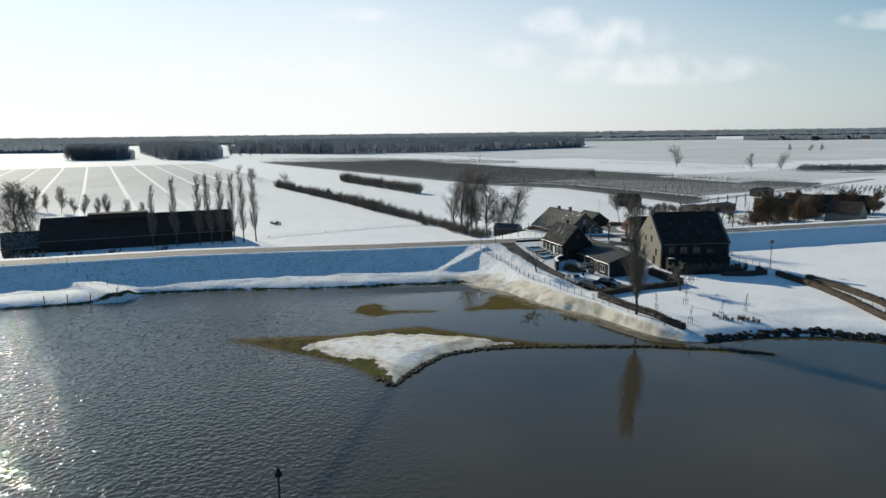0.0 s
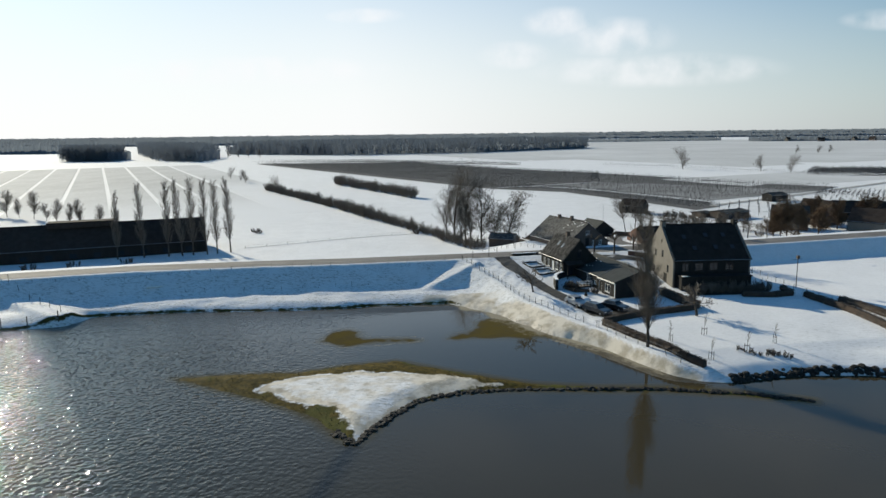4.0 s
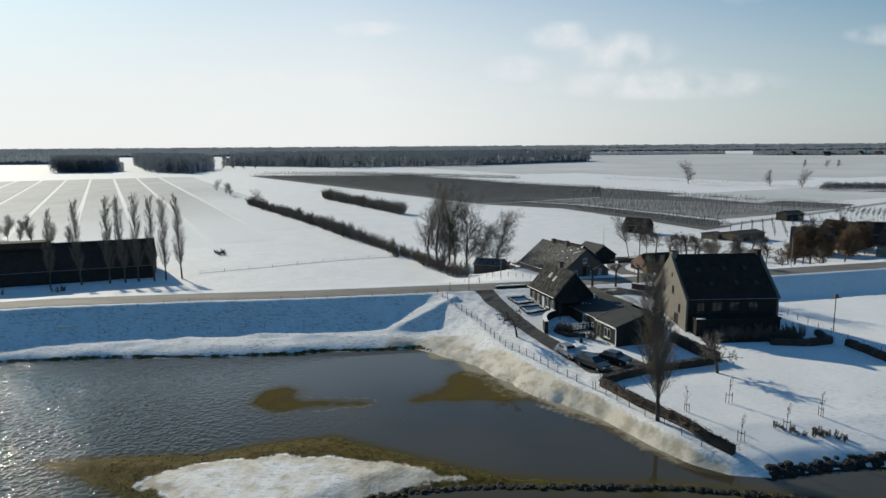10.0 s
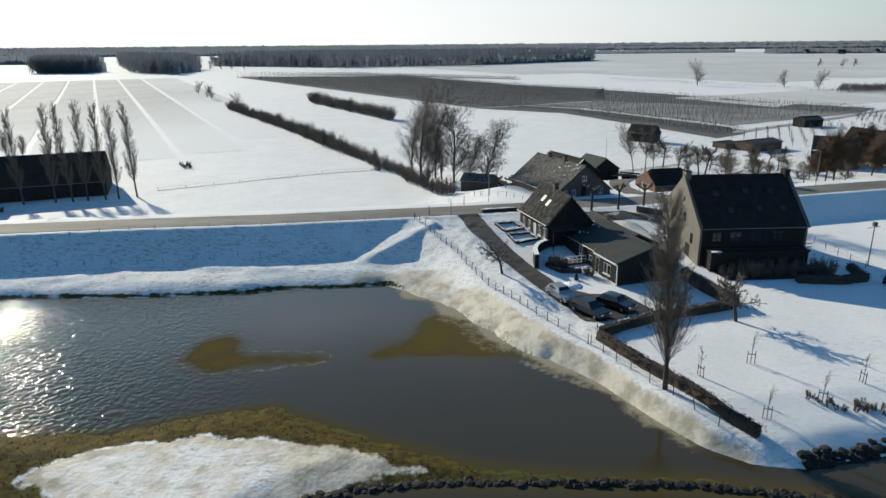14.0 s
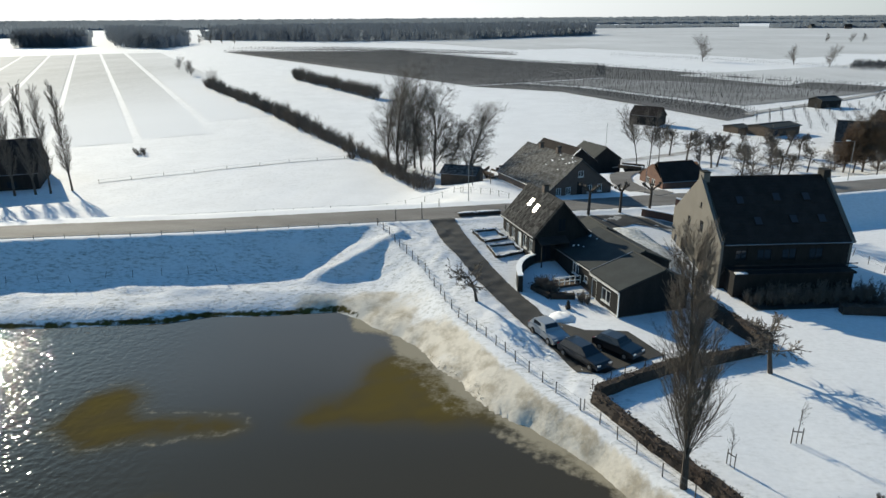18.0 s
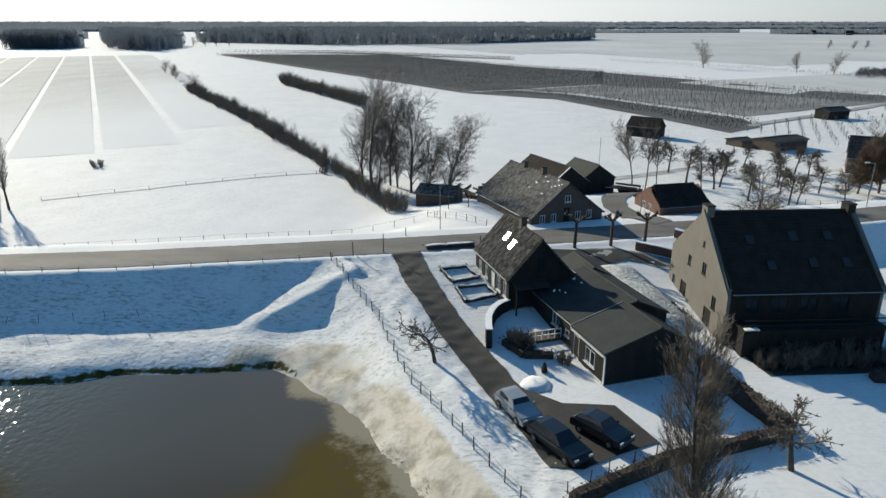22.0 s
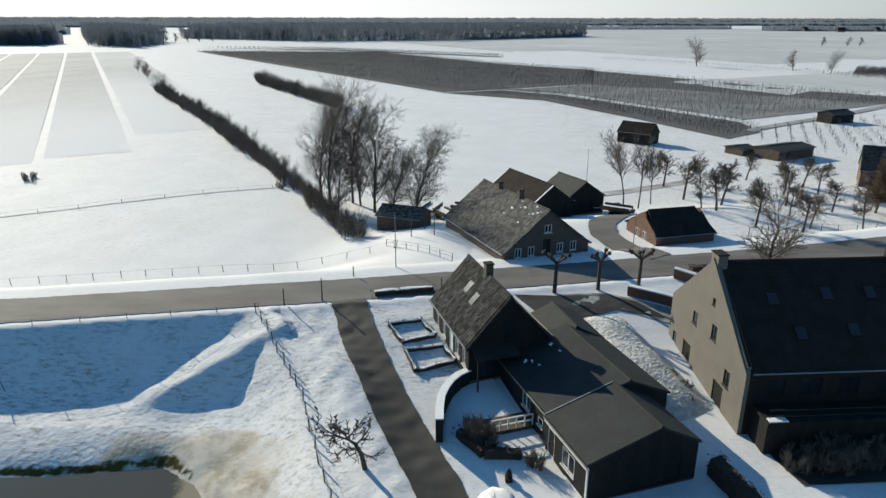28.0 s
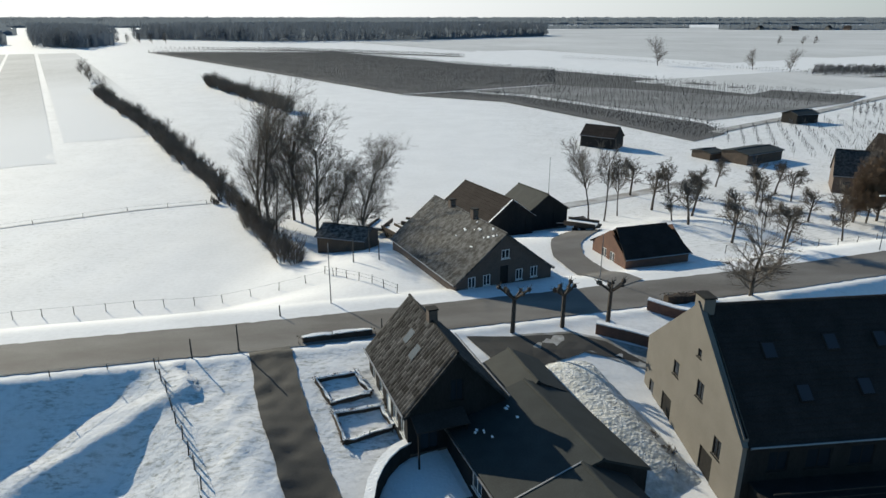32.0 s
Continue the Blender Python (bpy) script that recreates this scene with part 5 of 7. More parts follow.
def hedge(label, line, height, width, seed, snow=False, group="garden hedges"):
    """A clipped hedge: a lumpy core with a skin of small leaves and twigs."""
    rnd = random.Random(seed)
    x0, y0 = line[0]
    t = thing("hedge", x0, y0, 0, 0, label, "hedge", group)
    core, leaf, cap = Build(), Build(), Build()
    for (ax, ay), (bx, by) in zip(line, line[1:]):
        L = math.hypot(bx - ax, by - ay)
        ux, uy = (bx - ax) / L, (by - ay) / L
        n = max(2, int(L / 0.6))
        rows = []
        for k in range(n + 1):
            px, py = ax + ux * L * k / n, ay + uy * L * k / n
            z = land_z(px, py) - 0.1
            ring = []
            for sx, sz in ((-0.5, 0), (-0.52, 0.55), (-0.40, 0.97), (0.40, 1.0), (0.52, 0.5), (0.5, 0)):
                j = rnd.uniform(-0.06, 0.06)
                ring.append((px - x0 - uy * width * sx + j, py - y0 + ux * width * sx + j, z + height * sz + (j if sz else 0)))
            rows.append(ring)
            for _ in range(int(46 * height)):
                s, q = rnd.uniform(-0.56, 0.56), rnd.random()
                if rnd.random() < 0.6:
                    s = math.copysign(0.54, s)
                else:
                    q = 1.0
                a = rnd.uniform(-0.35, 0.35)
                c = Vector((px - x0 - uy * width * s + ux * a, py - y0 + ux * width * s + uy * a, z + 0.1 + height * q * 0.98))
                e1 = Vector((rnd.gauss(0, 1), rnd.gauss(0, 1), rnd.gauss(0, 1))).normalized() * 0.09
                e2 = Vector((rnd.gauss(0, 1), rnd.gauss(0, 1), rnd.gauss(0, 1))).normalized() * 0.05
                leaf.poly([c - e1, c + e2, c + e1, c - e2], [(0, 1, 2, 3)])
        for k in range(n):
            a, b = rows[k], rows[k + 1]
            core.poly([*a, *b], [(i, i + 1, 7 + i, 6 + i) for i in range(5)])
            if snow:
                lift = lambda q, h: (q[0], q[1], q[2] + h)
                cap.poly([lift(a[2], 0.02), lift(a[3], 0.02), lift(b[3], 0.02), lift(b[2], 0.02), lift(a[2], 0.11), lift(a[3], 0.11), lift(b[3], 0.11), lift(b[2], 0.11)], [(7, 6, 5, 4), (0, 1, 5, 4), (2, 3, 7, 6), (1, 2, 6, 5), (3, 0, 4, 7)])
        core.poly(rows[0], [tuple(range(6))]).poly(rows[-1], [tuple(reversed(range(6)))])
    part("core", core, M_HEDGE, t)
    tagged(part("leaves", leaf, M_HEDGE, t), kind="stuff")
    if snow:
        part("snow_cap", cap, M_SNOW, t, "settled snow")
    return t


hedge("clipped brown beech hedge above the waterside", [(25.0, 107.2), (27.5, 102.2), (30.0, 98.0), (32.4, 93.6), (33.8, 91.8)], 1.0, 0.7, 1)
hedge("clipped brown beech hedge between parking and lawn", [(25.3, 107.8), (28.4, 109.8), (31.9, 111.7), (36.2, 113.2), (40.6, 114.8)], 1.0, 0.7, 2)
hedge("clipped brown beech hedge from annex to lawn", [(38.6, 124.4), (39.6, 120.0), (41.2, 115.2)], 1.3, 1.0, 3)
hedge("low dark clipped hedge before the tall house", [(51.4, 122.8), (56.6, 122.4), (59.7, 123.4), (60.2, 127.5)], 0.9, 0.9, 4)
hedge("long dark hedge beside the field fence", [(61.6, 122.6), (63.4, 114), (64.0, 104), (64.2, 94)], 1.0, 0.8, 6)
hedge("rough brown shrub hedge beyond the fence", [(65.6, 119.4), (67.4, 110.4), (68.2, 102.4), (68.6, 92)], 1.0, 0.9, 7)

# ---- fences ----
def fence(label, line, step, height, seed, wires=2, radius=0.045, lean=0.05, group="post fences"):
    rnd = random.Random(seed)
    t = thing("fence", line[0][0], line[0][1], 0, 0, label, "fence", group)
    post_mesh = None
    tops = []
    for (ax, ay), (bx, by) in zip(line, line[1:]):
        n = max(1, int(math.hypot(bx - ax, by - ay) / step))
        tops += [(ax + (bx - ax) * k / n, ay + (by - ay) * k / n) for k in range(n)]
    tops.append(line[-1])
    for x, y in tops:
        m = pose(x - line[0][0] + rnd.uniform(-0.1, 0.1), y - line[0][1] + rnd.uniform(-0.1, 0.1), land_z(x, y) - 0.15, rnd.gauss(0, lean) * 57, rnd.gauss(0, lean) * 57, rnd.uniform(0, 90))
        if post_mesh is None:
            p = part("post", Build().stick((0, 0, 0), (0, 0, height + 0.1), radius, radius * 0.9, 5).stick((0, 0, height + 0.1), (0, 0, height + 0.16), radius * 0.9, radius * 0.4, 5), M_WOOD, t)
            post_mesh = p.data
        else:
            p = new("post", post_mesh)
            p.parent = t
        p.matrix_basis = m
    for w in range(wires):
        b = Build()
        h = height * (0.92 - 0.38 * w)
        pts = [Vector((x - line[0][0], y - line[0][1], land_z(x, y) + h)) for x, y in tops]
        for a, c in zip(pts, pts[1:]):
            b.stick(a, c, 0.012, 0.012, 3)
        part("wire", b, M_STEEL, t)
    return t


fence("weathered post-and-wire fence down the bank", [(5.4, 141.9), (10.8, 132.4), (15, 121.3), (18.9, 114.6), (22.3, 108.4), (23.8, 106.0)], 1.5, 1.0, 1, 3, 0.05)
fence("weathered post-and-wire fence along the waterside hedge", [(23.9, 105.9), (26.5, 101.1), (28.9, 96.9), (31.3, 92.9)], 1.7, 1.0, 2)
fence("thin post fence along the snowy field", [(-60, 150.5), (-23, 157.6), (-4, 161.4), (15.7, 163.6)], 2.7, 0.9, 3, 1, 0.04)
fence("low marker posts along the road verge", [(-88, 123.2), (-34, 136.7), (-16, 138.8), (5.4, 142.6)], 3.6, 0.5, 4, 1, 0.035)
fence("slanting stakes along the foot of the dike slope", [(-44, 129.5), (-24, 132.0), (-12, 134.0)], 2.9, 0.9, 5, 0, 0.03, 0.15)
fence("post fence along the side ramp", [(-93, 139.6), (-74, 127.4), (-60, 118.4)], 3.2, 1.1, 6, 1, 0.05)
fence("stakes in the water at the point", [(-70, 112.4), (-63, 114.4), (-58.8, 115.6)], 3.4, 1.8, 7, 0, 0.09, 0.02)
fence("field fence beside the dike slope", [(60.6, 150), (62.4, 128), (65.2, 113), (66, 104), (66.2, 92)], 2.6, 1.0, 8, 2)
fence("fence around the farmyard", [(14.6, 165), (18.6, 160.6), (22.4, 156.6)], 1.6, 0.9, 9, 2)
fence("garden fence before the parking", [(25.2, 109.0), (28.2, 111.0), (31.6, 112.8), (34, 113.8)], 1.6, 0.9, 10, 1)
fence("orchard fence along the road", [(58, 166), (72, 171.6), (100, 181)], 3.0, 1.0, 11, 2)
fence("field fence with a thin wire", [(-48.7, 180.1), (-34.7, 188.4), (-18.7, 197.8), (-8, 201.4)], 5.0, 0.7, 12, 1)


# ---- fields, orchards, far woods ----
def field_material():
    m = mat("snow_dusted_plough", (0.44, 0.44, 0.43), 0.85, spec=0.12, second=(0.50, 0.50, 0.49), scale=0.09, amount=0.8, bump=0.03, bump_scale=1.0, grain=0.12, stretch=(1.0, 0.35, 1))
    n, l = m.node_tree.nodes, m.node_tree.links
    bsdf = n["Principled BSDF"]
    src = bsdf.inputs["Base Color"].links[0].from_socket
    at = n.new("ShaderNodeAttribute"); at.attribute_name = "fade"
    nz = n.new("ShaderNodeTexNoise"); nz.inputs["Scale"].default_value, nz.inputs["Detail"].default_value = 0.008, 5
    geo = n.new("ShaderNodeNewGeometry")
    l.new(geo.outputs["Position"], nz.inputs["Vector"])
    su = n.new("ShaderNodeMath"); su.operation = "ADD"
    l.new(at.outputs["Fac"], su.inputs[0]); l.new(nz.outputs["Fac"], su.inputs[1])
    r = n.new("ShaderNodeMapRange"); r.interpolation_type = "SMOOTHSTEP"
    r.inputs["From Min"].default_value, r.inputs["From Max"].default_value = 0.25, 1.5
    l.new(su.outputs[0], r.inputs["Value"])
    x = n.new("ShaderNodeMix"); x.data_type = "RGBA"
    x.inputs["A"].default_value = (0.757, 0.757, 0.755, 1)
    l.new(src, x.inputs["B"]); l.new(r.outputs[0], x.inputs["Factor"])
    l.new(x.outputs["Result"], bsdf.inputs["Base Color"])
    return m


M_PLOUGH = field_material()
VX, VY = -0.462, 0.887                     # along the parcels
PX, PY = -0.887, -0.462                    # across them, to the west


def parcel(label, x0, y0, w, s0, s1, fade0, fade1, lift=0.05, cols=6, rows=24):
    """A strip of field from the point (x0, y0): w across, from s0 to s1 along; fade: how much earth shows at its two ends."""
    u, v = np.linspace(0, w, cols), np.linspace(0, 1, rows)
    U, V = np.meshgrid(u, v)
    S = s0 + (s1 - s0) * V
    X, Y = x0 + PX * U + VX * S, y0 + PY * U + VY * S
    Z = land(X, Y) + 0.03 + lift * np.clip(V * 5, 0, 1)
    b = Build()
    b.v = [tuple(map(float, q)) for q in zip(X.ravel(), Y.ravel(), Z.ravel())]
    b.f = [(r * cols + c, r * cols + cols + c, r * cols + cols + c + 1, r * cols + c + 1) for r in range(rows - 1) for c in range(cols - 1)]
    ob = part("field", b, M_PLOUGH, smooth=True)
    me = ob.data
    at = me.attributes.new("fade", "FLOAT", "POINT")
    at.data.foreach_set("value", (fade0 + (fade1 - fade0) * np.clip(V * 2.2, 0, 1)).ravel().astype(np.float32))
    return tagged(ob, label, "field", kind="structure")


for k in range(9):
    x0, y0 = -72 + PX * (18.6 * k + 0.7), 284 + PY * (18.6 * k + 0.7)
    parcel("ploughed parcel thinly dusted with snow", x0, y0, 16.7, -56 - 4 * k, 415, -0.15 + 0.03 * k, 0.85, 0.14)
parcel("ploughed parcel thinly dusted with snow", -70, 284, -26, -30, 415, -0.6, 0.5, 0.14)
for ring_x, ring_y, w, s0, s1, f in ((205, 560, -330, -40, 900, 0.5), (520, 420, -900, -60, 1200, 0.5), (60, 700, -130, -30, 300, 0.45), (150, 350, -240, -10, 60, 0.4)):
    parcel("wide stubble field under thin snow", ring_x, ring_y, w, s0, s1, f, f, 0.12, 12, 20)


def flat_spikes(b, rnd, x, y, z, height, width, n, base=0.2):
    """A far-off bare tree: n thin uneven blades fanning from the trunk."""
    b.poly([(x - 0.012 * height, y, z), (x + 0.012 * height, y, z), (x, y, z + height * 0.8)], [(0, 1, 2)])
    for _ in range(n):
        h0 = height * rnd.uniform(base, 0.75)
        a = rnd.uniform(0, 6.28)
        r = width * rnd.uniform(0.3, 1.0)
        h1 = min(height * 1.05, h0 + height * rnd.uniform(0.1, 0.45))
        ex, ey = x + math.cos(a) * r, y + math.sin(a) * r
        q = height * rnd.uniform(0.012, 0.03)
        b.poly([(x, y, z + h0), (ex + q, ey, z + h1 - q), (ex - q, ey + q, z + h1)], [(0, 1, 2)])


def rows_of_trees(label, ring, gap, step, height, seed, n=7, width=0.55, direction=(VX, VY), stray=0.2):
    """Espaliered fruit trees in straight rows inside an outline."""
    rnd = random.Random(seed)
    xs, ys = np.array([p[0] for p in ring]), np.array([p[1] for p in ring])
    dx, dy = direction
    ac, al = -xs * dy + ys * dx, xs * dx + ys * dy
    b = Build()
    ax = np.arange(ac.min(), ac.max(), gap)
    for a in ax:
        s = np.arange(al.min(), al.max(), step)
        X, Y = -a * dy + s * dx, a * dx + s * dy
        ok = inside(ring, X, Y) > 0
        for x, y in zip(X[ok], Y[ok]):
            flat_spikes(b, rnd, x + rnd.uniform(-stray, stray), y + rnd.uniform(-stray, stray), 2.55, height * rnd.uniform(0.8, 1.15), width, n)
    return tagged(part("orchard_rows", b, M_FRUITWOOD), label, "orchard", kind="stuff")


M_ORCHARD = mat("orchard_floor", (0.135, 0.132, 0.129), 0.95, spec=0.05, second=(0.175, 0.172, 0.168), scale=0.05, amount=0.8, grain=0.06)
M_MID_ORCHARD = mat("half_snowed_orchard_floor", (0.125, 0.123, 0.12), 0.95, spec=0.05, second=(0.165, 0.163, 0.16), scale=0.06, amount=0.8, grain=0.06)
M_PALE_ORCHARD = mat("pale_orchard_floor", (0.19, 0.19, 0.186), 0.95, spec=0.05, second=(0.29, 0.29, 0.286), scale=0.05, amount=0.8, grain=0.06)
M_FRUITWOOD = mat("dark_fruit_twigs", (0.13, 0.12, 0.112), 0.95, spec=0.05, second=(0.10, 0.093, 0.087), scale=0.1, amount=0.7)
DARK_BLOCK = [(-186, 672), (20, 356), (44, 368), (86, 392), (103, 472), (60, 516), (-34, 668)]
NEAR_BLOCK = [(20, 354), (56, 330), (77, 284), (90, 252), (102, 262), (104, 279), (87, 309), (65, 346), (44, 364)]
PALE_BLOCK = [(47, 366), (68, 352), (107, 284), (146, 307), (171, 322), (86, 390)]
MID_BLOCK = [(82, 392), (170, 321), (190, 341), (162, 371), (134, 420), (98, 474)]
FAR_BLOCK = [(-211, 739), (-80, 713), (60, 610), (64, 593), (-78, 693)]
EAST_BLOCK = [(218, 425), (340, 392), (372, 436), (244, 466)]
for ring, floor, words in ((DARK_BLOCK, M_ORCHARD, "dark orchard floor under bare trees"), (NEAR_BLOCK, M_ORCHARD, "dark orchard floor under bare trees"), (PALE_BLOCK, M_PALE_ORCHARD, "pale orchard floor under snow"),
                           (MID_BLOCK, M_MID_ORCHARD, "dark orchard floor under bare trees"), (FAR_BLOCK, M_ORCHARD, "dark orchard floor under bare trees"), (EAST_BLOCK, M_ORCHARD, "dark orchard floor under bare trees")):
    tagged(patch("orchard_floor", ring, 0.12 + 0.02 * (floor is M_MID_ORCHARD), floor, 30), words, "field", kind="structure")
EAST_ROWS = (0.40, 0.917)                  # these rows run almost towards the farm
rows_of_trees("dense rows of bare espaliered fruit trees", DARK_BLOCK, 3.2, 1.0, 2.0, 1, 5, 0.7)
rows_of_trees("dense rows of bare espaliered fruit trees nearest the farm", NEAR_BLOCK, 2.8, 0.75, 2.0, 8, 5, 0.6)
rows_of_trees("rows of bare young fruit trees with snow between", PALE_BLOCK, 2.3, 1.9, 2.0, 2, 3, 0.22, EAST_ROWS, 1.2)
rows_of_trees("rows of bare fruit trees under thin snow", MID_BLOCK, 2.3, 1.7, 2.0, 9, 3, 0.25, EAST_ROWS, 1.2)
rows_of_trees("far block of bare fruit trees", FAR_BLOCK, 3.4, 1.4, 2.4, 3, 10, 1.0)
rows_of_trees("young fruit trees on stakes behind the sheds", [(94, 252), (106, 266), (134, 284), (166, 272), (128, 238), (109, 227), (102, 235)], 3.2, 1.5, 2.0, 4, 3, 0.3, EAST_ROWS)
rows_of_trees("block of bare fruit trees beside the hamlet", EAST_BLOCK, 3.4, 1.4, 3.4, 5, 13, 1.1)
rows_of_trees("dark block of bare fruit trees by the lane", [(150, 286), (210, 268), (226, 296), (166, 312)], 3.6, 2.0, 2.6, 6, 8, 0.8)
rows_of_trees("thin line of bare trees across the fields", [(126, 570), (262, 380), (265, 382), (129, 572)], 3.0, 1.8, 2.6, 7, 8, 1.0, (0.582, -0.813))


def wood(label, ring, count, height, seed, n=16, trunk=0.1):
    rnd = random.Random(seed)
    xs, ys = [p[0] for p in ring], [p[1] for p in ring]
    b = Build()
    got = 0
    X = np.array([rnd.uniform(min(xs), max(xs)) for _ in range(count * 3)])
    Y = np.array([rnd.uniform(min(ys), max(ys)) for _ in range(count * 3)])
    for x, y in zip(X[inside(ring, X, Y) > 0], Y[inside(ring, X, Y) > 0]):
        if got >= count:
            break
        got += 1
        flat_spikes(b, rnd, x, y, 2.4, height * rnd.uniform(0.75, 1.15), height * 0.26, n, trunk)
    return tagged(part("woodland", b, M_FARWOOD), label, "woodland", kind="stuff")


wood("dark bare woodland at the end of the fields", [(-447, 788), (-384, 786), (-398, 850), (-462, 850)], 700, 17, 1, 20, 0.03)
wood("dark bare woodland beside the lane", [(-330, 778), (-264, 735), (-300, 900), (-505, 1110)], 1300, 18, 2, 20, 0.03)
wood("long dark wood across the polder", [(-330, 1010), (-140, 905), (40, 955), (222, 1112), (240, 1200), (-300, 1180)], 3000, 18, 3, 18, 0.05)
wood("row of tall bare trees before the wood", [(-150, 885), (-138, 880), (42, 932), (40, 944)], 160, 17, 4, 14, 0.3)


def tree_line(label, x0, x1, y0, slant, h, depth, seed, step=3.5):
    """A distant belt of bare trees: uneven crowns, several rows deep."""
    rnd = random.Random(seed)
    b = Build()
    for r in range(4):
        n = int((x1 - x0) / step)
        y = y0 + depth * r / 3
        tall, k0 = h, len(b.v)
        for k in range(n + 1):
            x = x0 + (x1 - x0) * k / n
            tall = 0.75 * tall + 0.25 * h * rnd.uniform(0.5, 1.4)
            yy = y + slant * (x - x0) / (x1 - x0) + rnd.uniform(-0.6, 0.6)
            b.v += [(x + rnd.uniform(-1, 1), yy, 2.0), (x + rnd.uniform(-1.5, 1.5), yy + rnd.uniform(-0.5, 0.5), 2.4 + tall * rnd.uniform(0.85, 1.12))]
        b.f += [(k0 + 2 * k, k0 + 2 * k + 2, k0 + 2 * k + 3, k0 + 2 * k + 1) for k in range(n)]
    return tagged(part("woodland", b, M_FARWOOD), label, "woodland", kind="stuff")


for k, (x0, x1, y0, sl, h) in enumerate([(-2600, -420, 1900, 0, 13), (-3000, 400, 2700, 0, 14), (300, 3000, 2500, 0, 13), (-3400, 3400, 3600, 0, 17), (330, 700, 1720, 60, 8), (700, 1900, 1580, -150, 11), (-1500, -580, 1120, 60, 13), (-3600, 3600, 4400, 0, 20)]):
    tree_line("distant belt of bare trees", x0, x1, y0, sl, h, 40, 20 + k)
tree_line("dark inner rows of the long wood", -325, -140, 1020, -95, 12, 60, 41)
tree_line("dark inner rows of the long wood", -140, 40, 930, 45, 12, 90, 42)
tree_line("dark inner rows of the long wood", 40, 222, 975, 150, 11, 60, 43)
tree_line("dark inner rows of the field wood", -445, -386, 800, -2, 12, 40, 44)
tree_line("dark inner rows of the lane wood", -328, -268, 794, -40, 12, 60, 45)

# ---- details of the houses ----
def skylight(parent, width_half, eave, ridge, side, y, frac, w=0.75, h=1.0, glazing=None):
    """A roof window on one slope: side -1 or 1; frac: how far up the slope."""
    run, rise = width_half, ridge - eave
    L = math.hypot(run, rise)
    c = Vector((side * width_half * (1 - frac), y, eave + rise * frac + 0.12))
    up = Vector((-side * run / L, 0, rise / L))
    n = Vector((side * rise / L, 0, run / L))
    e = Vector((0, 1, 0))
    ring = lambda ww, hh, lift: [c + e * a * ww / 2 + up * b * hh / 2 + n * lift for a, b in ((-1, -1), (1, -1), (1, 1), (-1, 1))]
    quad = ring(w + 0.16, h + 0.16, 0.11)
    if side < 0:
        quad = quad[::-1]
    f = part("skylight", Build().slab(quad, 0.14), M_TILE, parent)
    pq = ring(w, h, 0.13)
    part("pane", Build().slab(pq if side > 0 else pq[::-1], 0.012), glazing or M_SKYLIGHT, f)


for y, fr in ((0.9, 0.62), (-1.0, 0.55)):
    skylight(cottage, 3.2, 2.9, 6.4, -1, y, fr)
for y, fr in ((-3.6, 0.62), (0.4, 0.66), (3.6, 0.66), (-2.4, 0.30), (1.4, 0.32), (4.4, 0.32)):
    skylight(big, 6.3, 5.0, 10.3, 1, y, fr, 0.7, 0.9, M_DULL_SKYLIGHT)
# veranda along the tall house: deck, posts, rail with snow
deck = part("balcony", Build().box(6.3, -6.2, 2.35, 8.6, 6.2, 2.55), M_BLACKWOOD, big)
part("snow", Build().box(8.1, -6.1, 2.554, 8.58, -4.9, 2.64), M_SNOW, deck, "settled snow on the balcony")
# dark boards added to stand for the deep shade below the balcony
part("veranda_wall", Build().box(8.2, -6.1, -0.9, 8.34, 6.1, 2.345), M_BLACKWOOD, big)
for y0 in (-6.1, 5.96):
    part("veranda_side", Build().box(6.31, y0, -0.9, 8.198, y0 + 0.14, 2.345), M_BLACKWOOD, big)
for h in (2.95, 3.4):
    part("rail", Build().box(8.48, -6.2, h, 8.56, 6.2, h + 0.08), M_BLACKWOOD, big)
part("parapet", Build().slab(((6.55, 6.65, 4.95), (6.55, 7.02, 4.95), (0, 7.02, 10.72), (0, 6.65, 10.72)), 0.16), M_RENDER, big)
part("parapet", Build().slab(((6.55, -7.02, 4.95), (6.55, -6.68, 4.95), (0, -6.68, 10.72), (0, -7.02, 10.72)), 0.16), M_RENDER, big)
# paving colour also deepens the house's shadow on the snow here
tagged(patch("house_terrace", [(42.8, 126.2), (56.5, 127.2), (57.6, 124.6), (50.2, 123.6), (43.6, 123.2)], 0.06, M_DRIVE), "dark paved terrace deepening the shade before the tall house", "terrace", kind="structure")
stand(shrub("dense dark shrub before the veranda", 93, 1.3, 30, 0.9, "shrubs before the veranda"), [(44 + 1.5 * k, 124.9 + 0.1 * k, 0.9 + 0.15 * (k % 3)) for k in range(9)])
part("roof_monitor", Build().box(-2.0, -12, 7.2, 2.0, 2, 8.6), M_TILE, long_barn)
# white corner boards and fascia of the annex
part("corner_board", Build().box(-3.86, -2.71, 0, -3.78, -2.57, 2.45), M_WHITE, annex)
part("fascia", Build().box(-3.99, -2.75, 2.36, -3.96, 2.6, 2.48), M_WHITE, annex)
part("base_board", Build().box(-3.85, -2.65, 0.0, -3.81, -0.2, 0.12), M_WHITE, annex)
part("flashing", Build().slab(((-3.9, 2.79, 2.77), (-3.9, 2.70, 2.77), (1.0, 2.70, 4.28), (1.0, 2.79, 4.28)), 0.05), M_STEEL, annex)
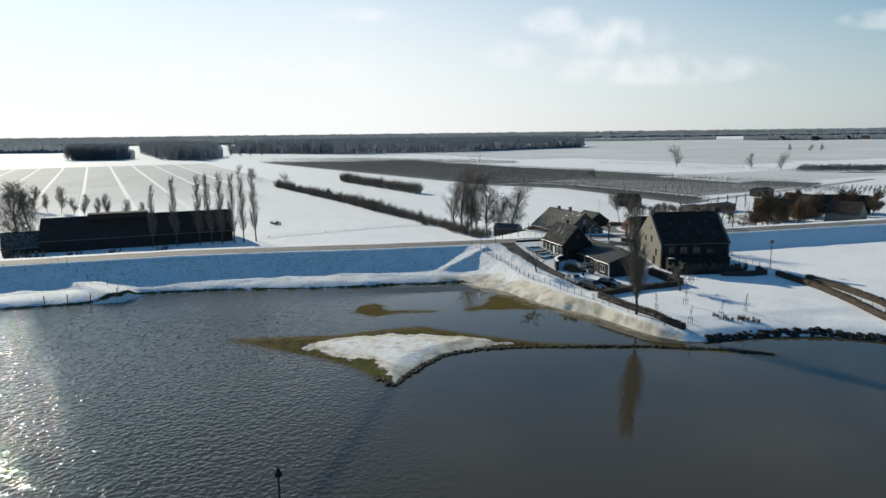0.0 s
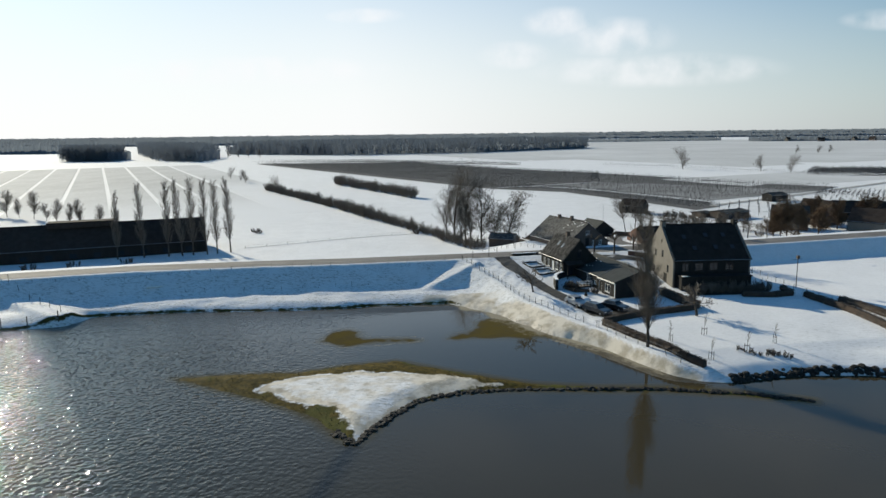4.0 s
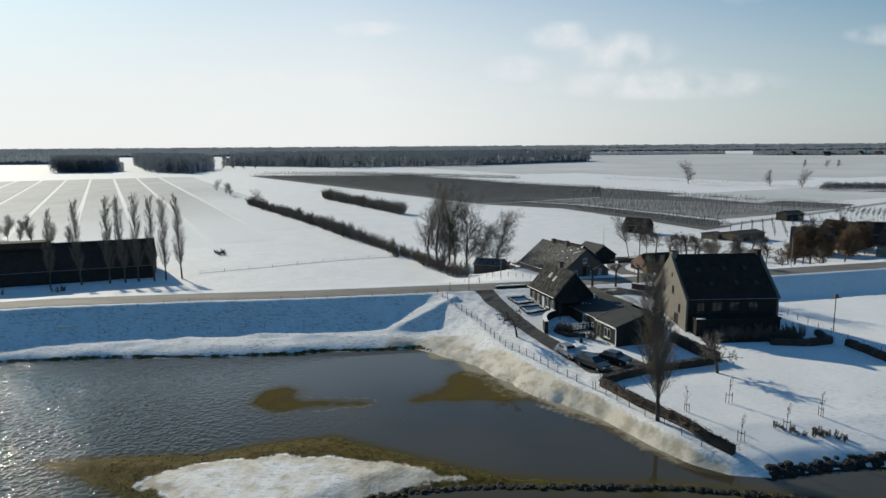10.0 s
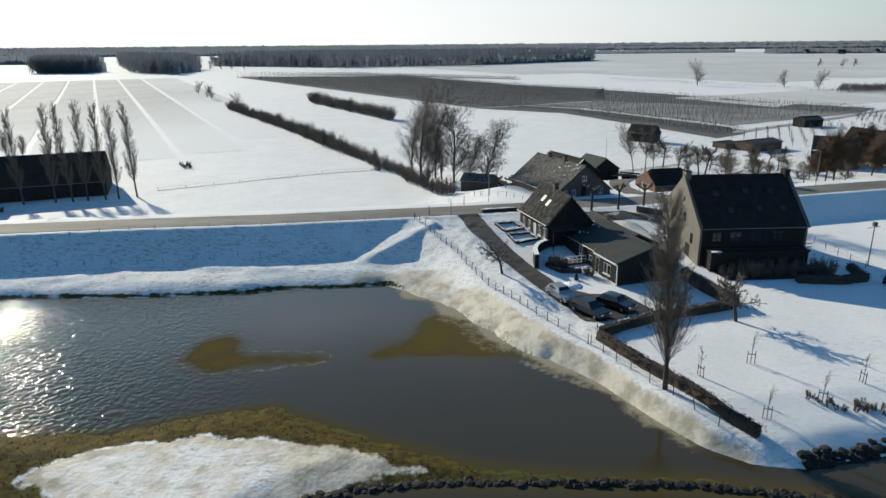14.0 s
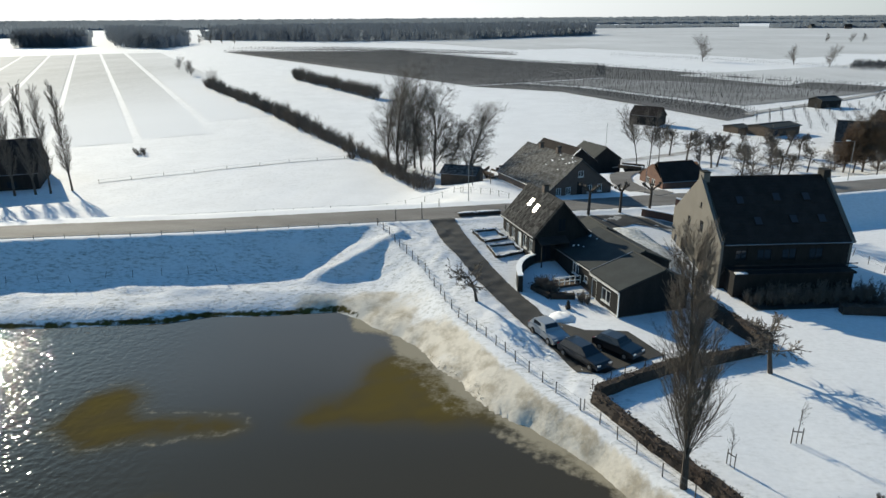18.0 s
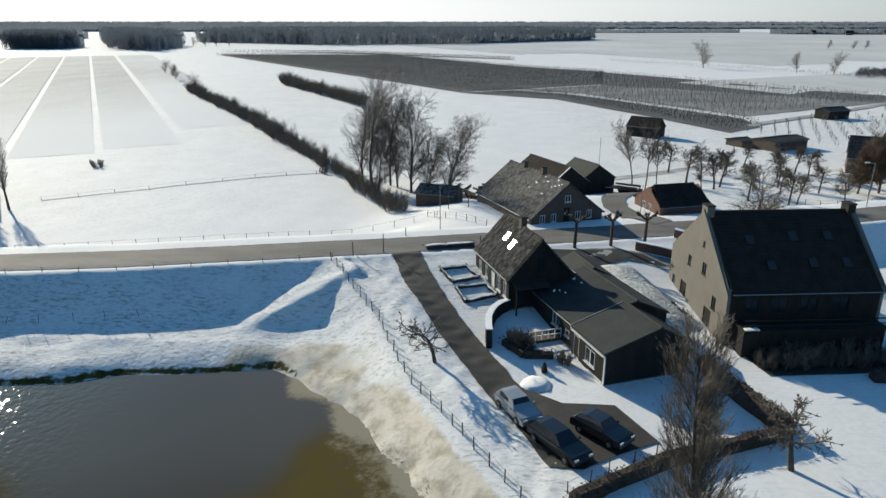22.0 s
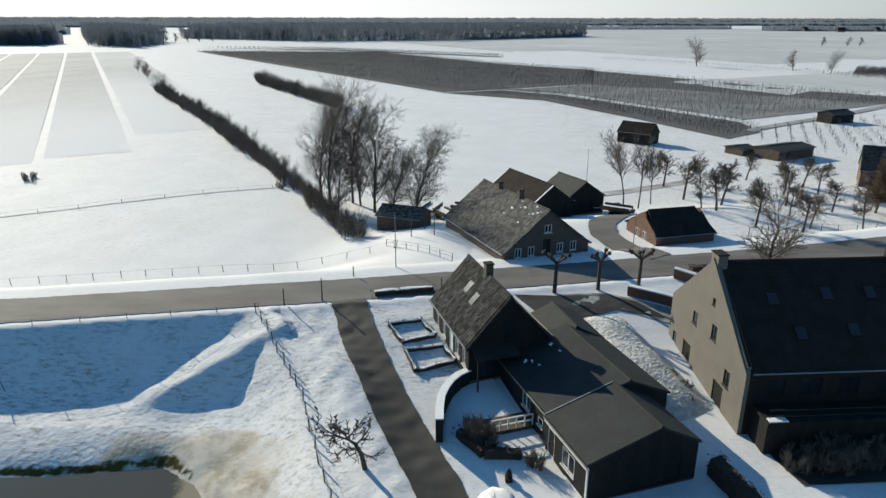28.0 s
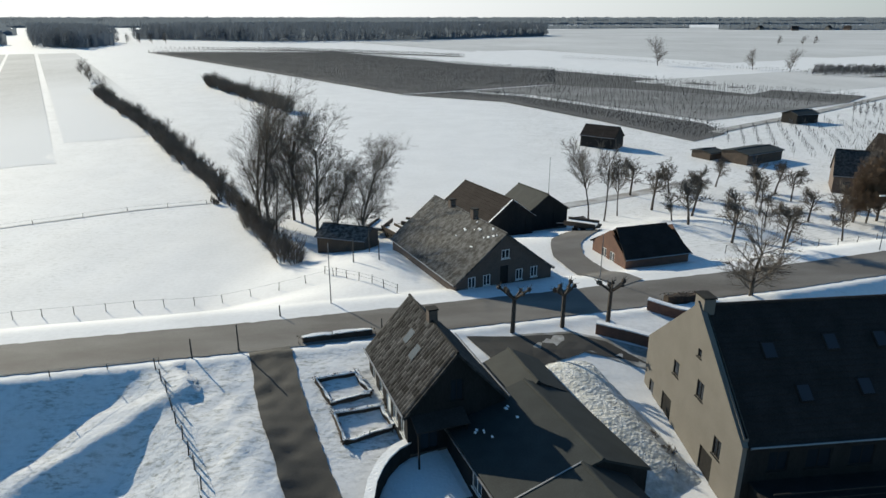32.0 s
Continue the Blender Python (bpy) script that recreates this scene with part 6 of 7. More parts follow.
# porch of the cottage
part("porch_roof", Build().slab(((-3.0, -5.9, 2.3), (0.4, -5.9, 2.3), (0.4, -4.64, 2.75), (-3.0, -4.64, 2.75)), 0.1), M_TILE, cottage)
for sx in (-2.9, 0.2):
    part("porch_post", Build().box(sx, -5.8, -0.6, sx + 0.1, -5.7, 2.25), M_BLACKWOOD, cottage)
chimney(farm, 0.0, -1.5, 5.4, 6.9, 0.6, 0.6, M_BRICK)
chimney(farm, 0.0, 3.5, 5.4, 6.7, 0.6, 0.6, M_BRICK)


def snow_on_roof(parent, width_half, eave, ridge, side, spots, seed):
    """Thin uneven snow left on a roof slope: (y, frac, size) each."""
    rnd = random.Random(seed)
    run, rise = width_half, ridge - eave
    L = math.hypot(run, rise)
    up, n, e = Vector((-side * run / L, 0, rise / L)), Vector((side * rise / L, 0, run / L)), Vector((0, 1, 0))
    for y, frac, size in spots:
        c = Vector((side * width_half * (1 - frac), y, eave + rise * frac + 0.12)) + n * 0.045
        m = 11
        ring = [c + (e * math.cos(6.283 * k / m) * 1.3 + up * math.sin(6.283 * k / m) * 0.8) * size * rnd.uniform(0.55, 1.2) for k in range(m)]
        top = [c.lerp(q, 0.8) + n * 0.05 for q in ring]
        b = Build().poly([*ring, *top], [(i, (i + 1) % m, m + (i + 1) % m, m + i) for i in range(m)] + [tuple(range(m, 2 * m))])
        if side < 0:
            b.f = [tuple(reversed(f)) for f in b.f]
        part("snow_patch", b, M_SNOW, parent, "patch of settled snow")


rnd = random.Random(3)
snow_on_roof(farm, 5.3, 1.9, 6.0, -1, [(rnd.uniform(-7, -1), rnd.uniform(0.55, 0.97), rnd.uniform(0.08, 0.2)) for _ in range(14)], 4)
snow_on_roof(link, 5.9, 2.2, 3.6, -1, [(rnd.uniform(-1, 2.4), rnd.uniform(0.3, 0.9), rnd.uniform(0.06, 0.13)) for _ in range(8)], 6)

# ---- more buildings ----
gable_house("hamlet_house", "brown brick house with a grey tiled roof", 99.5, 205, 2.5, 62.0, 9.5, 7.5, 3.0, 6.6, M_BRICK, M_OLDTILE, {"left": [(2, 0.8, 1.1, 1.3, "d"), (5, 0.8, 1.1, 1.3, "d")], "front": [(3.7, 3.4, 0.9, 1.2, "d")]}, courses=10)
gable_house("hamlet_house", "dark-roofed house with a steep gable in the hamlet", 112, 214, 2.5, 20.0, 10, 7.5, 3.0, 7.2, M_BRICK, M_TILE, {"front": [(2, 0.8, 1.1, 1.3, "d"), (5, 0.8, 1.1, 1.3, "d"), (3.7, 3.6, 0.9, 1.2, "d")]}, courses=10)
gable_house("hamlet_barn", "long dark barn in the hamlet", 130, 222, 2.5, 70.0, 16, 8, 2.8, 5.8, M_BLACKWOOD, M_TILE, {}, courses=8, category="barn")
gable_house("hamlet_house", "white-walled house among trees in the hamlet", 118, 198, 2.5, 40.0, 9, 7, 3.0, 6.4, M_RENDER, M_TILE, {"front": [(3.5, 0.8, 1.2, 1.3, "d")]}, courses=10)
gable_house("black_field_shed", "small black shed at the edge of the young orchard", 131, 280.5, 2.5, -70, 8, 5, 2.6, 3.4, M_BLACKWOOD, M_BITUMEN, {}, courses=1, category="shed")
gable_house("lean_to_shed", "low brown lean-to beside the field shed", 85.2, 233.6, 2.4, -62, 4.2, 4.6, 1.6, 2.0, M_BROWNWOOD, M_BITUMEN, {}, courses=1, category="shed")
gable_house("tree_shed", "low brown timber shed with a grey roof under tall trees", 16.0, 177.2, 3.2, 70.0, 6.2, 4.2, 2.0, 2.9, M_BROWNWOOD, M_THATCH, {"right": [(3, 0.05, 2.2, 1.8, "g")]}, courses=1, category="shed")
gable_house("thatched_shed", "low thatched shed at the end of the long barn", -104.5, 161.5, 2.5, -60, 8.0, 7.5, 1.6, 5.0, M_BLACKWOOD, M_THATCH, {}, courses=4, category="shed")
rnd = random.Random(12)
for k in range(16):
    gable_house("distant_house", "distant village house with a dark roof", 760 + k * 46 + rnd.uniform(-15, 15), 1530 + rnd.uniform(-50, 60), 2.5, rnd.uniform(0, 180), 13, 9, 4, 9, M_BRICK if k % 3 else M_RENDER, M_TILE, {}, courses=1)

# ---- garden by the cottage ----
def wall_line(name, label, pts, height, thick, material, snow=True, category="wall", level=None):
    """A garden wall along points, with a cap of snow."""
    x0, y0 = pts[0]
    t = thing(name, x0, y0, 0, 0, label, category)
    b, s = Build(), Build()
    n = len(pts)
    offs = []
    for k, (x, y) in enumerate(pts):
        a, c = pts[max(0, k - 1)], pts[min(n - 1, k + 1)]
        dx, dy = c[0] - a[0], c[1] - a[1]
        L = math.hypot(dx, dy)
        offs.append((-dy / L * thick / 2, dx / L * thick / 2))
    for k, ((x, y), (ox, oy)) in enumerate(zip(pts, offs)):
        g = land_z(x, y)
        z = (level if level is not None else g) + height
        for bb, lo, hi, wide in ((b, g - 0.3, z, 1.0), (s, z + 0.003, z + 0.10, 1.15)):
            bb.v += [(x - x0 + ox * wide, y - y0 + oy * wide, lo), (x - x0 - ox * wide, y - y0 - oy * wide, lo), (x - x0 - ox * wide, y - y0 - oy * wide, hi), (x - x0 + ox * wide, y - y0 + oy * wide, hi)]
    for bb in (b, s):
        bb.f = [(4 * k + i, 4 * k + (i + 1) % 4, 4 * k + 4 + (i + 1) % 4, 4 * k + 4 + i) for k in range(n - 1) for i in range(4)] + [(3, 2, 1, 0), tuple(4 * n - 4 + i for i in range(4))]
    part("body", b, material, t)
    if snow:
        part("snow_cap", s, M_SNOW, t, "settled snow")
    return t


arc = [(25.2, 134.3), (24.4, 134.1), (23.5, 133.6), (22.7, 132.9), (22.1, 132.0), (21.7, 131.0), (21.4, 129.8), (21.3, 128.4), (21.3, 126.9)]
wall_line("curved_garden_wall", "curved dark garden wall capped with snow round the terrace", arc, 1.25, 0.5, M_STONE, True, level=4.3)
terrace = tagged(patch("terrace", [(25.2, 133.9), (23.6, 133.2), (22.2, 131.6), (21.7, 129.4), (21.7, 127), (24.4, 126.4), (27.0, 129.6)], 0.07, M_SNOW), "snow-covered terrace behind the curved wall", "terrace", kind="structure")
# white balustrade of the deck
bal = thing("deck_balustrade", 24.9, 128.3, 4.15, 18.5, "white wooden balustrade of the raised deck", "balustrade")
part("deck", Build().box(-0.4, -0.7, -0.6, 2.7, 1.0, -0.02), M_BROWNWOOD, bal)
for k in range(6):
    part("baluster", Build().box(-0.35 + 0.6 * k, -0.68, -0.018, -0.27 + 0.6 * k, -0.6, 0.8), M_WHITE, bal)
for h in (0.35, 0.8):
    part("handrail", Build().box(-0.38, -0.7, h + 0.003, 2.7, -0.58, h + 0.08), M_WHITE, bal)
# box-edged beds
for ring in ([(16.9, 140.6), (19.6, 141.4), (20.8, 139.2), (18.2, 138.2), (16.9, 140.6)], [(18.5, 137.2), (21.6, 137.9), (22.4, 135.9), (19.4, 134.6), (18.5, 137.2)]):
    hedge("low clipped box edging round a snowy bed", ring, 0.34, 0.24, 31, True, group="box edging")
hedge("low dark hedge along the road before the cottage", [(15.2, 145.8), (17.5, 146.4), (20.5, 147.0)], 0.5, 0.5, 33, True)
hedge("low clipped hedge by the annex terrace", [(22.6, 127.6), (24.2, 125.6), (26.6, 125.6)], 0.6, 0.6, 35)
stand(shrub("dense dark garden shrub beside the deck", 91, 1.2, 26, 0.7, "garden shrubs"), [(23.9, 127.4, 1.0), (24.4, 126.7, 0.9), (23.5, 128.2, 0.7), (27.4, 124.6, 0.7)])
# brown shrubs and bare soil along the cottage wall
tagged(patch("soil_bed", [(21.3, 143.2), (22.4, 143.5), (24.6, 136.6), (23.6, 136.0), (22.6, 138.6)], 0.07, mat("bare_garden_soil", (0.085, 0.062, 0.046), 0.95, second=(0.16, 0.13, 0.105), scale=1.4, amount=0.8, bump=0.05, bump_scale=7)), "bare brown garden soil along the cottage wall", "garden bed", kind="structure")
stand(shrub("dry reddish-brown garden shrub against the cottage", 92, 0.9, 20, 0.45, "shrubs against the cottage"), [(21.9 + 0.30 * k, 142.6 - 0.95 * k, 0.75 + 0.2 * (k % 3)) for k in range(7)])
# brick planters by the road
wall_line("brick_planter_wall", "low red-brick wall with snow on top by the road", [(38.6, 146.8), (41.0, 145.6), (43.4, 144.4)], 0.9, 0.5, M_REDBRICK)
wall_line("brick_planter_wall", "low red-brick wall with snow on top by the road", [(44.0, 150.4), (46.0, 149.2), (48.2, 148.2)], 0.9, 0.5, M_REDBRICK)
hedge("dark hedge along the road beside the tall house", [(46.2, 152.0), (50.0, 152.4)], 0.8, 0.9, 38)
tagged(patch("paved_corner", [(31.7, 146.5), (36.6, 146.9), (38.6, 146.0), (43.3, 143.9), (42.2, 141.6), (40.0, 142.6), (36.0, 145.0), (33.5, 143.9)], 0.06, mat("thin_snow_on_paving", (0.20, 0.19, 0.17), 0.85, second=(0.45, 0.45, 0.44), scale=0.9, amount=0.9)), "paving under thin melting snow", "pavement", kind="structure")
tagged(ribbon("farm_drive", [(44.6, 156.6), (42.0, 160.5), (40.6, 166), (41.5, 171), (46, 178)], 1.7, 1.7, 0.10, M_ASPHALT, 0.4, 0.14), "grey farm track beside the barn", "track", kind="structure")
tagged(ribbon("field_track", [(44, 196), (60, 204), (76, 214)], 1.2, 1.2, 0.05, mat("muddy_snow_track", (0.30, 0.28, 0.26), 0.9, second=(0.5, 0.5, 0.5), scale=0.4, amount=0.9)), "muddy track through the snow", "track", kind="structure")
tagged(ribbon("orchard_lane", [(100, 264), (104, 268), (139, 293.6), (165, 314), (230, 366)], 1.6, 1.6, 0.16, mat("muddy_lane", (0.26, 0.25, 0.235), 0.9, second=(0.42, 0.42, 0.41), scale=0.3, amount=0.8)), "grey lane between the orchard blocks", "track", kind="structure")
tagged(ribbon("field_ditch", [(-48.7, 180.4), (-34.7, 188.7), (-18.7, 198.1), (-6.3, 202.3)], 0.3, 0.3, 0.06, M_FIELD), "shallow snow-filled ditch across the field", "ditch", kind="structure")

# ---- poles, lamps, signs ----
def pole(name, label, x, y, h, r, category, top=None):
    t = thing(name, x, y, land_z(x, y), 0, label, category)
    part("post", Build().stick((0, 0, -0.3), (0, 0, h), r, r * 0.7, 8), M_STEEL if r < 0.07 else M_WOOD, t)
    if top == "lamp":
        part("arm", Build().stick((0, 0, h - 0.05), (-1.0, -0.3, h + 0.15), 0.035, 0.03, 6), M_STEEL, t)
        part("lamp_head", Build().box(-1.5, -0.42, h + 0.08, -0.9, -0.2, h + 0.2), M_WHITE, t)
    if top == "nest":
        part("nest_box", Build().prism([(-0.22, -0.22, h), (0.22, -0.22, h), (0.22, 0.22, h), (-0.22, 0.22, h)], 0.5), M_BROWNWOOD, t)
        part("crossbar", Build().stick((-0.8, 0, h - 0.25), (0.8, 0.2, h - 0.1), 0.04, 0.04, 6), M_WOOD, t)
    if top == "sign":
        part("sign_plate", Build().prism([(0.36 * math.cos(radians(a)), -0.03, h + 0.1 + 0.36 * math.sin(radians(a))) for a in range(0, 360, 30)], 0.001), M_WHITE, t)
    return t


pole("street_lamp", "slim grey street lamp beside the dike road", 74.6, 165.0, 6.0, 0.06, "street lamp", "lamp")
pole("street_lamp", "slim grey street lamp beside the dike road", 16.6, 153.4, 5.6, 0.06, "street lamp")
pole("nest_pole", "tall wooden pole with a nest box in the snow", 63.4, 129.2, 5.2, 0.08, "pole", "nest")
pole("flag_pole", "slim white pole by the farmhouse drive", 41.9, 157.8, 4.6, 0.05, "pole")
pole("radio_mast", "thin mast behind the black barn", 44.5, 196, 8.0, 0.05, "mast")
for x, y, h in ((17.5, 166.8, 2.6), (20.3, 166.2, 2.2), (19.0, 170.5, 3.0), (12.6, 150.8, 1.0), (21.3, 147.8, 1.0), (10.6, 144.6, 2.2), (7.4, 143.6, 1.6)):
    pole("roadside_post", "short weathered roadside post", x, y, h, 0.07, "post")
mark = thing("river_mark", -13.2, 47.6, 1.3, 0, "dark river mark with a pointed top in the water", "river mark")
part("post", Build().stick((0, 0, -1.5), (0, 0, 3.0), 0.10, 0.09, 8), M_WOOD, mark)
part("topmark", Build().stick((0, 0, 2.95), (0, 0, 3.65), 0.33, 0.03, 10), M_BLACKWOOD, mark)
plank = thing("drift_board", -49.6, 130.4, land_z(-49.6, 130.4), 25, "pale board lying on the dike slope", "board")
part("board", Build().box(-1.6, -0.3, 0.02, 1.6, 0.3, 0.22), M_WHITE, plank)

# ---- stones of the groyne and the bank ----
def stone_mesh(seed, r):
    rnd = random.Random(seed)
    b = Build()
    k = 7
    for i, (rad, z) in enumerate(((0.9, -0.5), (1.05, 0.0), (0.7, 0.45), (0.0, 0.55))):
        if rad:
            b.v += [(r * rad * rnd.uniform(0.75, 1.2) * math.cos(6.283 * j / k), r * rad * rnd.uniform(0.75, 1.2) * math.sin(6.283 * j / k), r * z * rnd.uniform(0.8, 1.1)) for j in range(k)]
        else:
            b.v.append((0, 0, r * z))
    for i in range(2):
        b.f += [(i * k + j, i * k + (j + 1) % k, (i + 1) * k + (j + 1) % k, (i + 1) * k + j) for j in range(k)]
    b.f += [(2 * k + j, 2 * k + (j + 1) % k, 3 * k) for j in range(k)]
    me = bpy.data.meshes.new("stone")
    me.from_pydata(b.v, [], b.f)
    me.materials.append(M_STONE)
    return me


STONES = [stone_mesh(k, 0.26 + 0.06 * k) for k in range(4)]


def stones(name, label, line, step, rows, seed, spread_by=0.5, sink=0.06):
    rnd = random.Random(seed)
    t = thing(name, line[0][0], line[0][1], 0, 0, label, "stone bank")
    for r in range(rows):
        for x, y in along(line, step, seed + r, spread_by):
            o = new("stone", rnd.choice(STONES))
            o.parent = t
            o.matrix_basis = pose(x - line[0][0], y - line[0][1], max(WATER_Z, land_z(x, y)) - sink, rnd.uniform(-20, 20), rnd.uniform(-20, 20), rnd.uniform(0, 360))
    return t


stones("groyne", "dark basalt groyne running out from the islet", [(7, 87.3), (12, 87.6), (20, 87.5), (27.3, 87.4), (35.5, 86.0), (42.8, 83.7)], 0.72, 5, 1, 0.22, 0.10)
stones("islet_revetment", "dark basalt edge along the islet", [(-8.6, 76.6), (-6.3, 73.9), (-4.5, 78), (-2.4, 82), (-1, 84), (2, 86), (7, 87.2)], 0.5, 4, 5, 0.35)
stones("bank_revetment", "dark rubble along the shore", [(36.4, 89.9), (41, 91.0), (46, 92.0), (53, 92.0), (60, 89.3), (68, 87.6)], 0.55, 5, 9, 0.55, 0.0)


# ---- sedge on the wet ground ----
def sedge(label, ring, count, height, seed):
    rnd = random.Random(seed)
    xs, ys = [p[0] for p in ring], [p[1] for p in ring]
    X = np.array([rnd.uniform(min(xs), max(xs)) for _ in range(count)])
    Y = np.array([rnd.uniform(min(ys), max(ys)) for _ in range(count)])
    ok = inside(ring, X, Y) > 0.2
    Z = land(X, Y)
    b = Build()
    for x, y, z in zip(X[ok], Y[ok], Z[ok]):
        if z < WATER_Z - 0.04 or inside(ISLET_SNOW, np.array([x]), np.array([y]))[0] > -0.2:
            continue
        for _ in range(3):
            h, a = height * rnd.uniform(0.4, 1.2), rnd.uniform(0, 6.28)
            w, l = 0.03, 0.12
            dx, dy = math.cos(a), math.sin(a)
            b.poly([(x - dy * w, y + dx * w, z - 0.02), (x + dy * w, y - dx * w, z - 0.02), (x + dx * l + rnd.uniform(-0.1, 0.1), y + dy * l, z + h)], [(0, 1, 2)])
    return tagged(part("sedge", b, M_REED), label, "sedge", kind="stuff")


sedge("olive sedge on the flooded islet", ISLET, 5000, 0.13, 1)
sedge("olive sedge tussocks in the shallow water", SEDGE[0], 1200, 0.13, 2)
sedge("olive sedge in the flooded corner", SEDGE[1], 1500, 0.10, 3)


# ---- cars ----
def paint(name, colour):
    m = bpy.data.materials.new(name)
    m.use_nodes = True
    b = m.node_tree.nodes["Principled BSDF"]
    b.inputs["Base Color"].default_value = (*colour, 1)
    b.inputs["Roughness"].default_value, b.inputs["Metallic"].default_value = 0.35, 0.3
    b.inputs["Coat Weight"].default_value = 0.6
    return m


M_TYRE = mat("black_rubber", (0.012, 0.012, 0.012), 0.9)
M_LAMP = mat("clear_lamp_glass", (0.6, 0.6, 0.58), 0.15)
M_REAR = mat("red_lamp_glass", (0.35, 0.02, 0.02), 0.2)


def car(label, x, y, rz, colour, length=4.4, roof=1.48, snow=False):
    """A parked car facing its own +y."""
    t = thing("car", x, y, land_z(x, y) + 0.08, rz, label, "car", "parked cars")
    m = paint("car_paint", colour)
    hl, w = length / 2, 0.88
    # side profile of the body, then of the cabin
    low = [(-hl, 0.35), (-hl, 0.80), (-hl + 0.25, 0.93), (hl - 1.35, 0.95), (hl - 0.25, 0.80), (hl, 0.66), (hl, 0.32)]
    b = Build()
    n = len(low)
    for s, inset in ((-1, 0.05), (-1, 0.0), (1, 0.0), (1, 0.05)):
        b.v += [(s * (w - inset), py, pz) for py, pz in low]
    b.f = [(c * n + k, c * n + (k + 1) % n, (c + 1) * n + (k + 1) % n, (c + 1) * n + k) for c in range(3) for k in range(n)] + [tuple(reversed(range(n))), tuple(3 * n + k for k in range(n))]
    part("body", b, m, t)
    cab = [(-hl + 0.22, 0.92), (-hl + 0.62, roof - 0.06), (-hl + 1.1, roof), (0.25, roof - 0.02), (hl - 1.25, 0.93)]
    b = Build()
    for s, k in ((-1, 1), (1, 1)):
        b.v += [(s * (w - 0.06 - (0.20 if pz > 1.0 else 0.0)), py, pz) for py, pz in cab]
    q = len(cab)
    b.f = [(k, (k + 1) % q, q + (k + 1) % q, q + k) for k in range(q)] + [tuple(reversed(range(q))), tuple(range(q, 2 * q))]
    part("cabin", b, m, t)
    for s in (-1, 1):
        part("side_window", Build().poly([(s * (w - 0.085), -hl + 0.55, 0.98), (s * (w - 0.085), hl - 1.5, 0.98), (s * (w - 0.235), 0.15, roof - 0.1), (s * (w - 0.235), -hl + 0.8, roof - 0.12)], [(0, 1, 2, 3) if s > 0 else (3, 2, 1, 0)]), M_GLASS, t)
        part("mirror", Build().box(s * w - 0.06 + (0.06 if s > 0 else -0.12), hl - 1.55, 0.92, s * w + 0.06 + (0.06 if s > 0 else -0.12), hl - 1.42, 1.06), m, t)
        part("headlight", Build().box(s * 0.62 - 0.18, hl - 0.06, 0.60, s * 0.62 + 0.18, hl + 0.01, 0.74), M_LAMP, t)
        part("tail_light", Build().box(s * 0.70 - 0.12, -hl - 0.01, 0.62, s * 0.70 + 0.12, -hl + 0.05, 0.86), M_REAR, t)
        for py in (-hl + 0.8, hl - 0.85):
            tyre = part("tyre", Build().stick((s * (w - 0.2), py, 0.31), (s * (w + 0.012), py, 0.31), 0.31, 0.31, 16), M_TYRE, t)
            part("rim", Build().stick((s * (w - 0.02), py, 0.31), (s * (w + 0.02), py, 0.31), 0.19, 0.17, 12), M_STEEL, tyre)
    part("windscreen", Build().poly([(-0.72, hl - 1.33, 0.985), (0.72, hl - 1.33, 0.985), (0.56, 0.31, roof - 0.04), (-0.56, 0.31, roof - 0.04)], [(0, 1, 2, 3)]), M_GLASS, t)
    part("rear_window", Build().poly([(0.66, -hl + 0.28, 1.02), (-0.66, -hl + 0.28, 1.02), (-0.54, -hl + 0.56, roof - 0.1), (0.54, -hl + 0.56, roof - 0.1)], [(0, 1, 2, 3)]), M_GLASS, t)
    if snow:
        part("snow", Build().box(-0.6, -hl + 1.05, roof + 0.01, 0.6, 0.2, roof + 0.08), M_SNOW, t, "snow on the roof")
    return t


car("silver-grey parked car on the driveway", 22.9, 117.3, 206, (0.32, 0.33, 0.34), 4.1, 1.48)
car("black parked estate car on the driveway", 25.3, 113.4, 214, (0.012, 0.013, 0.015), 4.7, 1.52)
car("dark parked hatchback on the parking area", 28.4, 114.7, 222, (0.02, 0.022, 0.026), 4.1, 1.46)


# ---- farmyard clutter ----
def trailer(x, y, rz, label):
    t = thing("farm_trailer", x, y, land_z(x, y), rz, label, "trailer", "farmyard machines")
    part("bed", Build().box(-1.0, -2.0, 0.7, 1.0, 2.0, 0.85), M_BROWNWOOD, t)
    for s in (-1, 1):
        part("side_board", Build().box(s * 1.0 - 0.04, -2.0, 0.853, s * 1.0 + 0.04, 2.0, 1.3), M_BROWNWOOD, t)
        for py in (-0.5, 0.5):
            part("wheel", Build().stick((s * 0.85, py, 0.36), (s * 1.05, py, 0.36), 0.36, 0.36, 14), M_TYRE, t)
    part("drawbar", Build().stick((0, 2.0, 0.7), (0, 3.3, 0.5), 0.05, 0.04, 6), M_STEEL, t)
    part("snow", Build().box(-0.9, -1.9, 0.855, 0.9, 1.9, 1.0), M_SNOW, t, "settled snow")
    return t


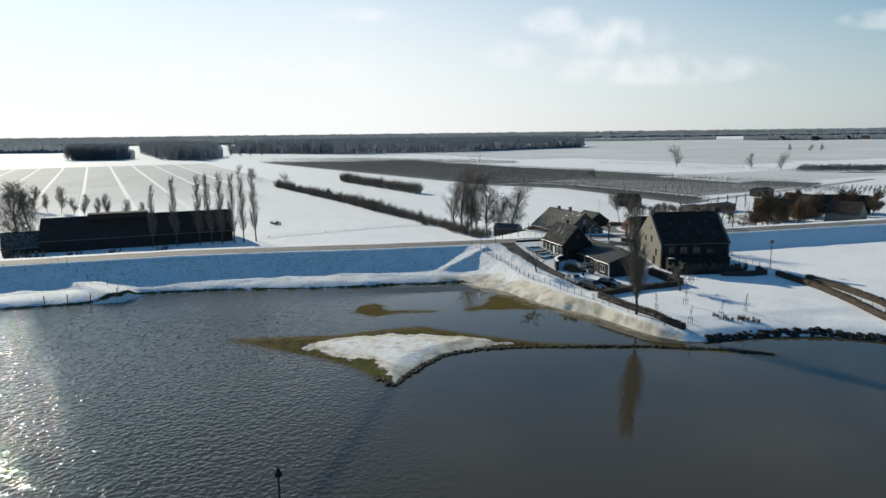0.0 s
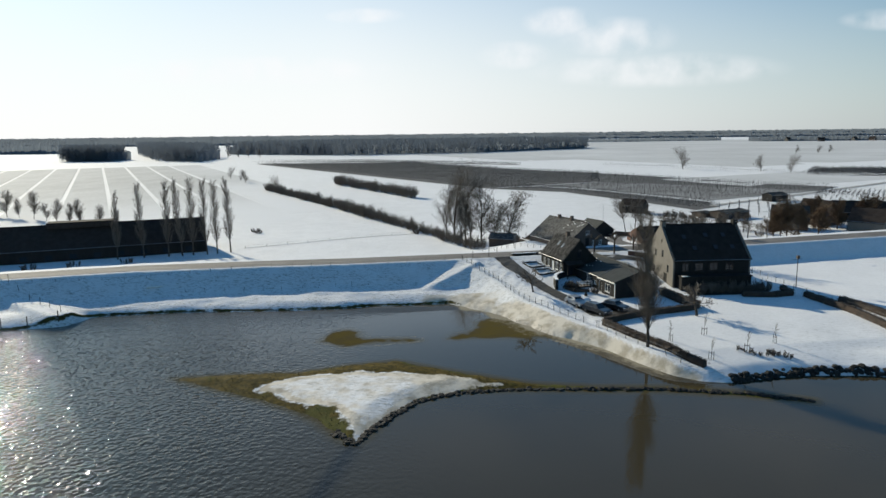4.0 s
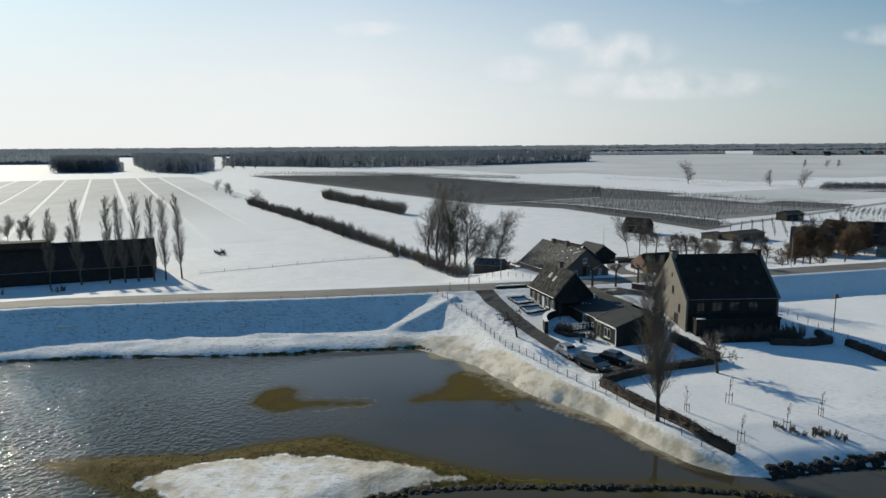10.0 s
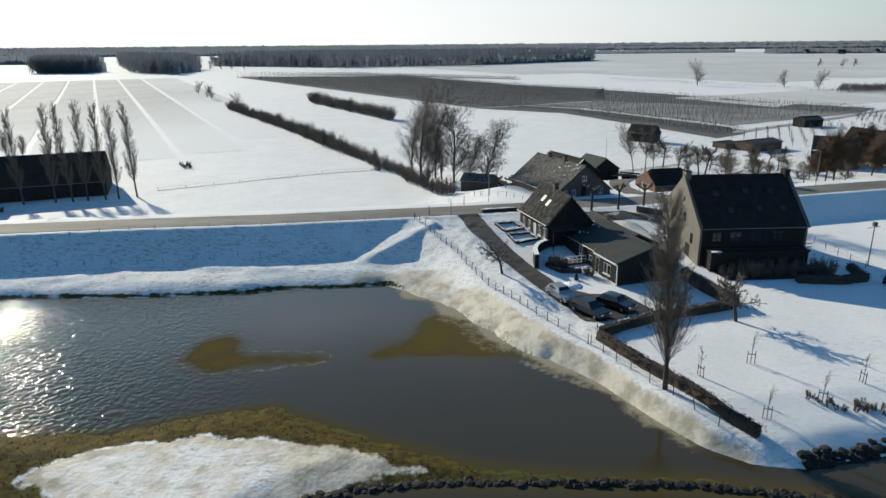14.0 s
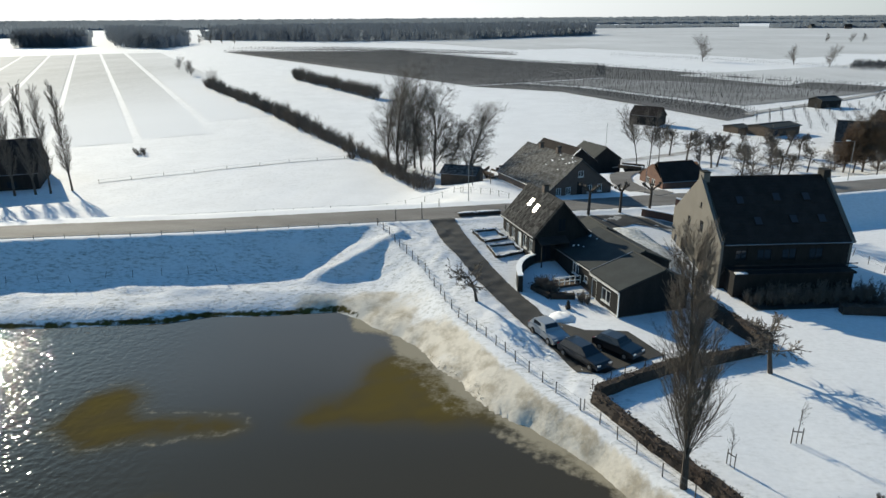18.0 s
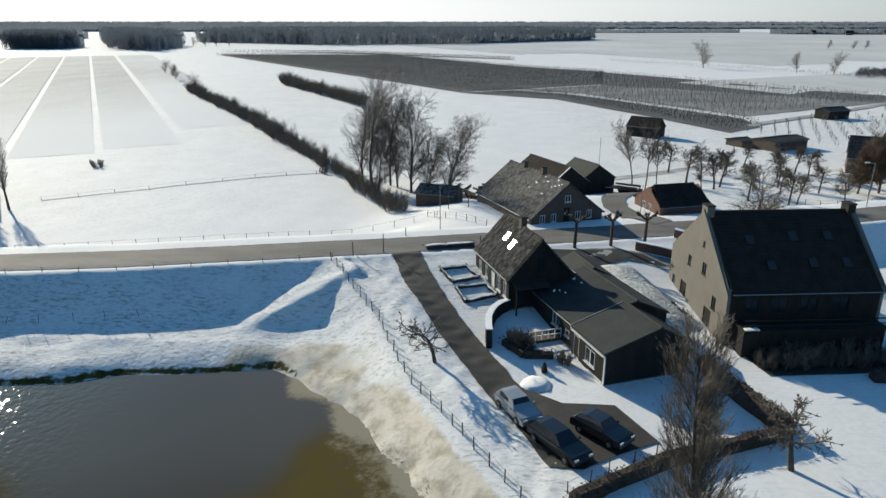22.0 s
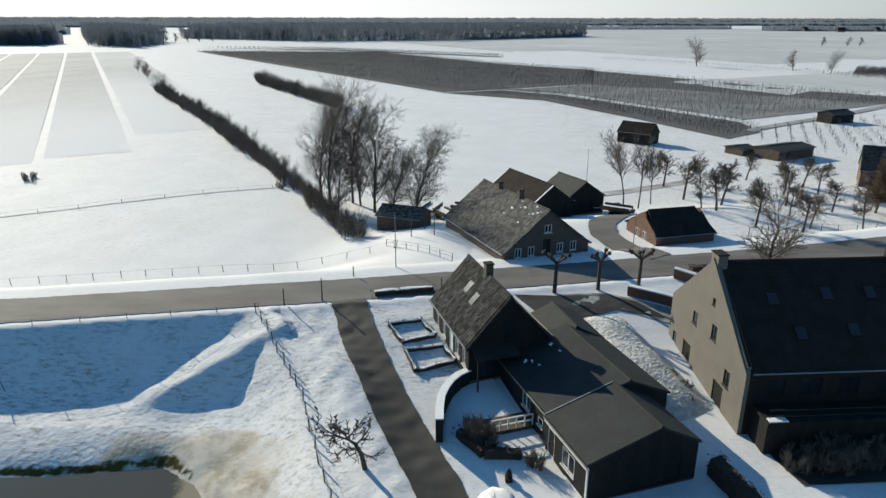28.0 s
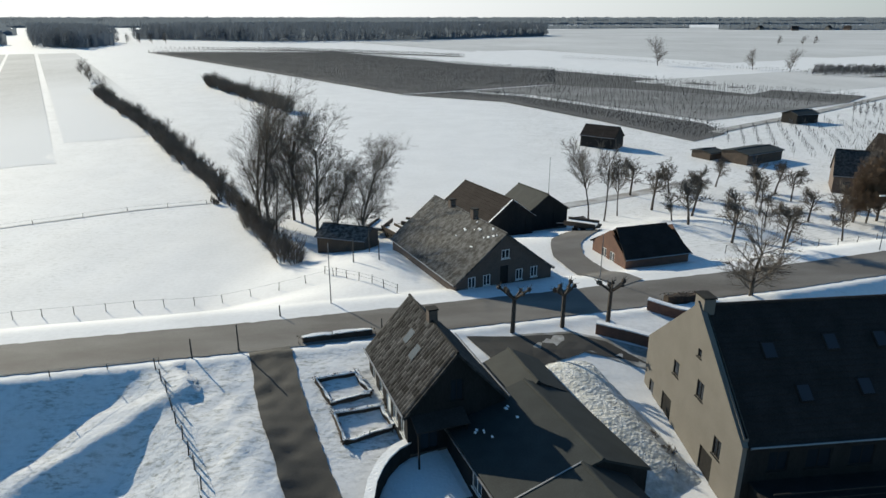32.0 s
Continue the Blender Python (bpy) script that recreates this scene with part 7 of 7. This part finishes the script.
trailer(21.6, 183.5, 30, "old flat farm trailer loaded with snow")
trailer(24.6, 186.5, 70, "old flat farm trailer loaded with snow")
trailer(19.6, 186.5, -20, "old flat farm trailer loaded with snow")
trailer(45.2, 178.5, 60, "old flat farm trailer beside the black barn")
pile = thing("wood_pile", 46.8, 182.5, land_z(46.8, 182.5), 20, "stack of logs under snow beside the barn", "wood pile")
rnd = random.Random(2)
for k in range(24):
    part("log", Build().stick((-0.9 + rnd.uniform(-0.1, 0.1), -2 + 0.55 * (k % 8), 0.2 + 0.36 * (k // 8)), (0.9 + rnd.uniform(-0.1, 0.1), -2 + 0.55 * (k % 8), 0.2 + 0.36 * (k // 8)), 0.2, 0.19, 7), M_BARK, pile)
tub = thing("garden_figure", 25.6, 123.4, land_z(25.6, 123.4), 0, "small dark stone garden ornament in the snow", "ornament")
part("plinth", Build().box(-0.22, -0.22, 0, 0.22, 0.22, 0.3), M_STONE, tub)
part("urn", Build().stick((0, 0, 0.302), (0, 0, 0.55), 0.10, 0.2, 8).stick((0, 0, 0.55), (0, 0, 0.85), 0.2, 0.08, 8), M_STONE, tub)
heap = thing("snow_heap", 24.6, 121.6, land_z(24.6, 121.6), 0, "heap of cleared snow beside the driveway", "snow heap")
part("mound", Build().ball((0, 0, -0.1), 1.3, 0.36, 4, 0.2), M_SNOW, heap, smooth=True)


# ---- roof tiles of the cottage, each by itself on the slope above the garden ----
def tile_mesh(w, l):
    """A pantile, rounded across, lying along +y of its slope."""
    b = Build()
    prof = [(-0.5, 0.0), (-0.30, 0.05), (0.0, 0.062), (0.28, 0.035), (0.5, 0.0)]
    for y in (0, 1):
        b.v += [(x * w, y * l, z + 0.03 * (1 - y)) for x, z in prof]
    b.v += [(x * w, 0, -0.01) for x, z in prof]
    k = len(prof)
    b.f = [(i, i + 1, k + i + 1, k + i) for i in range(k - 1)] + [(2 * k + i, 2 * k + i + 1, i + 1, i) for i in range(k - 1)]
    me = bpy.data.meshes.new("tile")
    me.from_pydata(b.v, [], b.f)
    me.materials.append(M_OLDTILE)
    return me


slope = [c for c in cottage.children if c.name.startswith("roof")][0]
half, e0, r0, over_by = 3.2, 2.9, 6.4, 0.3
ang = math.atan2(r0 - e0, half)
foot = Vector((-half - over_by, 0, e0 - (r0 - e0) / half * over_by + 0.12))
run = (half + over_by) / math.cos(ang)
rows_n, cols_n = 11, 27
tm = tile_mesh(9.5 / cols_n * 1.06, run / rows_n * 1.1)
rnd = random.Random(17)
for i in range(rows_n):
    for j in range(cols_n):
        up = run * i / rows_n
        o = new("tile", tm)
        o.parent = slope
        place = Vector((foot.x + math.cos(ang) * up, 4.6 - (j + 0.5) * 9.2 / cols_n, foot.z + math.sin(ang) * up))
        nrm = Vector((-math.sin(ang), 0, math.cos(ang)))
        o.matrix_basis = Matrix.Translation(place + nrm * 0.045) @ Matrix.Rotation(-math.pi / 2, 4, "Z") @ Matrix.Rotation(ang, 4, "X") @ pose(0, 0, 0, rnd.uniform(-1.5, 1.5), rnd.uniform(-2.5, 2.5), rnd.uniform(-1, 1))


# ---- the heaped snow bank between the outbuildings and the tall house ----
HA, HB, HW = Vector((34.4, 143.0)), Vector((38.9, 129.6)), 2.9
hd = (HB - HA).normalized()
gu, gv = np.meshgrid(np.linspace(0, 1, 40), np.linspace(-1, 1, 22))
hx = HA.x + (HB.x - HA.x) * gu - hd.y * gv * HW
hy = HA.y + (HB.y - HA.y) * gu + hd.x * gv * HW
hz = land(hx, hy) - 0.12 + (1 - gv ** 2) * (1 - (2 * gu - 1) ** 4) * (1.05 + 0.30 * wobble(hx, hy, 0.9, 41)) + 0.07 * wobble(hx, hy, 2.6, 42) * (np.abs(gv) < 0.95)
heap = Build()
heap.v = [tuple(map(float, q)) for q in zip(hx.ravel(), hy.ravel(), hz.ravel())]
heap.f = [(r * 40 + c, r * 40 + c + 1, r * 40 + 41 + c, r * 40 + 40 + c) for r in range(21) for c in range(39)]
tagged(part("snow_heap", heap, M_BANK, smooth=True), "lumpy bank of trodden greyish snow beside the outbuildings", "snow heap", kind="stuff")
stand(shrub("bare brown twigs standing in the snow bank", 95, 1.0, 16, 0.5, "twigs in the snow bank"), [(39.2, 134.6, 0.5), (39.7, 133.2, 0.6), (39.4, 131.8, 0.5)])
